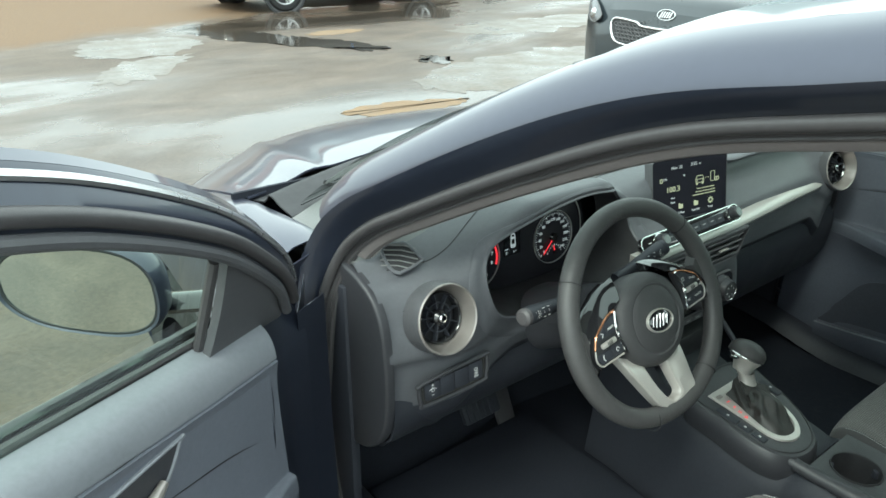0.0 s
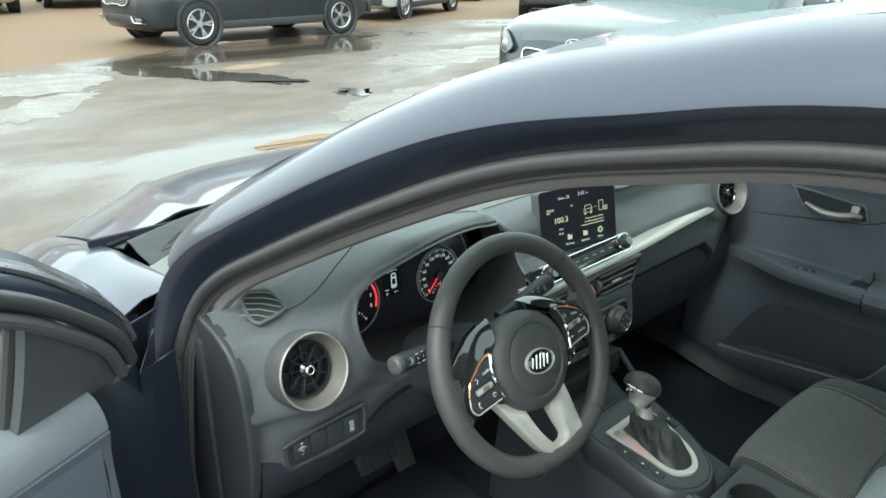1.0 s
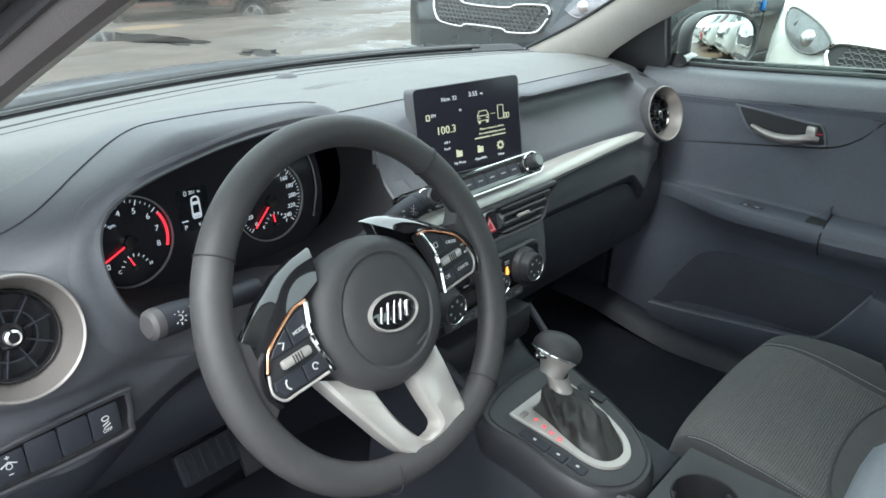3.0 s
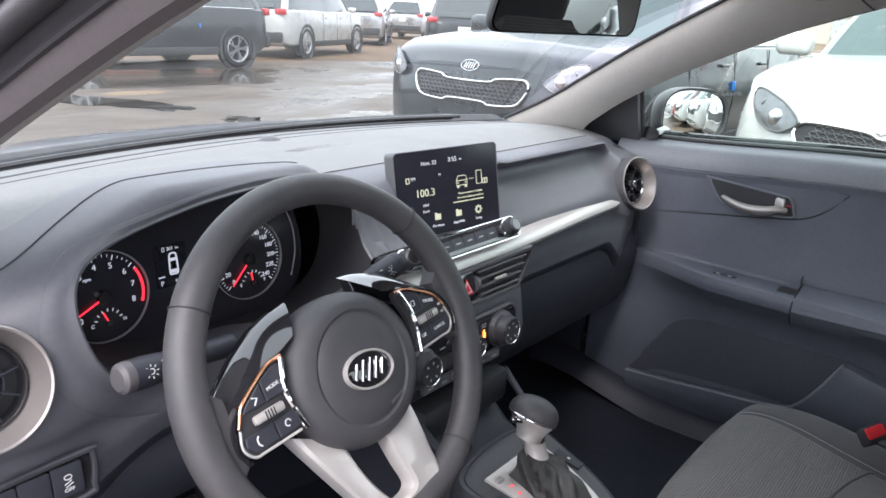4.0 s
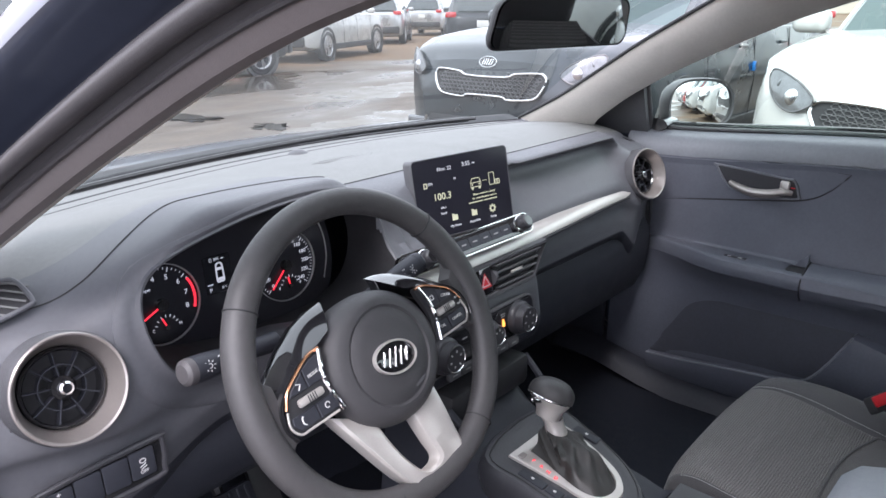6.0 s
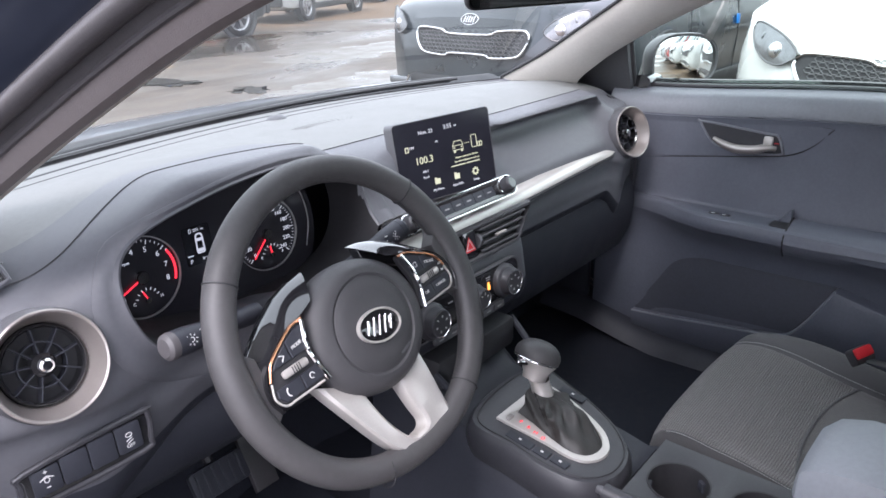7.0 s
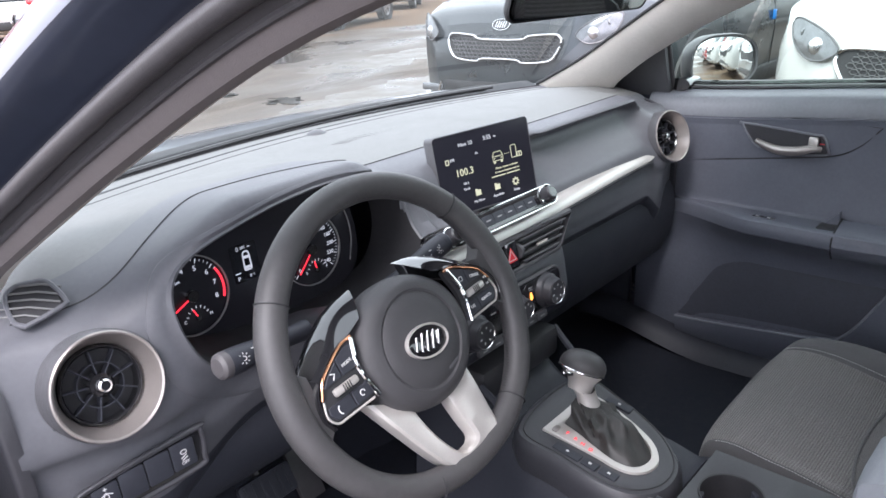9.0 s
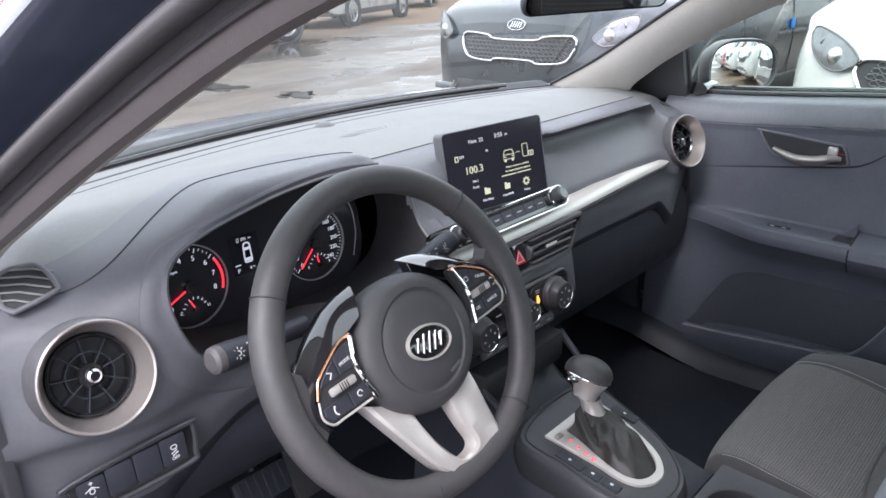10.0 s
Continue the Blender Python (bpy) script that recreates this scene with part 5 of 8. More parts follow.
def build_centre_vents():
    v = thing("centre_vents", "slatted centre air vents with a red hazard switch between", "air vent", at=(0.02, 0.19, 0.69))
    m = axes((0.007, 0.1885, 0.7275), (1, 0, 0), (0, 0.20, 0.98))
    shell = [(-0.165, 0.026), (-0.140, -0.022), (-0.125, -0.028), (0.125, -0.028), (0.140, -0.022), (0.180, 0.026)]
    part("surround", hoop([(x * 1.05, y * 1.16) for x, y in shell], 0.009, 0.013, at2(m, 0, 0, -0.004)), M_plastic, v)
    part("throat", slab(shell, 0.001, at2(m, 0, 0, -0.004)), M_black, v)
    for sx in (-1, 1):
        for k in range(4):
            y = -0.019 + 0.0125 * k
            x0 = 0.030
            x1 = 0.128 + 0.045 * (y + 0.028) / 0.054
            part("slat", box((x1 - x0, 0.0036, 0.012), (sx * (x0 + x1) / 2, y, 0.004), m=m @ Matrix.Rotation(0.0, 4, "X"), bevel=0.0008, seg=1), M_plastic, v)
        part("vent_tab", box((0.030, 0.005, 0.006), (sx * 0.085, -0.002, 0.010), m=m, bevel=0.0015), M_silver, v, "small silver tab")
        part("thumb_wheel", revolve([(0.0, -0.0035), (0.013, -0.0035), (0.0135, 0.0), (0.013, 0.0035), (0.0, 0.0035)], at2(m, sx * 0.026, 0.0, 0.0) @ Matrix.Rotation(math.pi / 2, 4, "Y"), seg=24), M_plastic, v)
    part("hazard_switch", slab(rounded(0.034, 0.046, 0.003), 0.010, at2(m, 0, 0, -0.002), bevel=0.001), M_gloss, v, "red and black hazard light switch")
    tri = [(-0.011, -0.0085), (0.011, -0.0085), (0.0, 0.011)]
    part("hazard_triangle", hoop(tri, 0.003, 0.0006, at2(m, -0.001, 0.0, 0.008)), M_mark, v)
    part("hazard_lens", slab([(x * 1.35, y * 1.35 + 0.0) for x, y in tri], 0.0004, at2(m, -0.001, 0, 0.0078)), M_red, v)
    return v


def build_climate():
    c = thing("climate_panel", "heater control panel with three round dials and a row of buttons", "climate controls", at=(0.02, 0.175, 0.58))
    m = axes((-0.019, 0.1690, 0.6430), (1, 0, 0), (0, 0.10, 0.995))
    part("panel", slab(rounded(0.296, 0.062, 0.018, 6), 0.008, at2(m, 0, 0.0, -0.004), bevel=0.002), M_gloss, c)
    part("panel_border", hoop(rounded(0.304, 0.070, 0.022, 6), 0.005, 0.007, at2(m, 0, 0, -0.003)), M_plastic, c)
    for x in (-0.100, 0.012, 0.100):
        big = abs(x) > 0.05
        mk = at2(m, x, 0.0, 0.003)
        s = 1.0 if big else 0.75
        k = part("dial_knob", revolve([(0.0310 * s, 0.0), (0.0305 * s, 0.008), (0.0280 * s, 0.012), (0.0262 * s, 0.013), (0.0255 * s, 0.017), (0.0232 * s, 0.026), (0.0218 * s, 0.027), (0.0, 0.0265)], mk, seg=48), M_console, c, "round rotary dial")
        part("dial_ring", revolve([(0.0214 * s, 0.0268), (0.0218 * s, 0.0278), (0.0208 * s, 0.0280), (0.0202 * s, 0.0268)], mk, seg=40), M_chrome, k)
        b = None
        for j in range(6 if big else 3):
            a = radians(20 + 58 * j)
            b = box((0.0040, 0.0026, 0.0004), (0.0125 * s, 0, 0.0269), m=mk @ Matrix.Rotation(a, 4, "Z"), bm=b)
        part("dial_symbols", b, M_mark, k, "white printed symbols")
    b = box((0.012, 0.0022, 0.0004), (0.057, 0.019, 0.0044), m=m)
    b = box((0.010, 0.0018, 0.0004), (0.057, 0.015, 0.0044), m=m, bm=b)
    b = box((0.012, 0.0022, 0.0004), (-0.047, 0.012, 0.0044), m=m, bm=b)
    part("panel_text", b, M_markdim, c)
    b = slab([(-0.0035, -0.007), (0.0035, -0.007), (0.004, 0.001), (0.0015, 0.003), (0.002, 0.007), (-0.002, 0.007), (-0.003, 0.002)], 0.0005, at2(m, 0.057, 0.003, 0.0044))
    part("warning_lamp", b, M_litor, c, "orange lit warning lamp")
    for k in range(6):
        x = -0.080 + 0.032 * k
        bt = part("push_button", slab(rounded(0.030, 0.013, 0.002, at=(x, -0.041)), 0.007, m, bevel=0.001), M_plastic, c)
        part("button_text", box((0.012, 0.0026, 0.0004), (x, -0.041, 0.0073), m=m), M_markdim, bt)
    return c


# ---------------------------------------------------------------- console
def console_z(y):
    return float(np.interp(y, [-0.60, -0.35, -0.16, -0.10, 0.06, 0.14, 0.22], [0.455, 0.455, 0.462, 0.472, 0.498, 0.512, 0.56]))


def build_console():
    c = thing("centre_console", "dark grey centre console with cup holders between the seats", "console", at=(-0.015, -0.1, 0.24))
    rows = []
    for y in np.linspace(0.30, -0.62, 60):
        zt = console_z(y) - float(np.interp(y, [-0.175, -0.135], [0.010, 0.036]))
        hw = float(np.interp(y, [-0.6, -0.16, -0.10, 0.05, 0.2], [0.085, 0.090, 0.098, 0.102, 0.106]))
        cx = float(np.interp(y, [-0.6, -0.2, 0.05, 0.2], [0.010, -0.012, -0.022, 0.0]))
        dip = 0.10 if -0.388 < y < -0.166 else 0.0
        rows.append([(cx + x, y, z) for x, z in ((-hw - 0.05, 0.22), (-hw - 0.035, 0.34), (-hw - 0.018, zt - 0.05), (-hw - 0.006, zt - 0.012), (-hw + 0.006, zt - 0.001), (-hw + 0.016, zt), (-0.055, zt - dip), (0.055, zt - dip), (hw - 0.016, zt), (hw - 0.006, zt - 0.001), (hw + 0.006, zt - 0.012), (hw + 0.018, zt - 0.05), (hw + 0.035, 0.34), (hw + 0.05, 0.22))])
    c_thing = c
    part("console_body", sheet(rows), M_lower, c)
    # raised surround of the gear selector
    out = [(-0.130, 0.075), (-0.136, 0.0), (-0.136, -0.07), (-0.122, -0.118), (-0.086, -0.146), (-0.044, -0.150), (-0.008, -0.136), (0.026, -0.098), (0.048, -0.05), (0.062, 0.0), (0.070, 0.075), (-0.02, 0.095)]
    fine = smooth(out, 5, closed=True)
    cxy = np.array((-0.025, -0.03))
    rows = []
    for f, dz in ((1.02, -0.052), (1.05, -0.036), (1.055, -0.018), (1.035, -0.004), (0.985, 0.004), (0.90, 0.006), (0.80, 0.005), (0.50, 0.004), (0.05, 0.004)):
        rows.append([(*(cxy + f * (q - cxy)), console_z((cxy + f * (q - cxy))[1]) + dz) for q in fine])
    part("selector_surround", sheet(rows, wrap=True), M_console, c, "raised dark surround of the gear selector")
    seam = [(*(cxy + 0.93 * (q - cxy)), console_z((cxy + 0.93 * (q - cxy))[1]) + 0.0058) for q in fine]
    part("surround_seam", tube(seam, 0.0013, seg=6, closed=True), M_black, c)
    # buttons along the surround
    def deck(x, y, h=0.006):
        z = console_z(y) + h
        return axes((x, y, z), (0.0, -1, -(console_z(y) - console_z(y - 0.05)) / 0.05), (1, 0, 0))
    for x, y, L in ((-0.1155, -0.008, 0.046), (-0.1135, -0.046, 0.026), (-0.1110, -0.076, 0.028), (0.041, -0.008, 0.046)):
        mm = deck(x, y, 0.004)
        bt = part("console_button", slab(rounded(L, 0.017, 0.002), 0.004, mm, bevel=0.001), M_lower, c)
        part("console_button_mark", box((0.0045, 0.0035, 0.0004), (0, 0, 0.0042), m=mm), M_mark, bt)
    # cup holders: a deck with two round openings over deep wells
    cups = ((-0.014, -0.2205, 0.0425), (0.002, -0.3355, 0.0425))
    for x, y, r in cups:
        zt = console_z(y) - 0.0055
        half = 0.0575
        edge = []
        for a in np.linspace(0, 2 * math.pi, 64, endpoint=False):
            ca, sa = math.cos(a), math.sin(a)
            q = min(1 / max(1e-6, abs(ca)), 1 / max(1e-6, abs(sa)))
            ey = y + half * q * sa
            wide = float(np.interp(ey, [-0.6, -0.16, -0.10], [0.085, 0.090, 0.098])) - 0.006
            edge.append((float(np.interp(ey, [-0.6, -0.2, 0.05], [0.010, -0.012, -0.022])) + wide * q * ca, ey))
        ring = [(math.cos(a), math.sin(a)) for a in np.linspace(0, 2 * math.pi, 64, endpoint=False)]
        rows = [[(ex, ey, console_z(ey) - 0.012) for ex, ey in edge], [(ex, ey, console_z(ey) - 0.0055) for ex, ey in edge], [(x + (r + 0.003) * c, y + (r + 0.003) * sn, zt) for c, sn in ring], [(x + (r + 0.001) * c, y + (r + 0.001) * sn, zt - 0.001) for c, sn in ring]]
        deck_top = part("cup_deck", sheet(rows, wrap=True), M_console, c_thing, "dark plastic deck round a cup holder")
        mc = axes((x, y, zt), (1, 0, 0), (0, 1, 0))
        part("cup_rim", revolve([(r + 0.0035, 0.0), (r + 0.003, 0.0022), (r + 0.0008, 0.0016), (r, -0.002)], mc, seg=56), M_black, deck_top, "thin black rim")
        part("cup_well", revolve([(r + 0.0005, -0.001), (r - 0.001, -0.02), (r - 0.004, -0.092), (r - 0.008, -0.096), (0.0, -0.097)], mc, seg=56), M_black, deck_top, "deep dark cup well")
        for ang in (-0.6, 1.9):
            part("cup_grip", box((0.008, 0.013, 0.018), (r * 0.95, 0, -0.016), m=mc @ Matrix.Rotation(ang, 4, "Z"), bevel=0.003), M_lower, deck_top)
    # padded rail beside the cup holders
    rail = [(-0.112 + 0.035 * s, -0.150 - 0.42 * s, console_z(-0.15 - 0.42 * s) + 0.004) for s in np.linspace(0, 1, 14)]
    part("brake_lever", tube(rail, [0.0125] * 3 + [0.0165] * 11, seg=16), M_console, c, "dark handbrake grip")
    part("lever_button", revolve([(0.0, 0.012), (0.005, 0.011), (0.0065, 0.006), (0.0065, -0.004)], Matrix.Translation((-0.112, -0.150, console_z(-0.15) + 0.004)) @ Vector((-0.06, 0.99, 0.05)).to_track_quat("Z", "Y").to_matrix().to_4x4(), seg=16), M_plastic, c)
    # open bin under the climate panel
    part("front_bin", box((0.22, 0.16, 0.06), (0.0, 0.235, 0.535), bevel=0.012), M_black, c)
    part("bin_edge", tube([(-0.115, 0.16, 0.545), (-0.11, 0.13, 0.520), (-0.108, 0.10, 0.505)], 0.006, seg=8), M_lower, c)
    part("bin_strut", tube([(0.115, 0.17, 0.555), (0.10, 0.12, 0.525), (0.08, 0.08, 0.506)], 0.006, seg=8), M_lower, c)
    return c


M_boot = paint("boot_leather", (0.030, 0.029, 0.028), 0.42, bump=0.5, bscale=900, var=0.15)


def build_shifter():
    s = thing("gear_selector", "automatic gear selector with leather boot and silver collar", "gear selector", at=(-0.025, -0.03, 0.49))
    out = [(-0.103, 0.046), (-0.098, 0.0), (-0.094, -0.045), (-0.094, -0.075), (-0.085, -0.102), (-0.060, -0.118), (-0.031, -0.116), (-0.002, -0.090), (0.018, -0.040), (0.029, 0.010), (0.031, 0.046)]
    inn = [(-0.066, 0.030), (-0.070, 0.0), (-0.078, -0.035), (-0.083, -0.070), (-0.076, -0.094), (-0.058, -0.105), (-0.033, -0.104), (-0.010, -0.083), (0.006, -0.037), (0.015, 0.008), (0.015, 0.030)]

    def rim_loop(pts):
        """Straight across the front, rounded behind."""
        run = [tuple(q) for q in smooth(pts, 5)]
        p, q = np.array(pts[-1]), np.array(pts[0])
        return run + [tuple(p + (q - p) * k / 10) for k in range(1, 10)]
    fo, fi = rim_loop(out), rim_loop(inn)
    rows = []
    for f, dz in ((0.0, 0.003), (0.01, 0.0078), (0.05, 0.0092), (0.92, 0.0092), (0.98, 0.0080), (1.0, 0.002)):
        rows.append([(a[0] + (b[0] - a[0]) * f, a[1] + (b[1] - a[1]) * f, console_z(a[1] + (b[1] - a[1]) * f) + dz) for a, b in zip(fo, fi)])
    part("selector_plate", sheet(rows, wrap=True), M_silver, s, "satin silver selector plate")
    for k, y in enumerate((0.012, -0.004, -0.018, -0.033)):
        part("position_letter", words("PRND"[k], 0.0095, axes((-0.0835 - 0.002 * k, y, console_z(y) + 0.0096), (0.2, -1, 0), (1, 0.2, 0))), M_litred, s, "red lit gear letter")
    part("lock_cover", slab(rounded(0.016, 0.009, 0.003), 0.0015, axes((-0.088, 0.030, console_z(0.030) + 0.0092), (1, 0, 0), (0, 1, 0.15)), bevel=0.0005), M_ring, s, "small shift lock cover")
    # folded leather boot, drawn forward to the collar
    top_c = Vector((-0.021, 0.012, 0.526))
    ctr = np.mean([np.array(q) for q in fi], axis=0)
    rows = []
    for t in np.linspace(0, 1, 30):
        row = []
        for x, y in fi:
            a = math.atan2(y - ctr[1], x - ctr[0])
            e = t ** 0.9
            px = x * (1 - e) + (top_c.x + 0.0165 * math.cos(a)) * e
            py = y * (1 - e) + (top_c.y + 0.0185 * math.sin(a)) * e
            belly = math.sin(math.pi * t)
            fold = 0.0040 * belly * math.sin(5 * a + 6 * t) + 0.0030 * belly * math.sin(11 * a - 9 * t) * (a < 0.6)
            zz = (console_z(y) + 0.0045) * (1 - t ** 0.72) + (top_c.z + 0.004 * math.sin(a)) * t ** 0.72
            row.append((px + fold * math.cos(a), py + fold * math.sin(a), zz + 0.010 * belly * max(0.0, -math.sin(a)) + 0.6 * fold))
        rows.append(row)
    part("boot", sheet(rows, wrap=True), M_boot, s, "folded black leather boot")
    # neck flaring into the knob, one lofted metal piece
    ring = np.linspace(0, 2 * math.pi, 32, endpoint=False)
    rows = []
    for x, y, z, rx, ry, lean in ((-0.021, 0.010, 0.514, 0.0165, 0.0185, 0.10), (-0.021, 0.012, 0.522, 0.0175, 0.0195, 0.12), (-0.0205, 0.016, 0.531, 0.0155, 0.0175, 0.14), (-0.0205, 0.020, 0.540, 0.0165, 0.0180, 0.16), (-0.0205, 0.024, 0.548, 0.0185, 0.0195, 0.20)):
        rows.append([(x + rx * math.cos(a), y + ry * math.sin(a), z + lean * ry * math.sin(a)) for a in ring])
    part("collar", sheet(rows, wrap=True), M_silver, s, "satin silver neck below the knob")
    # egg-shaped knob reaching out over its neck, the seam sloping down to the back
    lean = axes((-0.0240, 0.0320, 0.5555), (0.6, -0.8, -0.36), (0.8, 0.6, -0.30))

    def egg(a, f, h):
        return lean @ Vector((0.0370 * f * math.cos(a) + 0.014 * max(0.0, 1 - f) * (h < 0.0206), (0.0300 + 0.003 * math.cos(a)) * f * math.sin(a), h))
    rows = [[egg(a, f, h) for a in ring] for f, h in ((0.52, -0.012), (0.56, -0.003), (0.65, 0.0055), (0.78, 0.0120), (0.90, 0.0165), (0.985, 0.0205))]
    knob = part("knob", sheet(rows, wrap=True), M_silver, s, "satin silver lower half of the knob")
    rows = [[egg(a, f, h) for a in ring] for f, h in ((0.985, 0.0208), (1.02, 0.0235), (1.03, 0.0275), (1.01, 0.0325), (0.94, 0.0385), (0.83, 0.0435), (0.66, 0.0480), (0.44, 0.0510), (0.22, 0.0525), (0.02, 0.0530))]
    part("knob_cap", sheet(rows, wrap=True), M_leather, knob, "black leather knob top")
    part("knob_ring", tube([egg(a, 1.012, 0.0210) for a in ring], 0.0015, seg=8, closed=True), M_chrome, knob, "chrome ring")
    mb = axes(lean @ Vector((-0.0235, -0.0160, 0.0135)), (0.80, -0.60, -0.15), (0.35, 0.45, 0.9))
    part("release_button", slab(rounded(0.019, 0.008, 0.0035), 0.0045, mb, bevel=0.002), M_chrome, knob, "chrome release button")
    part("button_gap", hoop(rounded(0.022, 0.011, 0.0045), 0.0012, 0.0030, mb), M_black, knob)
    return s


def build_armrest():
    a = thing("armrest", "grey padded centre armrest box", "armrest", at=(0.0, -0.47, 0.45))
    rows = []
    for y, hw, zt in ((-0.372, 0.048, 0.560), (-0.378, 0.064, 0.582), (-0.395, 0.074, 0.598), (-0.43, 0.078, 0.608), (-0.52, 0.078, 0.611), (-0.64, 0.076, 0.606), (-0.66, 0.06, 0.59)):
        rows.append([(0.010 + x * hw, y, z) for x, z in ((-1.0, 0.535), (-1.02, zt - 0.022), (-0.92, zt - 0.006), (-0.7, zt), (0, zt + 0.004), (0.7, zt), (0.92, zt - 0.006), (1.02, zt - 0.022), (1.0, 0.535), (0, 0.530))])
    part("lid", sheet(rows, wrap=True, cap=True), M_arm, a, "padded grey lid")
    part("bin", box((0.13, 0.25, 0.10), (0.010, -0.525, 0.495), bevel=0.012), M_lower, a)
    return a


# ---------------------------------------------------------------- seats
def build_seat(cx, label):
    s = thing("car_seat", label, "seat", at=(cx, -0.38, 0.22), group="front seats")
    # cushion: highest at its rounded front edge, falling towards the hips, with a raised outer bolster
    front = [(-0.118, 0.300), (-0.100, 0.330), (-0.093, 0.362), (-0.096, 0.388), (-0.110, 0.408), (-0.135, 0.420), (-0.170, 0.423), (-0.23, 0.416), (-0.30, 0.402), (-0.38, 0.388), (-0.47, 0.380), (-0.57, 0.382)]
    run = smooth(front, 6)
    outer = math.copysign(1, cx)
    us = np.linspace(-1, 1, 81)

    def spot(u, y, z):
        """A point of the cushion; u runs from the console side to the door side."""
        back = blend(-0.12, -0.30, y)
        wide = 0.262 * (0.94 + 0.06 * blend(-0.10, -0.22, y))
        side = -0.125 * (max(0.0, abs(u) - 0.84) / 0.16) ** 2.4
        bol = 0.026 * math.exp(-((u - 0.83) / 0.13) ** 2) * (0.25 + 0.75 * back) + 0.012 * math.exp(-((u + 0.86) / 0.09) ** 2) * back
        groove = -0.007 * math.exp(-((u - 0.66) / 0.022) ** 2) * blend(-0.10, -0.14, y) - 0.004 * math.exp(-((u + 0.84) / 0.018) ** 2)
        dish = -0.010 * (1 - u * u) * back
        return (cx + outer * u * wide, y - 0.020 * abs(u) ** 4 - 0.012 * max(0.0, u) ** 2, z + side + bol + groove + dish)
    rows = [[spot(u, y, z) for u in us] for y, z in run]

    def arc_y(u):
        return -0.317 - 0.055 * abs(u + 0.12) ** 2.2
    grid = [[(r, c) for c in range(80)] for r in range(len(run) - 1)]

    def field(keep, name, mat, lab):
        b = bmesh.new()
        made = {}
        for line in grid:
            for r, c in line:
                if keep((us[c] + us[c + 1]) / 2, (run[r][0] + run[r + 1][0]) / 2):
                    vs = []
                    for k in ((r, c), (r, c + 1), (r + 1, c + 1), (r + 1, c)):
                        if k not in made:
                            made[k] = b.verts.new(rows[k[0]][k[1]])
                        vs.append(made[k])
                    b.faces.new(vs)
        bmesh.ops.recalc_face_normals(b, faces=b.faces)
        return part(name, b, mat, s, lab, sharp=60)
    field(lambda u, y: -0.84 < u < 0.66 and y > arc_y(u), "cushion", M_cloth, "ribbed grey cloth cushion middle")
    field(lambda u, y: -0.84 < u < 0.66 and y <= arc_y(u), "cushion_rear", M_seatplain, "plain grey cloth behind a curved seam")
    field(lambda u, y: u >= 0.66, "cushion_bolster", M_side, "dark cloth outer bolster")
    field(lambda u, y: u <= -0.84, "cushion_bolster", M_side, "dark cloth inner side")

    def on_top(u, y, lift=0.001):
        z = float(np.interp(-y, [-q[0] for q in run[14:]], [q[1] for q in run[14:]]))
        p = spot(u, y, z)
        return (p[0], p[1], p[2] + lift)
    part("arc_seam", tube([on_top(u, arc_y(u), 0.0) for u in np.linspace(-0.84, 0.66, 40)], 0.0030, seg=8), M_side, s, "curved sewn seam")
    for u0 in (0.68, -0.875, -0.93):
        fine = [on_top(u0, y) for y in np.linspace(-0.105 if u0 > 0 else -0.12, -0.52, 90)]
        b = None
        for j in range(len(fine) - 1):
            p, q = np.array(fine[j]), np.array(fine[j + 1])
            b = tube([p, 0.4 * p + 0.6 * q], 0.0007, seg=4, bm=b)
        tagged(part("seam_stitching", b, M_stitch, s, "pale grey stitched seam"), kind="stuff")
    part("seat_base", box((0.46, 0.44, 0.15), (cx, -0.34, 0.29), bevel=0.03), M_lower, s, "dark plastic seat base")
    for sx in (-1, 1):
        part("seat_rail", box((0.035, 0.50, 0.03), (cx + sx * 0.19, -0.36, 0.238), bevel=0.006), M_lower, s)
    # backrest
    rows = []
    for z, y, k, d in ((0.42, -0.50, 0.98, 0.02), (0.50, -0.535, 1.0, 0.035), (0.62, -0.575, 1.0, 0.05), (0.78, -0.635, 0.98, 0.05), (0.92, -0.69, 0.92, 0.035), (1.0, -0.725, 0.80, 0.02), (1.03, -0.745, 0.66, 0.0)):
        rows.append([(cx + x * 0.255 * k, y + d * math.exp(-((abs(x) - 0.82) / 0.16) ** 2) - 0.10 * max(0, abs(x) - 0.85) / 0.15, z) for x in np.linspace(-1, 1, 31)])
    part("backrest", sheet([r[7:24] for r in rows], thick=0.05), M_cloth, s, "ribbed grey cloth backrest middle")
    part("back_bolster", sheet([r[:8] for r in rows], thick=0.05), M_side, s)
    part("back_bolster", sheet([r[23:] for r in rows], thick=0.05), M_side, s)
    part("back_shell", box((0.44, 0.08, 0.58), (cx, -0.70, 0.72), m=Matrix.Translation((cx, -0.70, 0.72)) @ Matrix.Rotation(radians(-20), 4, "X") @ Matrix.Translation((-cx, 0.70, -0.72)), bevel=0.03), M_lower, s)
    hr = part("headrest", box((0.25, 0.10, 0.18), (0, 0, 0), m=Matrix.Translation((cx, -0.80, 1.12)) @ Matrix.Rotation(radians(-15), 4, "X"), bevel=0.035, seg=3), M_side, s)
    for sx in (-1, 1):
        part("headrest_post", tube([(cx + sx * 0.06, -0.765, 1.0), (cx + sx * 0.06, -0.79, 1.08)], 0.006, seg=8), M_chrome, hr)
    return s


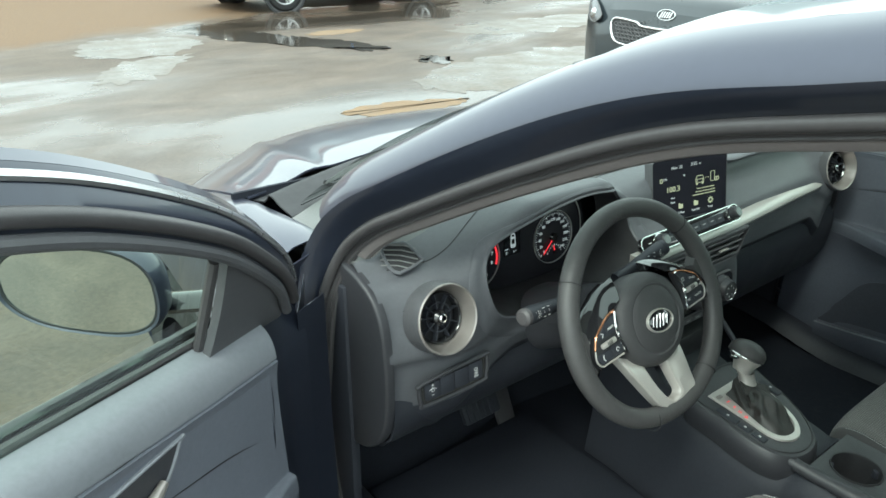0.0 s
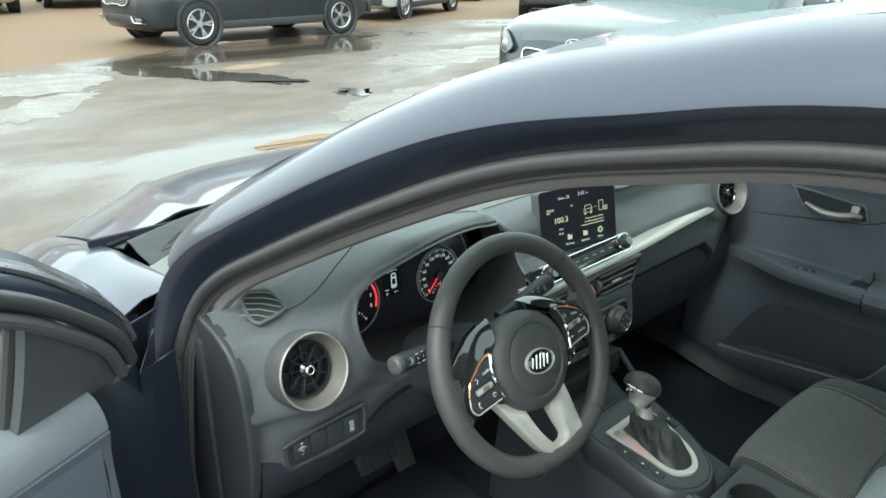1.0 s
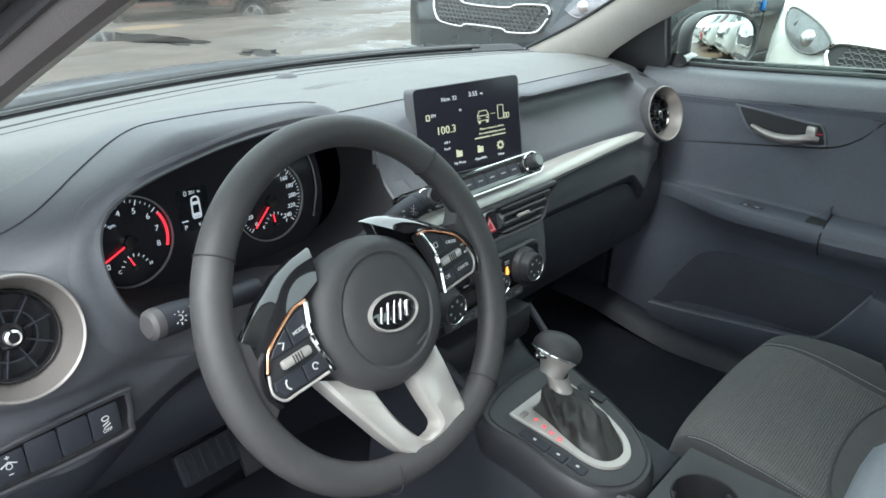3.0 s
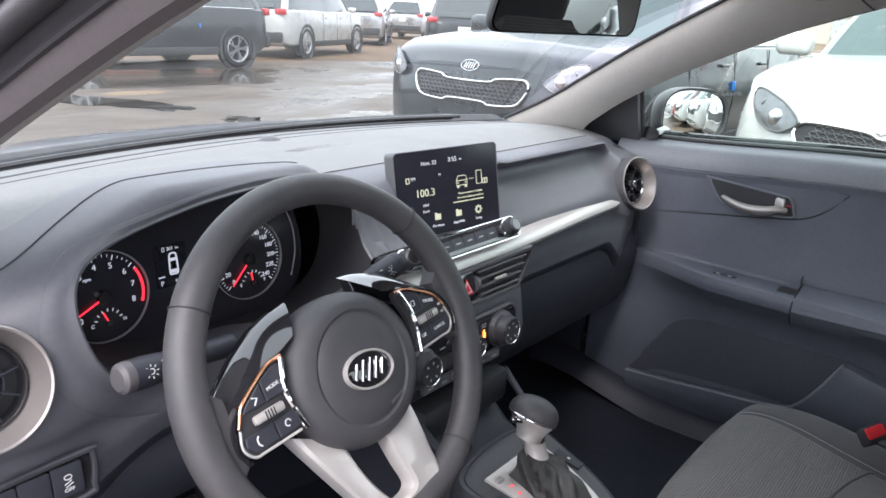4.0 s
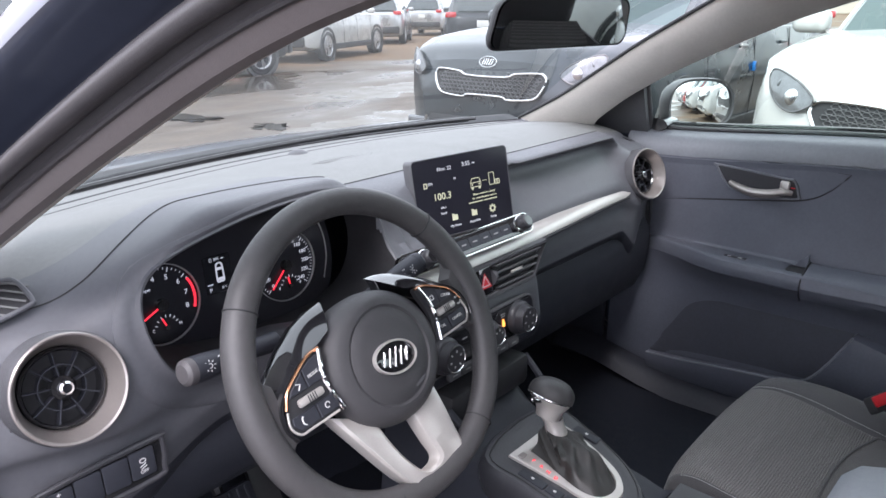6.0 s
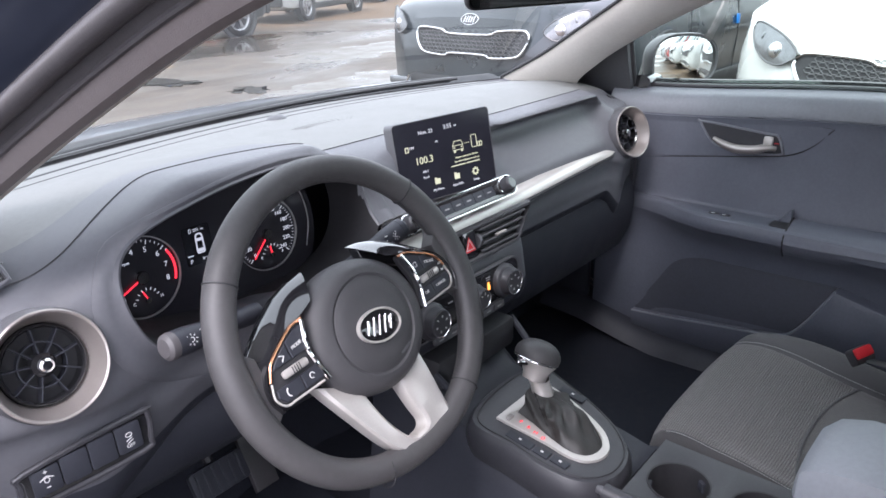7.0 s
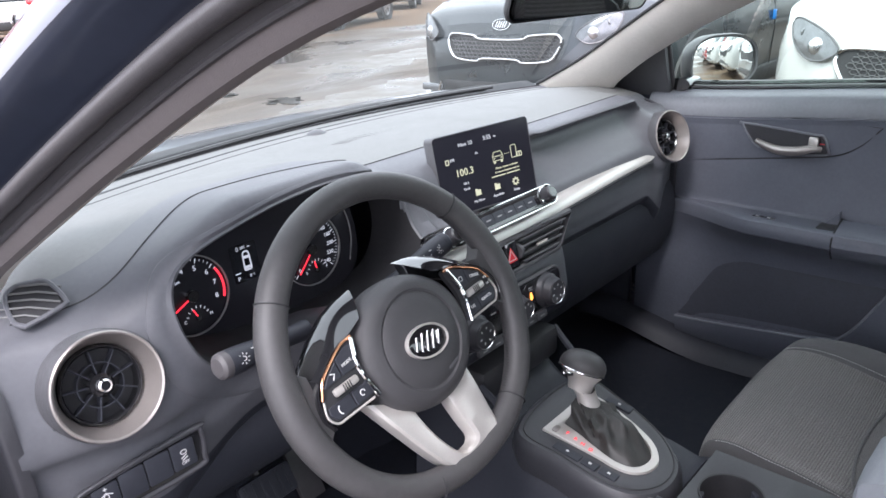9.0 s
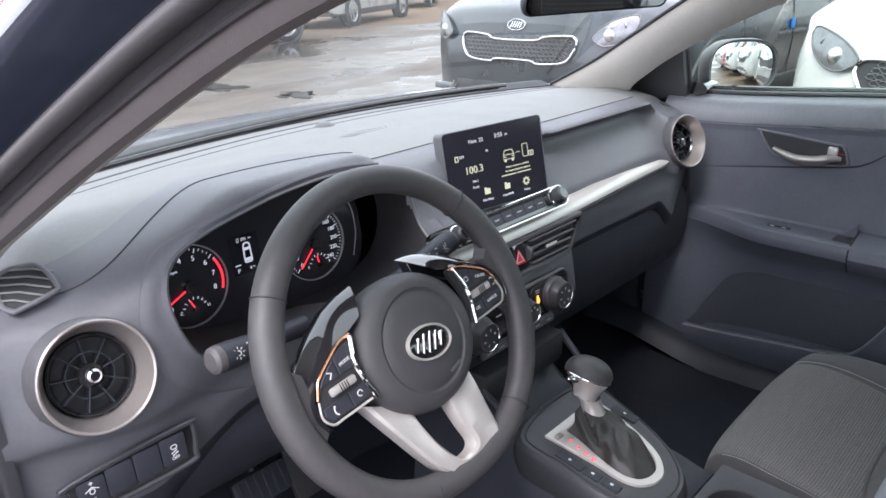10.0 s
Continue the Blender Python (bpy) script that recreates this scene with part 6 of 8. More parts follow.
def build_tag():
    t = thing("seat_belt_buckle", "bright red seat belt buckle lying on the passenger seat", "buckle", at=(0.552, -0.345, 0.42))
    m = axes((0.552, -0.345, 0.455), (0.9, -0.35, 0.0), (0.2, 0.6, 0.7))
    part("buckle_body", slab(rounded(0.055, 0.032, 0.006), 0.016, at2(m, 0, 0, -0.012), bevel=0.003), M_black, t)
    part("release_key", slab(rounded(0.050, 0.020, 0.004), 0.004, at2(m, 0, 0.004, 0.004), bevel=0.001), M_red, t, "red release key")
    part("buckle_strap", tube([(0.552, -0.345, 0.446), (0.56, -0.39, 0.443), (0.565, -0.45, 0.44)], 0.012, seg=8, flat=0.25), M_black, t)
    return t


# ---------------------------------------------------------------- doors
# pocket back is the door's plastic, darkened to carry the hollow's shade
M_pocket_shade = paint("pocket_shade_plastic", (0.050, 0.053, 0.068), 0.6, bump=0.2, bscale=900, var=0.15)
# darker copy of the door plastic, carrying the shade below the armrest
M_door_shade = paint("door_shade_plastic", (0.084, 0.090, 0.113), 0.45, bump=0.3, bscale=1200, var=0.12)


def door_parts(door, sign, move):
    """A front door in closed coordinates, carried by the matrix move."""
    def put(name, bm, mat, parent=door, label="", sharp=32):
        bm.transform(move)
        return part(name, bm, mat, parent, label, sharp)

    def prof(y):
        t = blend(0.30, -0.55, y)
        top = 0.872 + 0.030 * blend(0.30, -0.30, y)
        arm = 0.600 - 0.004 * t + 0.0 * y
        bulge = blend(0.24, 0.02, y)
        return [(0.812, top + 0.006), (0.800, top + 0.002), (0.782, top - 0.006), (0.770, top - 0.025), (0.766, top - 0.046), (0.7675, top - 0.052), (0.772, top - 0.075), (0.774, 0.760), (0.772, 0.700), (0.766 + 0.004 * (1 - bulge), 0.646),
                (0.757 + 0.011 * (1 - bulge), arm + 0.020), (0.702 + 0.055 * (1 - bulge), arm + 0.017), (0.6935 + 0.061 * (1 - bulge), arm + 0.012), (0.693 + 0.061 * (1 - bulge), arm - 0.012), (0.728 + 0.031 * (1 - bulge), arm - 0.052), (0.742 + 0.018 * (1 - bulge), 0.50), (0.748, 0.44), (0.742, 0.36), (0.745, 0.28), (0.765, 0.23)]

    ys = np.linspace(0.33 if sign > 0 else 0.236, -0.64, 56)
    fine = [[(sign * x, y, z) for x, z in smooth([np.array(p) for p in prof(y)], 3)] for y in ys]
    put("upper_lining", sheet([r[:16] for r in fine], thick=0.004), M_door_lit, label="soft grained upper door lining")
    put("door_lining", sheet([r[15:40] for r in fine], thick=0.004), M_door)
    put("lower_lining", sheet([r[39:] for r in fine], thick=0.004), M_door_shade, label="lower door lining, darkened to carry the shade there")
    if sign < 0:
        rows = [[(sign * (x + 0.042 * blend(0.815, 0.872, z)), y, z) for x, y in ((0.770, 0.215), (0.776, 0.236), (0.788, 0.250), (0.798, 0.30), (0.80, 0.345))] for z in np.linspace(0.22, 0.872, 10)]
        put("hinge_face", sheet(rows, thick=0.003), M_body_shade, label="hinge face of the door in body paint darkened for shade")
    # joint lines round the handle field
    tip = (-0.185, 0.832)
    line1 = smooth([(0.29 if sign > 0 else 0.22, 0.826), (0.15, 0.832), (0.0, 0.838), (-0.10, 0.836), tip], 8)
    line2 = smooth([tip, (-0.150, 0.792), (-0.105, 0.765), (-0.02, 0.750), (0.12, 0.730), (0.28 if sign > 0 else 0.21, 0.706)], 8)
    for ln in (line1, line2):
        put("lining_joint", tube([(sign * (0.7682 + 0.0020 * (z < 0.82)), y, z) for y, z in ln], 0.0017, seg=6), M_black)
    rows = []
    for k in range(len(line1)):
        top = line1[k]
        q = np.interp(top[0], sorted([p[0] for p in line2]), [p[1] for p in sorted(line2, key=lambda p: p[0])])
        rows.append([(sign * (0.7695 + 0.0012 * s), top[0], top[1] * (1 - s) + q * s) for s in np.linspace(0.03, 0.97, 5)])
    put("handle_field", sheet(rows, thick=0.003), M_door, label="smooth dark handle field")
    # recessed inner handle
    m = axes((sign * 0.768, 0.003, 0.7875), (0, -1, -0.02), (0, -0.02, 1))
    if sign < 0:
        m = axes((sign * 0.768, -0.040, 0.7875), (0, 1, 0.02), (0, -0.02, 1)) @ Matrix.Diagonal((-1, 1, 1, 1))
    cup = [(-0.088, 0.022), (-0.084, 0.029), (0.050, 0.021), (0.078, 0.018), (0.090, -0.006), (0.088, -0.020), (0.03, -0.026), (-0.040, -0.022), (-0.064, -0.010)]
    fine_cup = [tuple(q) for q in smooth(cup, 4, closed=True)]
    hd = put("handle_cup", slab([(x * 0.985, y * 0.985) for x, y in fine_cup], 0.0035, m), M_console, label="recessed dark handle cup")
    put("cup_rim", hoop([(x * 1.05, y * 1.10) for x, y in fine_cup], 0.0045, 0.006, m), M_door_lit, hd)
    lev = smooth([(-0.056, -0.006, 0.008), (-0.03, -0.014, 0.014), (0.0, -0.019, 0.017), (0.035, -0.016, 0.017), (0.062, -0.008, 0.014), (0.082, -0.008, 0.010)], 6)
    put("pull_handle", tube([m @ Vector(q) for q in lev], [0.0055 + 0.0050 * math.sin(math.pi * k / (len(lev) - 1)) for k in range(len(lev))], seg=12), M_ring, hd, "satin grey metal pull handle")
    put("lock_tab", box((0.020, 0.026, 0.010), (0.064, 0.004, 0.010), m=m, bevel=0.004), M_silver, hd, "silver lock tab")
    put("lock_mark", box((0.010, 0.002, 0.0006), (0.082, 0.004, 0.012), m=m), M_red, hd)
    # armrest switches and pull pocket
    for y in (0.045, 0.020):
        put("window_switch", box((0.014, 0.026, 0.006), (sign * 0.722, y - 0.02, 0.6185), bevel=0.002), M_gloss)
        put("switch_mark", box((0.003, 0.008, 0.0006), (sign * 0.716, y - 0.02, 0.6225)), M_mark)
    # black box for the pull cup's shaded hollow in the armrest, and the pad behind it
    put("grip_hollow", box((0.044, 0.040, 0.030), (sign * 0.728, -0.118, 0.6075), bevel=0.006), M_black, label="black box standing for the shaded hollow of the pull cup")
    put("grip_wall", slab([(-0.098, 0.612), (-0.136, 0.612), (-0.136, 0.652)], 0.010, Matrix(((0, 0, sign, sign * 0.742), (1, 0, 0, 0), (0, 1, 0, 0), (0, 0, 0, 1)))), M_door)
    put("arm_pad", sheet([[(sign * (0.690 + dx), y, 0.598 + dz + 0.010 * blend(-0.14, -0.50, y)) for dx, dz in ((0.062, 0.034), (0.040, 0.030), (0.012, 0.022), (-0.001, 0.010), (-0.005, -0.006), (0.002, -0.022), (0.016, -0.036))] for y in np.linspace(-0.140, -0.60, 20)], thick=0.004), M_door, label="padded armrest")
    put("arm_joint", tube([(sign * (0.690 + dx), -0.139, 0.598 + dz) for dx, dz in ((0.062, 0.035), (0.040, 0.031), (0.012, 0.023), (-0.002, 0.010), (-0.006, -0.006), (0.002, -0.024), (0.016, -0.040))], 0.002, seg=6), M_black)
    # pale tube draws the highlight along the armrest edge
    put("arm_highlight", tube([(sign * (0.6925 + 0.062 * (1 - blend(0.24, 0.02, y))), y, 0.6125) for y in np.linspace(0.15, -0.098, 16)], 0.0024, seg=8), M_door_lit, label="pale tube drawing the highlight on the armrest edge")
    # map pocket: a hollow, its shade put into the colour, behind a proud front
    top = smooth([(0.205, 0.322), (0.155, 0.405), (0.098, 0.480), (-0.022, 0.505), (-0.204, 0.526), (-0.252, 0.505)], 6)
    low = smooth([(0.205, 0.320), (0.110, 0.328), (0.013, 0.340), (-0.140, 0.358), (-0.175, 0.372), (-0.210, 0.420), (-0.252, 0.500)], 6)
    rows, front = [], []
    for y in np.linspace(0.204, -0.250, 40):
        z1 = float(np.interp(-y, [-p[0] for p in top], [p[1] for p in top]))
        z0 = float(np.interp(-y, [-p[0] for p in low], [p[1] for p in low]))
        rows.append([(sign * (0.7405 - 0.0015 * math.sin(math.pi * k / 4)), y, z0 - 0.01 + (max(z1, z0 + 0.002) - z0 + 0.01) * k / 4) for k in range(5)])
        front.append([(sign * 0.733, y, z0), (sign * 0.722, y, z0 + 0.001), (sign * 0.716, y, z0 - 0.004), (sign * 0.714, y, z0 - 0.016), (sign * 0.716, y, 0.5 * z0 + 0.13), (sign * 0.728, y, 0.265)])
    for y in np.linspace(-0.255, -0.60, 14):
        z0 = 0.500 - 0.26 * (-0.252 - y)
        front.append([(sign * 0.742, y, z0 + 0.004), (sign * 0.730, y, z0 + 0.003), (sign * 0.718, y, z0 - 0.004), (sign * 0.714, y, z0 - 0.016), (sign * 0.716, y, 0.5 * z0 + 0.13), (sign * 0.728, y, 0.265)])
    put("map_pocket", sheet(rows, thick=0.002), M_pocket_shade, label="map pocket hollow with its shade put into the colour")
    put("pocket_front", sheet(front, thick=0.004), M_door_shade, label="hard grey map pocket front")
    # pale lip: the highlight along it is put into the colour
    put("pocket_lip", tube([(sign * 0.7165, p[0], p[1] - 0.001) for p in low], 0.0028, seg=8), M_door_lit, label="rounded pocket lip, its highlight put into the pale colour")
    # outer skin, sill seal, glass, window frame
    rows = [[(sign * x, y, z) for x, z in ((0.836, 0.895 + 0.02 * blend(0.3, -0.6, y)), (0.856, 0.87), (0.876, 0.78), (0.882, 0.62), (0.872, 0.45), (0.852, 0.27))] for y in np.linspace(0.415, -0.655, 24)]
    put("outer_skin", sheet(rows, thick=0.002), M_body, label="dark blue outer door skin")
    rows = [[(sign * x, y, z) for x, z in ((0.795, 0.25), (0.80, 0.60), (0.80, 0.84))] for y in np.linspace(0.40, 0.33, 4)]
    put("door_edge", sheet(rows + [[(sign * x, 0.41, z) for x, z in ((0.86, 0.25), (0.872, 0.60), (0.845, 0.86))]], thick=0.002), M_body_shade)
    put("sill_seal", tube([(sign * 0.818, y, 0.882 + 0.030 * blend(0.30, -0.30, y)) for y in np.linspace(0.30, -0.62, 20)], 0.006, seg=8), M_rubber)
    put("sill_trim", tube([(sign * 0.834, y, 0.890 + 0.028 * blend(0.30, -0.30, y)) for y in np.linspace(0.34, -0.64, 20)], 0.007, seg=8), M_gloss)
    post = 0.286 if sign > 0 else 0.139
    fr_in = [(0.288, 0.866), (0.252, 0.922), (0.183, 0.985), (0.109, 1.040), (-0.008, 1.105), (-0.119, 1.153), (-0.28, 1.200), (-0.475, 1.228), (-0.60, 1.228)]
    if sign > 0:
        fr_in = [(0.455, 0.866), (0.395, 0.922), (0.290, 0.988), (0.180, 1.050), (0.075, 1.098), (-0.07, 1.150), (-0.28, 1.212), (-0.475, 1.236), (-0.60, 1.236)]
    fr_fine = smooth(fr_in, 6)

    def fx(z):
        return 0.818 - 0.36 * (z - 0.87)
    rows = []
    for i, q in enumerate(fr_fine):
        t = fr_fine[min(i + 1, len(fr_fine) - 1)] - fr_fine[max(0, i - 1)]
        t = t / np.linalg.norm(t)
        nrm = np.array((t[1], -t[0])) if t[0] > 0 else np.array((-t[1], t[0]))
        nrm = np.array((abs(t[1]), abs(t[0])))
        row = []
        for o, u in ((-0.030, 0.004), (-0.032, 0.024), (-0.022, 0.044), (-0.006, 0.062), (0.010, 0.070), (0.020, 0.062), (0.020, 0.030), (0.012, 0.004), (0.004, -0.002), (-0.012, -0.002)):
            row.append((sign * (fx(q[1]) + o), q[0] + nrm[0] * u, q[1] + nrm[1] * u))
        rows.append(row)
    put("window_frame", sheet(rows, wrap=True, cap=True), M_body_shade, label="window frame in body paint darkened for shade")
    put("frame_seal", tube([(r[1][0], r[1][1], r[1][2]) for r in rows], 0.009, seg=12), M_rubber, label="black rubber frame seal")
    # bright tube draws the highlight that runs along the frame seal
    put("frame_highlight", tube([((r[2][0] + r[3][0]) / 2 - sign * 0.002, (r[2][1] + r[3][1]) / 2, (r[2][2] + r[3][2]) / 2) for r in rows], 0.005, seg=8), M_alloy, label="bright tube drawing the highlight on the frame seal")
    put("frame_outer", sheet([[r[3], r[4], r[5], r[6]] for r in [[(q[0] + sign * 0.001, q[1], q[2] + 0.001) for q in rr] for rr in rows]], thick=0.001), M_body)
    put("frame_trim", tube([(r[0][0] - sign * 0.002, r[0][1], r[0][2]) for r in rows], 0.008, seg=10), M_plastic)
    gl = [[(sign * (fx(z0 * (1 - s) + z1 * s) + 0.004), y, z0 * (1 - s) + z1 * s) for s in np.linspace(0, 1, 8)] for y, z0, z1 in [(p[0], 0.872, max(0.874, p[1] + 0.01)) for p in fr_fine if p[0] < post + 0.02]]
    pane = put("window_pane", sheet(gl), M_sideglass, label="green tinted door glass")
    pane.visible_shadow = False
    # triangular sail panel carrying the mirror
    rows = []
    sail_y, sail_z = ([0.138, 0.185, 0.240, 0.272, 0.280], [1.022, 0.992, 0.940, 0.885, 0.869]) if sign < 0 else ([0.285, 0.395, 0.455, 0.47], [0.992, 0.924, 0.870, 0.868])
    for y in np.linspace(sail_y[-1], post - 0.001, 9):
        zt = float(np.interp(y, sail_y, sail_z))
        rows.append([(sign * (fx(z) - 0.014 - 0.004 * math.sin(math.pi * k / 4)), y, z) for k, z in enumerate(np.linspace(0.866, zt, 5))])
    put("sail_panel", sheet(rows, thick=0.012), M_plastic, label="triangular dark mirror cover panel")
    put("glass_post", tube([(sign * (fx(z) - 0.006), post, z) for z in (0.872, 0.92, 1.155 - 1.0 * post + 0.115 * (sign > 0))], 0.007, seg=8), M_rubber)
    # outside mirror
    mx, my, gw, gh, aim = (0.945, 0.222, 0.098, 0.063, Vector((-0.43, -0.902, 0.030))) if sign > 0 else (-1.005, 0.130, 0.112, 0.062, Vector((0.30, -0.95, -0.02)))
    mg = Matrix.Translation((mx, my, 0.925)) @ aim.to_track_quat("Z", "Y").to_matrix().to_4x4()
    ring = np.linspace(0, 2 * math.pi, 40, endpoint=False)
    egg = [(gw * math.copysign(abs(math.cos(a)) ** 0.75, math.cos(a)), gh * math.copysign(abs(math.sin(a)) ** 0.75, math.sin(a)) * (1 + 0.10 * math.cos(a) * (-sign))) for a in ring]
    rows = [[mg @ Vector((x * f, y * f, d)) for x, y in egg] for d, f in ((0.006, 1.04), (0.008, 1.08), (-0.002, 1.11), (-0.025, 1.08), (-0.048, 0.94), (-0.066, 0.70), (-0.078, 0.40), (-0.080, 0.05))]
    # passenger housing darkened to matt plastic in place of body paint, damping bright reflections
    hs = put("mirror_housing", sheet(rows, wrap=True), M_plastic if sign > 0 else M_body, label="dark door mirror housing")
    bulge = 1.1 if sign > 0 else 3.0
    rows = [[mg @ Vector((x * f, y * f, 0.006 - (x * x + y * y) * f * f / (2 * bulge))) for x, y in egg] for f in (1.0, 0.85, 0.7, 0.5, 0.3, 0.15, 0.01)]
    put("mirror_glass", sheet(rows, wrap=True), M_mirror, hs, "silvered convex mirror glass")
    put("mirror_rim", hoop([(x * 1.06, y * 1.08) for x, y in egg], 0.007, 0.008, at2(mg, 0, 0, -0.002)), M_black, hs)
    put("mirror_foot", tube([(sign * 0.80, 0.265, 0.890), (sign * 0.84, 0.260, 0.890), (abs(mx) * sign - sign * 0.05, my + 0.05, 0.888)], [0.026, 0.024, 0.022], seg=12, flat=0.6), M_gloss, hs)


def build_doors():
    d = thing("front_door", "closed passenger door with dark plastic lining and silver inner handle", "car door", at=(0.82, -0.1, 0.25))
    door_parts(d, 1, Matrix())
    d = thing("front_door", "driver door standing wide open with its window glass raised", "car door", at=(-0.853, 0.371, 0.25))
    h = Vector((-0.853, 0.371, 0.0))
    door_parts(d, -1, Matrix.Translation(h) @ Matrix.Rotation(radians(-64), 4, "Z") @ Matrix.Translation(-h))
    b = tube([(-0.80, 0.455, 0.545), (-0.86, 0.42, 0.545), (-0.93, 0.37, 0.545)], 0.012, seg=8, flat=0.5)
    part("door_check_strap", b, M_plastic, d)
    return d


# ---------------------------------------------------------------- mirror, visors, pedals
def build_cab_mirror():
    r = thing("rear_view_mirror", "black framed rear-view mirror hanging from the windscreen", "mirror", at=(-0.03, 0.06, 1.15))
    m = axes((-0.029, 0.026, 1.1485), (0.974, -0.226, 0.0), (-0.02, -0.06, 1.0))
    fine = [(x + (0.30 if x < 0 else 0.08) * y, y) for x, y in rounded(0.246, 0.063, 0.017, 6)]
    rows = [[m @ Vector((x * f, y * f, z)) for x, y in fine] for f, z in ((1.0, 0.003), (1.012, 0.0), (1.0, -0.006), (0.93, -0.018), (0.72, -0.030), (0.35, -0.036), (0.02, -0.037))]
    part("mirror_shell", sheet(rows, wrap=True), M_black, r)
    part("mirror_glass", slab([(x * 0.975, y * 0.93) for x, y in fine], 0.0040, at2(m, 0, 0, -0.0005)), M_cab_mirror, r, "dimmed mirror glass")
    part("mirror_stem", tube([(-0.045, 0.055, 1.165), (-0.050, 0.080, 1.195), (-0.055, 0.095, 1.211)], [0.010, 0.010, 0.014], seg=12), M_black, r)
    part("mirror_mount", box((0.048, 0.040, 0.018), (-0.055, 0.098, 1.212), m=Matrix.Identity(4), bevel=0.011), M_black, r, "black sensor mount")
    return r


def build_visor(cx, label):
    v = thing("sun_visor", label, "sun visor", at=(cx, -0.06, 1.25))
    m = Matrix.Translation((cx, -0.105, 1.236)) @ Matrix.Rotation(radians(-4), 4, "X")
    part("visor_board", box((0.32, 0.14, 0.014), (0, 0, 0), m=m, bevel=0.007), M_visor, v, "dark vinyl visor wrapped in film")
    part("visor_pivot", tube([(cx + math.copysign(0.17, cx), -0.07, 1.226), (cx + math.copysign(0.19, cx), -0.075, 1.236)], 0.006, seg=8), M_plastic, v)
    return v


def build_pedals():
    p = thing("brake_pedal", "ridged black rubber brake pedal", "pedal", at=(-0.36, 0.47, 0.33))
    m = axes((-0.36, 0.46, 0.345), (1, 0, 0), (0, 0.5, 0.85))
    part("pedal_pad", slab(rounded(0.105, 0.055, 0.008), 0.012, m, bevel=0.003), M_lower, p)
    for k in range(6):
        part("pedal_rib", box((0.006, 0.045, 0.004), (-0.04 + 0.016 * k, 0, 0.013), m=m, bevel=0.001), M_lower, p)
    part("pedal_arm", tube([(-0.36, 0.475, 0.35), (-0.36, 0.56, 0.48), (-0.36, 0.58, 0.66)], 0.010, seg=8), M_black, p)
    g = thing("accelerator_pedal", "slim black accelerator pedal", "pedal", at=(-0.26, 0.50, 0.24))
    m = axes((-0.26, 0.50, 0.31), (1, 0, 0), (0, 0.45, 0.9))
    part("pedal_pad", slab(rounded(0.05, 0.15, 0.01), 0.012, m, bevel=0.003), M_rubber, g)
    part("pedal_arm", tube([(-0.26, 0.52, 0.34), (-0.26, 0.60, 0.46), (-0.26, 0.62, 0.58)], 0.008, seg=8), M_black, g)


def build_mat():
    f = thing("floor_mat", "black ribbed floor mat in the driver footwell", "floor mat", at=(-0.42, 0.15, 0.23))
    rows = [[(x, y, 0.2455 + 0.012 * max(0, y - 0.35) * 6) for x in np.linspace(-0.66, -0.20, 10)] for y in np.linspace(0.46, -0.12, 14)]
    part("mat", sheet(rows, thick=-0.006), M_carpet, f)
    part("mat_edge", tube([(x, y, 0.248) for x, y in smooth([(-0.66, -0.12), (-0.20, -0.12)], 6)], 0.005, seg=6), M_rubber, f)
    return f


# ---------------------------------------------------------------- parked vehicles
M_dark_car = paint("dark_grey_car_paint", (0.014, 0.017, 0.022), 0.30, var=0.08, coat=0.4, scale=3, dirt=0.08)
M_blue_car = paint("blue_grey_car_paint", (0.022, 0.029, 0.035), 0.26, var=0.08, coat=0.7, scale=3, dirt=0.08)
M_white_car = paint("white_car_paint", (0.51, 0.51, 0.495), 0.25, var=0.03, coat=0.9, scale=3, dirt=0.06)
M_red_car = paint("red_car_paint", (0.30, 0.03, 0.03), 0.25, var=0.08, coat=0.9, scale=3)
M_silver_car = paint("silver_car_paint", (0.42, 0.43, 0.44), 0.28, metal=0.5, var=0.06, coat=0.9, scale=3)
M_clad = paint("bumper_cladding", (0.030, 0.030, 0.032), 0.6, bump=0.3, bscale=500, var=0.2)
M_carglass = paint("car_window_glass", (0.030, 0.040, 0.042), 0.04, var=0.05, coat=1.0)
M_shield = paint("car_windscreen_glass", (0.07, 0.10, 0.10), 0.14, var=0.05, spec=0.35)
M_mesh = paint("grille_mesh", (0.11, 0.11, 0.115), 0.4, var=0.2)
M_lamp = paint("lamp_glass", (0.17, 0.175, 0.185), 0.20, metal=0.45, var=0.45, scale=22, coat=0.3)
M_tail = paint("tail_lens", (0.45, 0.015, 0.02), 0.12, var=0.15, coat=1.0)
M_blue = paint("blue_film", (0.03, 0.20, 0.60), 0.4, var=0.05)
M_plate = paint("plate_white", (0.60, 0.60, 0.58), 0.5, var=0.05)


def car_half(x, L, W):
    """Half width of the body at that station, rounded at nose and tail."""
    a = abs(x) / (L / 2)
    return W / 2 * (1 - 0.16 * max(0.0, (a - 0.72) / 0.28) ** 2.2 - 0.20 * max(0.0, (a - 0.93) / 0.07) ** 2)


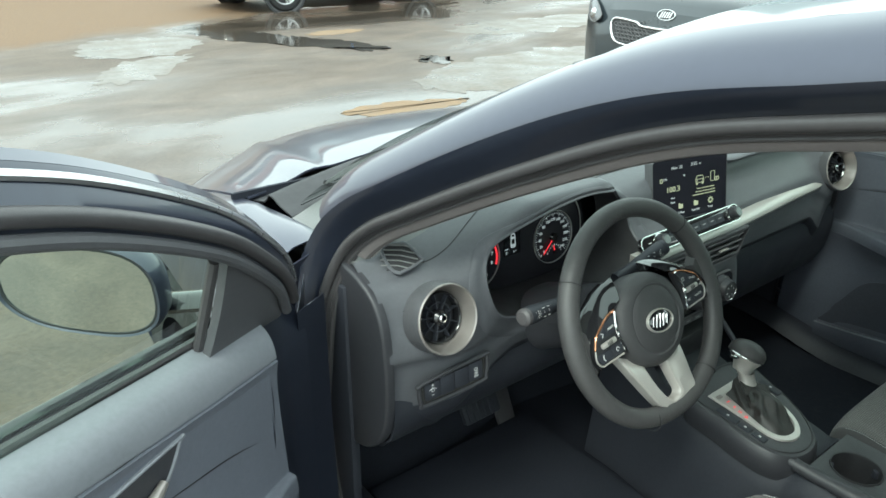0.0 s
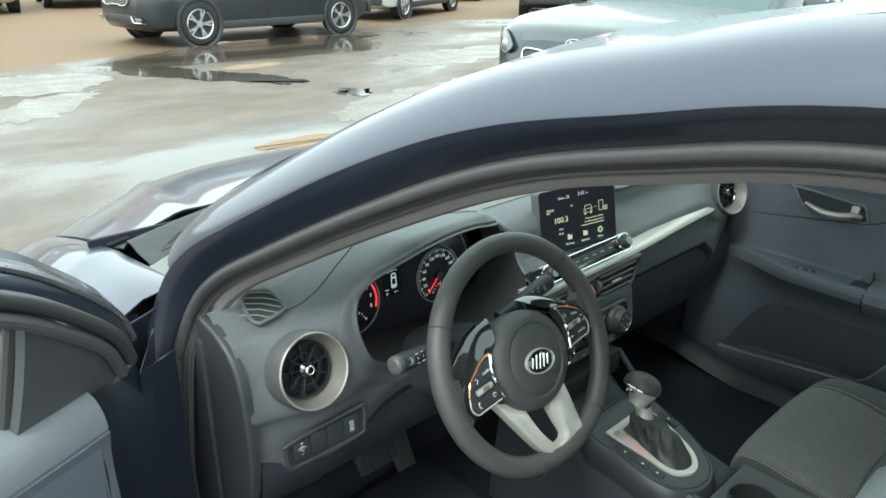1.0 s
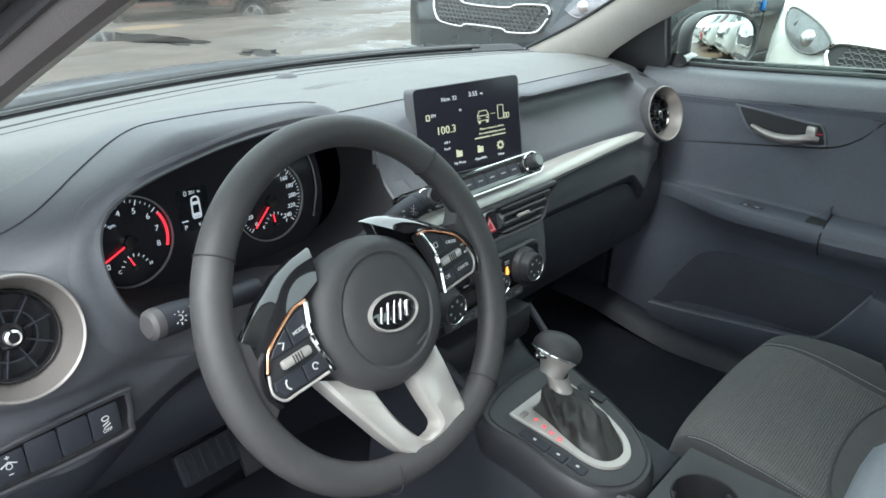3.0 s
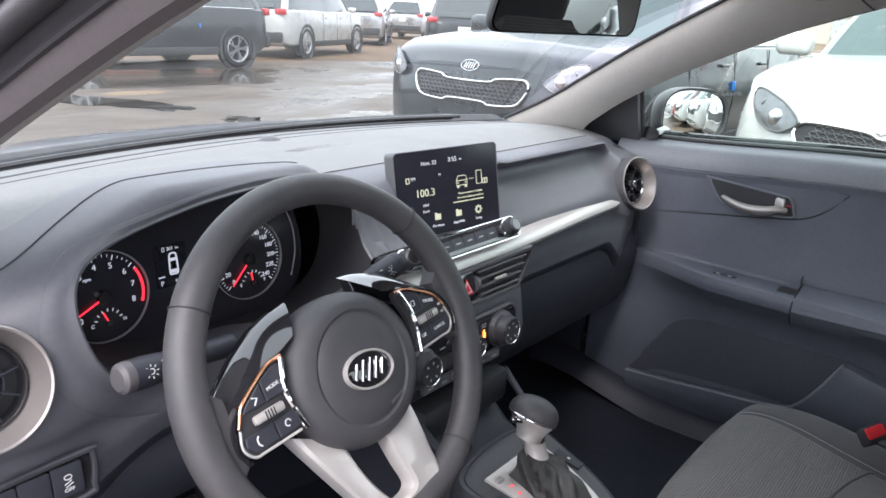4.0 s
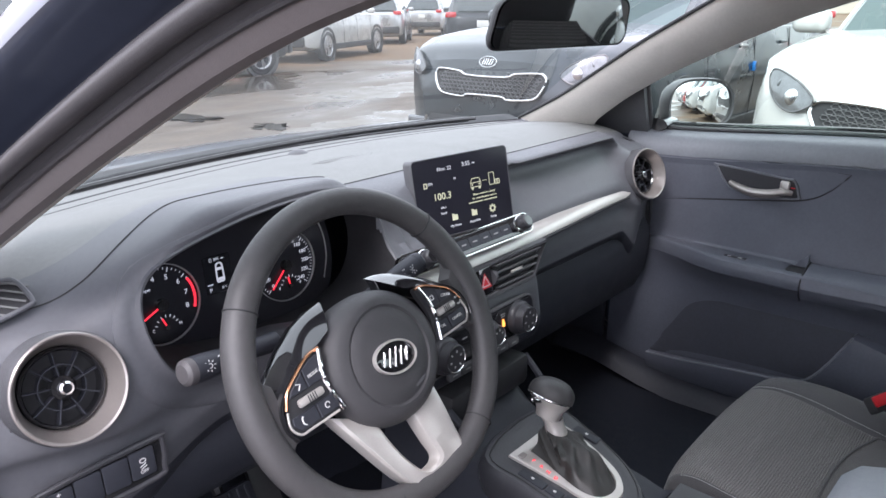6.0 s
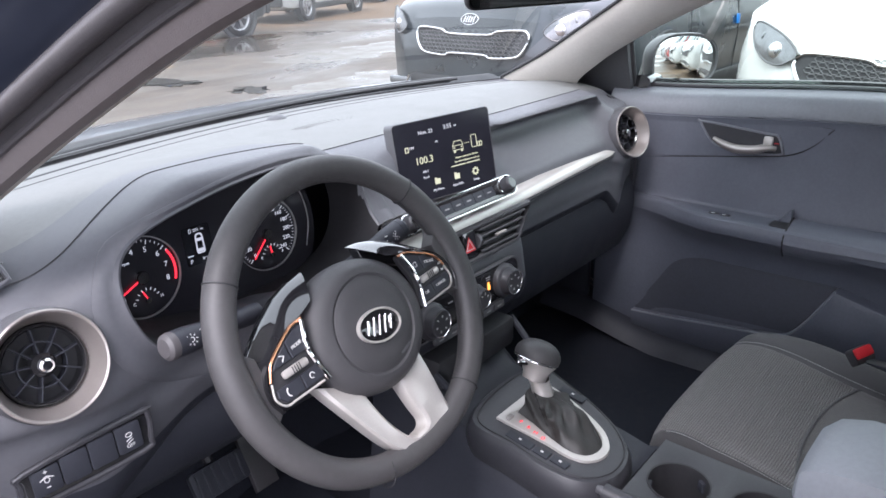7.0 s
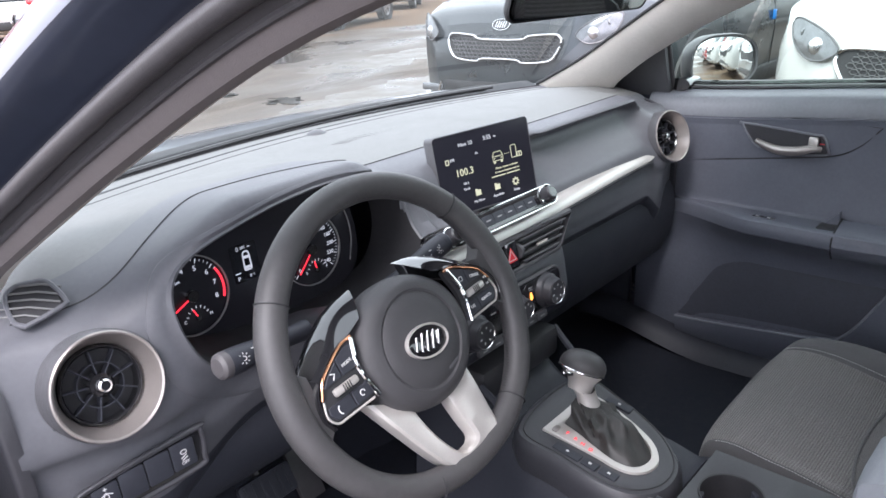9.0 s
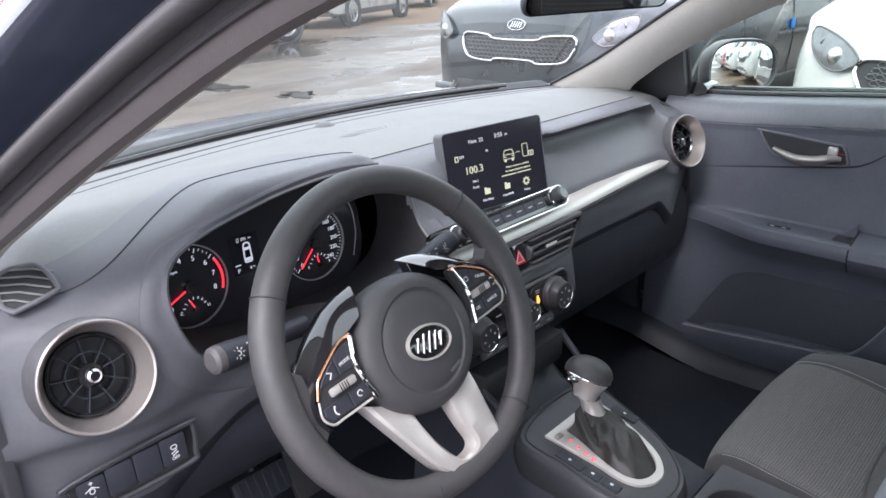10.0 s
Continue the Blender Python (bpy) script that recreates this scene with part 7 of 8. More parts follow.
def build_suv(material, label, L=4.36, W=1.82, H=1.55, detail=True, group="parked cars", grille=1.0):
    """A crossover built round its own origin, nose towards +x, wheels on z = 0."""
    car = thing("parked_car", label, "car", group=group)
    f, r = L / 2, -L / 2
    wf, wr = f - 0.90, f - 0.90 - 2.70 * L / 4.36
    # lower body
    stations = [r, r + 0.03, r + 0.10, r + 0.25, r + 0.6, wr, -0.3, 0.3, f - 1.25, f - 1.10, wf, f - 0.6, f - 0.35, f - 0.18, f - 0.08, f - 0.03, f]
    fine = sorted(set(stations + list(np.linspace(r, f, 40))))
    rows = []
    for x in fine:
        hw = car_half(x, L, W)
        top = float(np.interp(x, [r, r + 0.12, r + 0.5, f - 1.25, f - 1.10, f - 0.75, f - 0.35, f - 0.12, f - 0.03, f], [0.92, 1.02, 1.04, 1.035, 1.03, 1.005, 0.965, 0.905, 0.82, 0.66]))
        low = float(np.interp(x, [r, r + 0.15, wr - 0.3, wf + 0.3, f - 0.15, f], [0.42, 0.26, 0.23, 0.23, 0.24, 0.36]))
        crown = 0.028 if x > f - 1.2 else 0.0
        sec = [(0.0, low), (hw * 0.80, low), (hw * 0.955, low + 0.06), (hw * 0.985, 0.42), (hw * 1.0, 0.62), (hw * 0.99, min(0.76, top - 0.06)), (hw * 0.955, top - 0.045), (hw * 0.90, top - 0.012), (hw * 0.78, top + 0.004), (hw * 0.66, top - 0.002 + crown * 0.4), (hw * 0.40, top + crown * 0.85), (0.0, top + crown)]
        bow = 0.10 * blend(f - 0.7, f, x)
        rows.append([(x - bow * (y / 0.91) ** 2, y, z) for y, z in sec] + [(x - bow * (y / 0.91) ** 2, -y, z) for y, z in sec[-2:0:-1]])
    part("body", sheet(rows, wrap=True, cap=True), material, car)
    # cabin: glass house with roof and pillars
    base = [(f - 1.12, 0.70), (f - 1.30, 0.80), (0.2, 0.835), (-0.8, 0.83), (r + 0.45, 0.80), (r + 0.12, 0.70)]
    topl = [(f - 1.86, 0.52), (f - 1.98, 0.58), (0.0, 0.62), (-0.8, 0.61), (r + 0.75, 0.58), (r + 0.50, 0.50)]
    def ring(pts, z, k):
        s = smooth([(*q, 0) for q in pts], 4)
        return [(q[0], q[1] * W / 1.82, z + k * (1 - (q[1] / 0.85) ** 2) * 0) for q in s] + [(q[0], -q[1] * W / 1.82, z) for q in s[::-1]]
    rows = []
    for t in np.linspace(0, 1, 7):
        a, b2 = ring(base, 1.015, 0), ring(topl, H - 0.055, 0)
        bow = 0.035 * math.sin(math.pi * t)
        rows.append([(p[0] * (1 - t) + q[0] * t, (p[1] * (1 - t) + q[1] * t) + bow * math.copysign(1, p[1]), p[2] * (1 - t) + q[2] * t) for p, q in zip(a, b2)])
    part("side_glass", sheet(rows, wrap=True), M_carglass, car, "dark side glass")
    n = len(rows[0])
    # windscreen proper, slightly proud
    def patch(i0, i1, k0, k1, out, name, mat, lab=""):
        b = sheet([[tuple(Vector(rows[k][i % n]) + Vector((out[0], out[1] * math.copysign(1, rows[k][i % n][1]), out[2]))) for i in range(i0, i1 + 1)] for k in range(k0, k1 + 1)], thick=0.004)
        return part(name, b, mat, car, lab)
    rows_ws = []
    for k in range(7):
        lft, rgt = Vector(rows[k][1]), Vector(rows[k][-2])
        rows_ws.append([tuple(lft.lerp(rgt, s) + Vector((0.05 * (1 - (2 * s - 1) ** 2) + 0.012, 0, 0.012))) for s in np.linspace(0.0, 1, 11)])
    part("windscreen", sheet(rows_ws, thick=0.004), M_shield, car, "pale greenish windscreen")
    # roof
    rim = [Vector(p) for p in rows[-1]]
    c = sum(rim, Vector()) / len(rim)
    rr = []
    for s, dz in ((1.02, -0.012), (1.0, 0.012), (0.93, 0.032), (0.75, 0.048), (0.4, 0.055), (0.02, 0.056)):
        rr.append([(c.x + (p.x - c.x) * s, p.y * s, p.z + dz) for p in rim])
    part("roof", sheet(rr, wrap=True), material, car)
    for sgn in (0, 1):
        for idx, wd in ((2, 1), (9, 1), (17, 3)):
            i0 = idx if not sgn else n - 1 - idx - wd
            patch(i0, i0 + wd, 0, 6, (0, 0.006, 0), "pillar", material if idx != 9 else M_gloss)
    if detail:
        for sgn in (-1, 1):
            part("roof_rail", tube([(x, sgn * 0.585 * W / 1.82, H - 0.02 + 0.035 * math.sin(math.pi * (x - (r + 0.7)) / (f - 1.95 - r - 0.7)) ** 0.5) for x in np.linspace(r + 0.72, f - 1.97, 12)], 0.014, seg=8), M_silver, car)
            part("window_line", tube([(x, sgn * (0.845 * W / 1.82), 1.02) for x in np.linspace(r + 0.45, f - 1.30, 8)], 0.010, seg=6), M_chrome, car)
    # wheels with cladding arches
    for x in (wf, wr):
        for sgn in (-1, 1):
            mw = axes((x, sgn * (W / 2 - 0.105), 0.335), (-sgn, 0, 0), (0, 0, 1))
            part("wheel_arch", revolve([(0.405, 0.10), (0.400, 0.118), (0.365, 0.120), (0.335, 0.10), (0.33, -0.05), (0.0, -0.05)], mw, seg=40), M_clad, car)
            w = part("tyre", revolve([(0.20, -0.10), (0.30, -0.10), (0.330, -0.08), (0.335, 0.0), (0.330, 0.085), (0.30, 0.112), (0.250, 0.116), (0.232, 0.10)], mw, seg=40), M_tyre, car)
            part("rim", wheel_spokes(0.232, mw, 0.104), M_alloy, w, "silver spoked alloy rim")
            part("rim_shadow", revolve([(0.228, 0.062), (0.0, 0.06)], mw, seg=24), M_black, w)
    for sgn in (-1, 1):
        part("sill_cladding", box((wf - wr - 0.80, 0.05, 0.13), ((wf + wr) / 2, sgn * (W / 2 - 0.018), 0.30), bevel=0.02), M_clad, car)
        part("door_mirror", box((0.13, 0.20, 0.13), (f - 1.42, sgn * (W / 2 + 0.055), 1.075), bevel=0.045, seg=3), material, car)
        for x in (f - 1.95, f - 2.85):
            part("door_handle", box((0.16, 0.022, 0.025), (x, sgn * (W / 2 - 0.012), 0.875), bevel=0.008), material, car)
        for x in (f - 1.28, f - 2.18, f - 3.0):
            part("door_gap", tube([(x, sgn * (W / 2 - 0.01), 0.36), (x - 0.02, sgn * (W / 2 + 0.001), 0.62), (x - 0.02, sgn * (W / 2 - 0.03), 0.98)], 0.004, seg=5), M_black, car)
        if detail:
            for x in (f - 2.16, f - 2.98):
                part("door_guard", box((0.035, 0.02, 0.07), (x, sgn * (W / 2 + 0.006), 0.72), bevel=0.005), M_blue, car, "blue foam door guard")
    # nose
    def nose(y, z, out=0.0):
        """Point on the nose at that height; it falls back towards the sides."""
        side = float(np.interp(abs(y), [0.5, 0.58, 0.66, 0.763, 0.84], [0, 0.008, 0.03, 0.08, 0.18]))
        rise = float(np.interp(z, [0.62, 0.66, 0.82, 0.905, 0.965], [0, 0, 0.03, 0.12, 0.35]))
        return Vector((f + 0.004 - side - rise - 0.10 * (y / 0.91) ** 2 + out, y, z))
    outline = [(-0.44, 0.735), (-0.425, 0.770), (-0.38, 0.782), (-0.22, 0.772), (-0.15, 0.750), (0.15, 0.750), (0.22, 0.772), (0.38, 0.782), (0.425, 0.770), (0.44, 0.735), (0.40, 0.655), (0.34, 0.625), (0.18, 0.615), (0.13, 0.632), (-0.13, 0.632), (-0.18, 0.615), (-0.34, 0.625), (-0.40, 0.655)]
    dense = [(q[0] * grille, 0.70 + (q[1] - 0.70) * (0.6 + 0.4 * grille)) for q in smooth(outline, 3, closed=True)]
    gr_back = sheet([[nose(q[0] * k, 0.70 + (q[1] - 0.70) * k, 0.005) for q in dense] for k in (0.02, 0.2, 0.4, 0.6, 0.8, 1.0)], wrap=True)
    g = part("grille", gr_back, M_black, car, "black honeycomb grille with a chrome frame")
    part("grille_frame", tube([nose(q[0], q[1], 0.010) for q in dense], 0.0085, seg=8, closed=True), M_chrome, g)
    if detail:
        b = None
        for row in range(7):
            for col in range(-18, 19):
                y, z = 0.0345 * col + (0.01725 if row % 2 else 0), 0.628 + 0.0235 * row
                wid = grille * float(np.interp(z, [0.615, 0.655, 0.735, 0.782], [0.33, 0.385, 0.425, 0.36]))
                if abs(y) > wid - 0.012 or (abs(y) < 0.16 and not 0.645 < z < 0.742):
                    continue
                p = nose(y, z, 0.009)
                b = tube([p + Vector((0, 0.0165 * math.cos(a), 0.0115 * math.sin(a))) for a in np.linspace(0, 2 * math.pi, 6, endpoint=False)], 0.0024, seg=4, closed=True, bm=b)
        tagged(part("grille_mesh", b, M_mesh, g, "dark honeycomb mesh"), kind="stuff")
    mb = axes(nose(0, 0.835, 0.012), (0, 1, 0), (-0.35, 0, 0.94))
    bd = part("badge", slab(oval(0.066, 0.034, 32), 0.006, mb), M_gloss, car, "oval badge with a chrome border")
    part("badge_border", hoop(oval(0.070, 0.037, 36), 0.006, 0.009, mb), M_chrome, bd)
    b = None
    for x, t in ((-0.036, -0.3), (-0.018, -0.3), (0.0, -0.3), (0.018, -0.3), (0.036, -0.3)):
        b = box((0.007, 0.040, 0.003), (0, 0, 0.007), m=at2(mb, x, 0) @ Matrix.Rotation(t, 4, "Z"), bm=b)
    part("badge_bars", b, M_chrome, bd)
    for sgn in (-1, 1):
        lamp = [(0.565, 0.752), (0.535, 0.785), (0.59, 0.842), (0.68, 0.885), (0.745, 0.898), (0.762, 0.862), (0.735, 0.793), (0.68, 0.747), (0.615, 0.732)]
        dl = smooth(lamp, 3, closed=True)
        bmh = bmesh.new()
        cx = nose(sgn * 0.645, 0.81, 0.046)
        vc = bmh.verts.new(cx)
        vv = [bmh.verts.new(nose(sgn * q[0], q[1], 0.028 + 0.7 * max(0.0, q[1] - 0.82))) for q in dl]
        for i in range(len(vv)):
            bmh.faces.new((vc, vv[i], vv[(i + 1) % len(vv)]))
        h = part("headlight", bmh, M_lamp, car, "clear headlight with chrome reflectors")
        part("headlight_border", tube([nose(sgn * q[0], q[1], 0.028 + 0.7 * max(0.0, q[1] - 0.82)) for q in dl], 0.0045, seg=6, closed=True), M_mesh, h)
        part("projector", revolve([(0.0, 0.012), (0.024, 0.008), (0.034, 0.0), (0.038, -0.01)], axes(nose(sgn * 0.625, 0.79, 0.036), (0, 1, 0), (0, 0, 1)), seg=24), M_alloy, h)
        part("indicator", revolve([(0.0, 0.006), (0.018, 0.002), (0.022, -0.006)], axes(nose(sgn * 0.690, 0.84, 0.036), (sgn * 0.4, 1, 0), (0, 0, 1)), seg=16), M_lamp, h, "small clear indicator")
        part("fog_lamp", box((0.03, 0.20, 0.05), nose(sgn * 0.62, 0.42, 0.02), bevel=0.012), M_lamp, car)
        part("fog_lamp_trim", tube([nose(sgn * 0.50, 0.47, 0.03), nose(sgn * 0.55, 0.375, 0.035), nose(sgn * 0.74, 0.37, 0.03)], 0.010, seg=6), M_chrome, car)
        part("tail_light", box((0.10, 0.26, 0.13), (r + 0.085, sgn * (W / 2 - 0.20), 0.98), bevel=0.03), M_tail, car, "red tail light")
    part("lower_intake", box((0.06, 1.05, 0.13), (f - 0.055, 0, 0.42), bevel=0.03), M_clad, car)
    part("rear_bumper", box((0.10, W * 0.86, 0.22), (r + 0.03, 0, 0.45), bevel=0.04), M_clad, car)
    part("number_plate", box((0.012, 0.30, 0.15), (r + 0.004, 0, 0.78), bevel=0.003), M_plate, car, "white plate with a plain bar")
    rw = [[(r + 0.11 + 0.36 * t, y * (0.60 - 0.10 * t), 1.06 + 0.38 * t) for y in np.linspace(-1, 1, 7)] for t in np.linspace(0, 1, 4)]
    part("rear_window", sheet(rw, thick=0.01), M_carglass, car)
    return car


def place(ob, x, y, heading):
    ob.matrix_basis = pose(x, y, 0, 0, 0, heading)
    return ob


def build_lot():
    dark = place(build_suv(M_blue_car, "dark blue-grey crossover with a honeycomb grille, parked nose out"), 2.78 + 2.18, 2.36, 180)
    white = place(build_suv(M_white_car, "white crossover with a honeycomb grille, parked nose out", grille=1.24), 2.38 + 2.18, -0.20, 180)
    place(build_suv(M_dark_car, "dark grey crossover parked side-on in the wet yard", L=4.62, W=1.86, H=1.62), 5.55, 11.70, 184)
    place(build_suv(M_white_car, "white people carrier parked side-on behind a crossover", L=4.9, W=1.95, H=1.72, detail=False), 11.1, 14.2, 25)
    place(build_suv(M_dark_car, "black sport utility car seen from its red-lit tail", L=4.6, W=1.9, H=1.7, detail=False), 14.6, 11.7, 38)
    tails = build_suv(M_white_car, "white sport utility car parked with its tail to the yard", L=4.7, W=1.9, H=1.70, detail=False, group="white cars in a far row")
    place(tails, 3.2, 21.6, 84)
    for x, y in ((6.2, 22.6), (9.0, 24.6), (0.2, 21.0), (-2.8, 20.4)):
        copy_thing(tails, pose(x, y, 0, 0, 0, 78))
    red = place(build_suv(M_red_car, "red car parked in the row behind", detail=False), 12.0, 4.2, 175)
    silver = place(build_suv(M_silver_car, "silver car parked in the row behind", detail=False), 12.2, 1.2, 178)
    for ob, x, y, h in ((silver, 17.5, 18.5, 40), (red, 21.0, 17.0, 40), (white, 12.3, -1.9, 180), (silver, 24.0, 22.0, 30), (dark, 12.2, 7.2, 178), (white, 20.0, 25.0, 60), (silver, 4.6, -2.7, 180), (white, 4.7, -5.3, 180), (white, 4.6, -7.9, 180), (red, 4.7, -10.5, 180), (silver, 4.7, -13.1, 180)):
        copy_thing(ob, pose(x, y, 0, 0, 0, h))


# ---------------------------------------------------------------- ground and distance
def ground_material():
    m = bpy.data.materials.new("wet_asphalt")
    m.use_nodes = True
    nt = m.node_tree
    b = nt.nodes["Principled BSDF"]
    tc = nt.nodes.new("ShaderNodeTexCoord")
    mp = nt.nodes.new("ShaderNodeMapping")
    mp.inputs["Scale"].default_value = (1.0, 1.9, 1.0)
    mp.inputs["Rotation"].default_value = (0, 0, radians(-20))
    nt.links.new(tc.outputs["Object"], mp.inputs["Vector"])
    big = node(nt, "ShaderNodeTexNoise", Scale=0.23, Detail=5.0, Roughness=0.55, Distortion=0.5)
    nt.links.new(mp.outputs[0], big.inputs["Vector"])
    mid = node(nt, "ShaderNodeTexNoise", Scale=1.4, Detail=8.0, Roughness=0.65, Distortion=0.6)
    nt.links.new(mp.outputs[0], mid.inputs["Vector"])
    fine = node(nt, "ShaderNodeTexNoise", Scale=38.0, Detail=8.0, Roughness=0.7)
    nt.links.new(tc.outputs["Object"], fine.inputs["Vector"])
    sand = node(nt, "ShaderNodeTexNoise", Scale=0.12, Detail=6.0, Roughness=0.6, Distortion=0.8)
    nt.links.new(tc.outputs["Object"], sand.inputs["Vector"])

    def ramp(src, stops):
        r = nt.nodes.new("ShaderNodeValToRGB")
        e = r.color_ramp.elements
        while len(e) > 1:
            e.remove(e[-1])
        e[0].position, e[0].color = stops[0][0], (*stops[0][1], 1)
        for p, c in stops[1:]:
            q = e.new(p)
            q.color = (*c, 1)
        nt.links.new(src, r.inputs[0])
        return r
    def mix(fac, a, c, kind="MIX"):
        x = nt.nodes.new("ShaderNodeMix")
        x.data_type = "RGBA"
        x.blend_type = kind
        if hasattr(fac, "is_linked"):
            nt.links.new(fac, x.inputs[0])
        else:
            x.inputs[0].default_value = fac
        nt.links.new(a, x.inputs[6])
        nt.links.new(c, x.inputs[7])
        return x.outputs[2]
    base = ramp(mid.outputs[0], [(0.30, (0.066, 0.049, 0.036)), (0.48, (0.094, 0.071, 0.053)), (0.62, (0.121, 0.092, 0.069)), (0.80, (0.158, 0.122, 0.093))])
    wet = ramp(big.outputs[0], [(0.32, (1, 1, 1)), (0.40, (0.5, 0.5, 0.5)), (0.52, (0, 0, 0))])
    earth = ramp(fine.outputs[0], [(0.3, (0.110, 0.069, 0.039)), (0.7, (0.198, 0.129, 0.074))])
    dark = ramp(fine.outputs[0], [(0.3, (0.036, 0.030, 0.025)), (0.7, (0.065, 0.055, 0.045))])
    col = mix(wet.outputs[0], base.outputs[0], dark.outputs[0])
    # bare brown earth takes over in broad patches and beyond the yard
    sep = nt.nodes.new("ShaderNodeSeparateXYZ")
    nt.links.new(tc.outputs["Object"], sep.inputs[0])
    far = nt.nodes.new("ShaderNodeMapRange")
    far.inputs["From Min"].default_value = 8.0
    far.inputs["From Max"].default_value = 15.0
    far.inputs["To Min"].default_value = -0.05
    far.inputs["To Max"].default_value = 0.24
    nt.links.new(sep.outputs["Y"], far.inputs["Value"])
    ad = nt.nodes.new("ShaderNodeMath")
    ad.operation = "ADD"
    nt.links.new(sand.outputs[0], ad.inputs[0])
    nt.links.new(far.outputs[0], ad.inputs[1])
    sm = ramp(ad.outputs[0], [(0.53, (0, 0, 0)), (0.60, (1, 1, 1))])
    col = mix(sm.outputs[0], col, earth.outputs[0])
    spk = ramp(fine.outputs[0], [(0.35, (0.75, 0.75, 0.75)), (0.65, (1.2, 1.2, 1.2))])
    col = mix(1.0, col, spk.outputs[0], "MULTIPLY")
    nt.links.new(col, b.inputs["Base Color"])
    rgh = ramp(big.outputs[0], [(0.32, (0.05, 0.05, 0.05)), (0.39, (0.16, 0.16, 0.16)), (0.46, (0.38, 0.38, 0.38)), (0.62, (0.62, 0.62, 0.62))])
    rg2 = mix(sm.outputs[0], rgh.outputs[0], ramp(fine.outputs[0], [(0.0, (0.6, 0.6, 0.6)), (1.0, (0.95, 0.95, 0.95))]).outputs[0])
    nt.links.new(rg2, b.inputs["Roughness"])
    b.inputs["Specular IOR Level"].default_value = 0.38
    bp = nt.nodes.new("ShaderNodeBump")
    bp.inputs["Distance"].default_value = 0.006
    inv = ramp(big.outputs[0], [(0.40, (0, 0, 0)), (0.58, (0.5, 0.5, 0.5))])
    nt.links.new(inv.outputs[0], bp.inputs["Strength"])
    nt.links.new(fine.outputs[0], bp.inputs["Height"])
    nt.links.new(bp.outputs[0], b.inputs["Normal"])
    return m


def build_ground():
    b = bmesh.new()
    vs = [b.verts.new(p) for p in ((-600, -600, 0), (600, -600, 0), (600, 600, 0), (-600, 600, 0))]
    b.faces.new(vs)
    g = part("ground", b, ground_material())
    tagged(g, "wet grey asphalt yard with puddles and brown sand", "ground", kind="structure")


def ragged(points, seed, n=9, rough=0.10):
    """Closed outline through the points with an uneven edge."""
    rng = np.random.default_rng(seed)
    out = []
    for x, y in smooth(points, n, closed=True):
        d = rng.normal(0, rough, 2)
        out.append((x + d[0] * 0.6, y + d[1]))
    return [tuple(q) for q in smooth(out, 2, closed=True)]


def build_puddles():
    """Standing water and swept sand lying on the yard."""
    water = paint("puddle_water", (0.045, 0.038, 0.031), 0.09, var=0.2, scale=1.5, spec=0.5)
    sheen = paint("wet_film", (0.115, 0.098, 0.080), 0.36, var=0.6, scale=2.2, spec=0.42)
    sand = paint("damp_sand", (0.200, 0.138, 0.082), 0.8, var=0.3, scale=5.0, bump=0.6, bscale=60)
    pool = [(2.15, 9.15), (2.70, 8.95), (3.10, 8.05), (3.45, 7.30), (3.55, 6.75), (3.25, 6.65), (2.95, 7.15), (2.50, 7.75), (2.15, 8.60)]
    spots = [("puddle", "dark shallow puddle on the wet yard", water, 0.004, pool), ("puddle", "small dark puddle on the wet yard", water, 0.004, [(3.35, 5.75), (3.62, 5.95), (3.70, 5.70), (3.48, 5.55)]),
             ("puddle", "dark shallow puddle before a parked car", water, 0.004, [(4.6, 11.0), (6.6, 10.7), (7.4, 10.2), (6.0, 9.9), (4.4, 10.3)]),
             ("wet_patch", "thin shining film of water", sheen, 0.0006, [(0.55, 8.0), (0.75, 9.0), (1.35, 9.2), (1.95, 8.6), (1.35, 7.7)]), ("wet_patch", "thin shining film of water", sheen, 0.0006, [(2.60, 4.85), (3.60, 5.45), (5.1, 5.6), (5.6, 5.2), (4.2, 4.5), (3.0, 4.15)]),
             ("wet_patch", "thin shining film of water", sheen, 0.0006, [(0.3, 6.7), (0.8, 7.5), (1.5, 7.6), (1.1, 6.9), (0.5, 6.4)]), ("wet_patch", "thin shining film of water", sheen, 0.0006, [(5.0, 7.4), (6.4, 7.9), (8.2, 7.6), (7.0, 6.8), (5.6, 6.7)]),
             ("sand_patch", "strip of orange sand washed over the yard", sand, 0.0012, [(1.50, 4.30), (1.95, 4.38), (2.60, 4.15), (2.45, 4.02), (1.80, 3.96)]), ("sand_patch", "strip of orange sand washed over the yard", sand, 0.0012, [(3.25, 8.20), (3.65, 8.38), (4.15, 8.22), (3.85, 8.02), (3.45, 8.00)])]
    for k, (name, label, mat, z, pts) in enumerate(spots):
        t = part(name, slab(ragged(pts, 40 + k, rough=0.07 if mat is not sand else 0.022), z, Matrix.Translation((0, 0, 0.0012)), bevel=0.0), mat)
        tagged(t, label, "puddle" if name != "sand_patch" else "sand", group="puddles and sand on the yard", kind="structure")


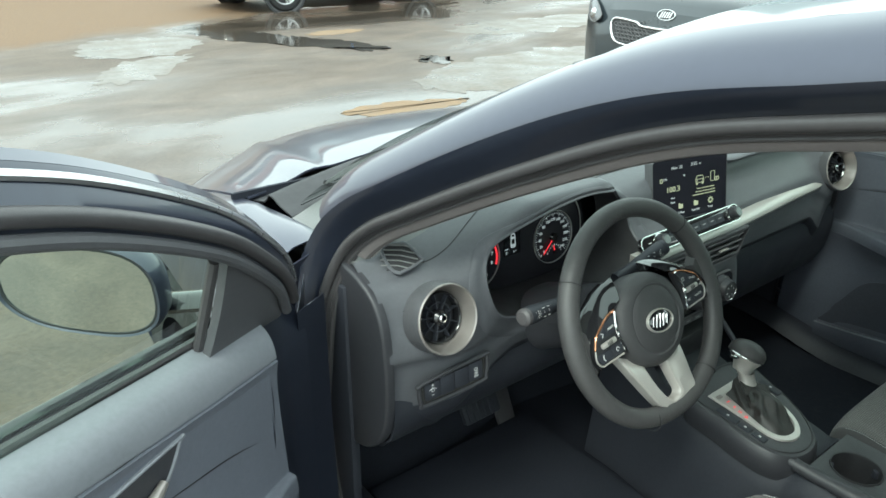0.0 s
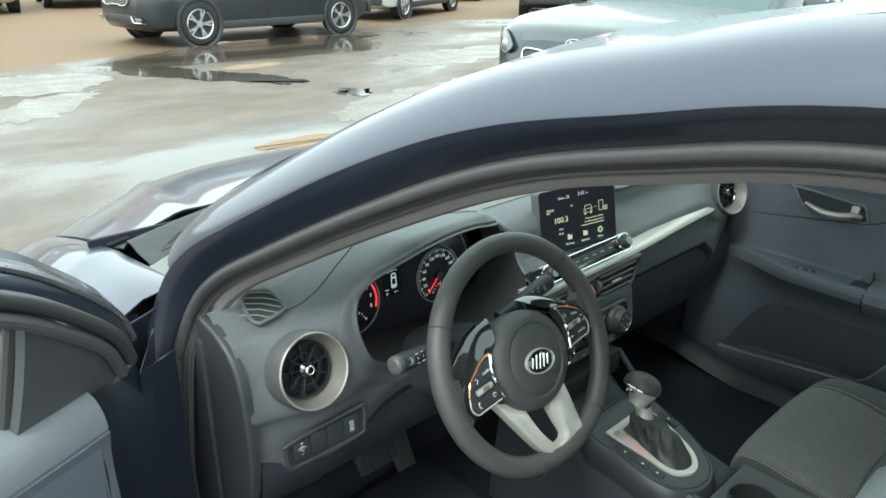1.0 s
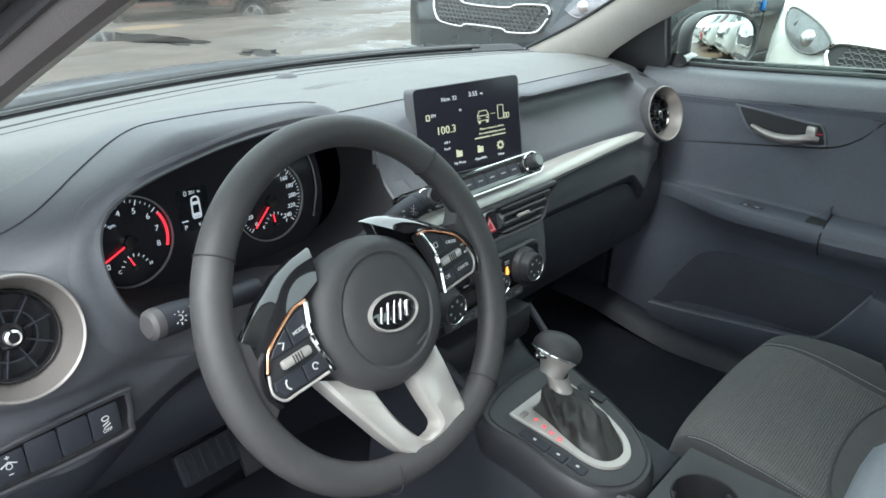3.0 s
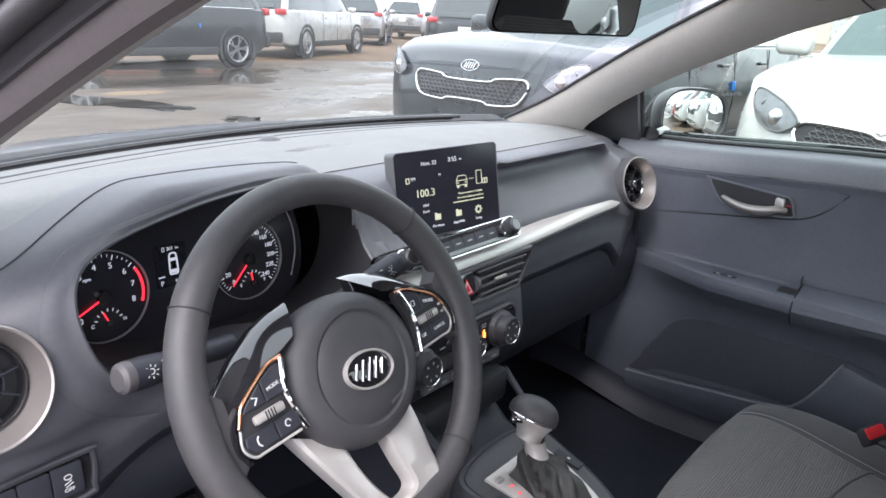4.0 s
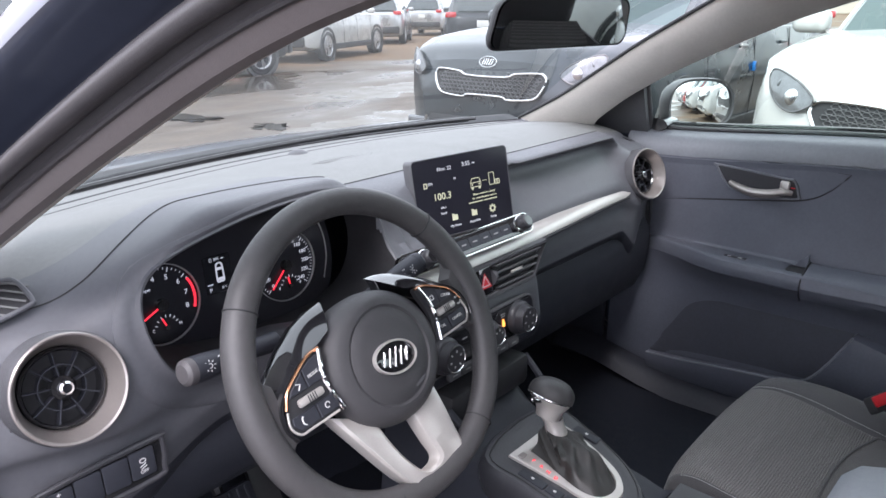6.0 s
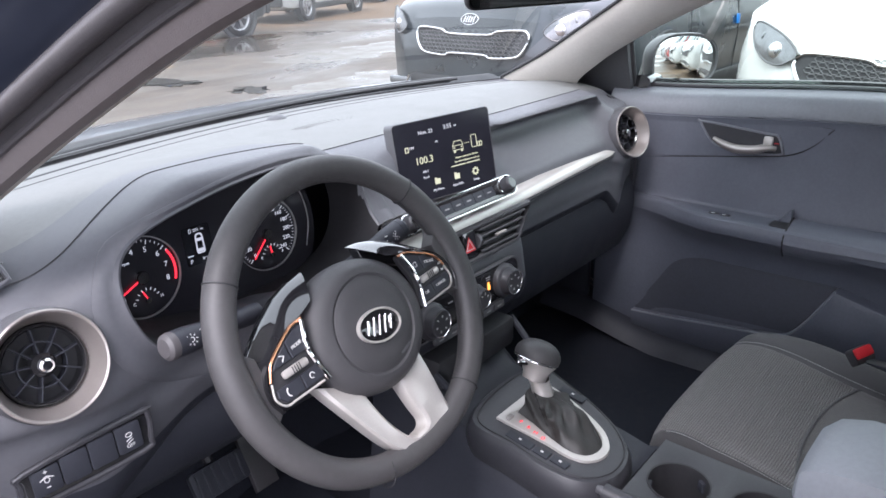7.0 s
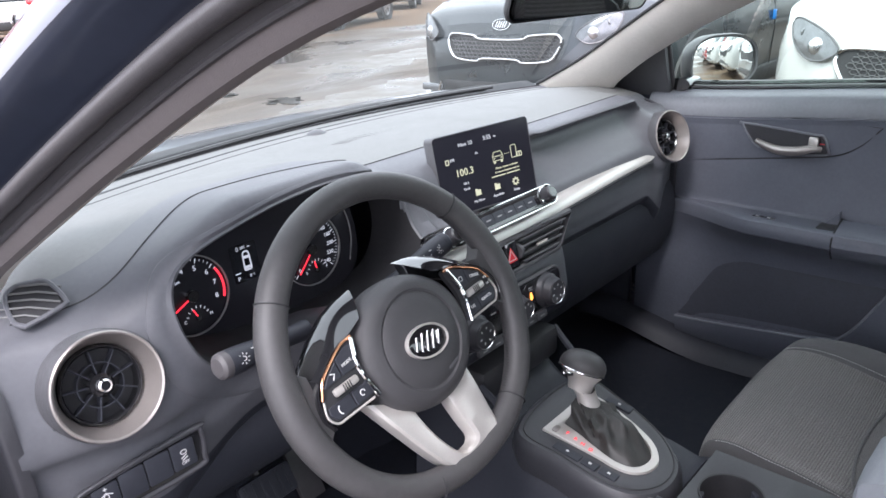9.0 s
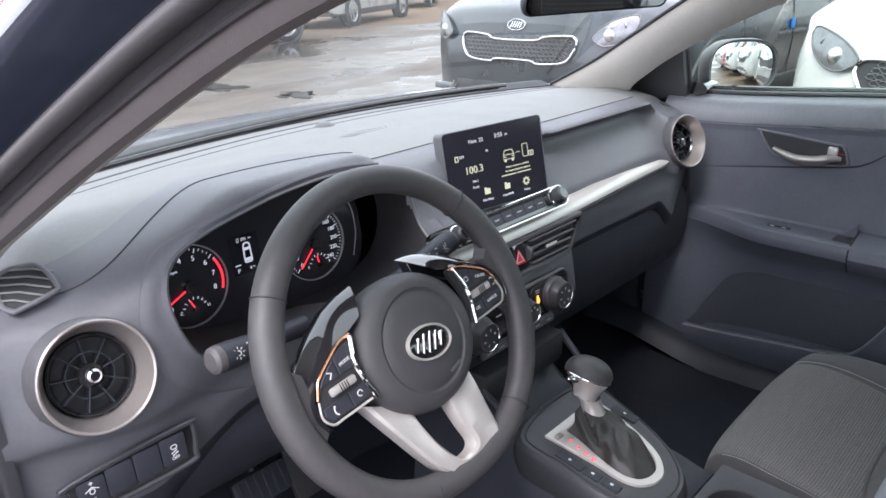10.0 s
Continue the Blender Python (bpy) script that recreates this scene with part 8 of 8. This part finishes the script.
def build_distance():
    brick = paint("brick_wall", (0.30, 0.12, 0.08), 0.85, var=0.25, scale=3, bump=0.4, bscale=40)
    h = thing("brick_building", "long low red brick building beyond the yard", "building", at=(20, 62, 0))
    part("wall", box((60, 12, 5.0), (20, 62, 2.5), bevel=0.05, seg=1), brick, h)
    part("roof", box((61, 13, 0.5), (20, 62, 5.25), bevel=0.05, seg=1), M_markdim, h, "flat grey roof")
    for k in range(14):
        w = part("window", box((2.2, 0.2, 1.6), (-6.5 + 4.1 * k, 55.95, 2.4), bevel=0.02, seg=1), M_carglass, h)
        part("window_sill", box((2.4, 0.3, 0.12), (-6.5 + 4.1 * k, 55.9, 1.55)), M_markdim, w)
    h = thing("warehouse", "pale metal-clad hall beyond the parked cars", "building", at=(102, 20, 0))
    part("wall", box((14, 50, 3.4), (102, 16, 1.7), bevel=0.05, seg=1), paint("pale_cladding", (0.48, 0.44, 0.38), 0.6, var=0.08, scale=0.8), h)
    part("roof", box((15, 51, 0.4), (102, 16, 3.6), bevel=0.05, seg=1), M_markdim, h)
    for k in range(6):
        part("shutter_door", box((0.2, 4.0, 2.8), (94.95, -2 + 7.0 * k, 1.4), bevel=0.03, seg=1), M_silver_car, h)


# ---------------------------------------------------------------- assembly
build_shell()
build_dash()
vent((-0.653, 0.212, 0.798), (0, 0.30, 1), "round dashboard air vent with a satin silver ring", turn=0.0)
vent((0.653, 0.212, 0.798), (0, 0.30, 1), "round dashboard air vent with a satin silver ring", turn=0.20)
slit_vent()
switch_panel()
build_cluster()
build_column()
build_wheel()
build_screen()
build_radio()
build_trim_bar()
build_centre_vents()
build_climate()
build_console()
build_shifter()
build_armrest()
build_seat(0.368, "grey ribbed cloth passenger seat with dark bolsters")
build_seat(-0.385, "grey ribbed cloth driver seat with dark bolsters")
build_tag()
build_doors()
build_cab_mirror()
build_visor(0.355, "dark folded sun visor still wrapped in clear film")
build_visor(-0.355, "dark folded sun visor still wrapped in clear film")
build_pedals()
build_mat()
build_lot()
build_ground()
build_puddles()
build_distance()
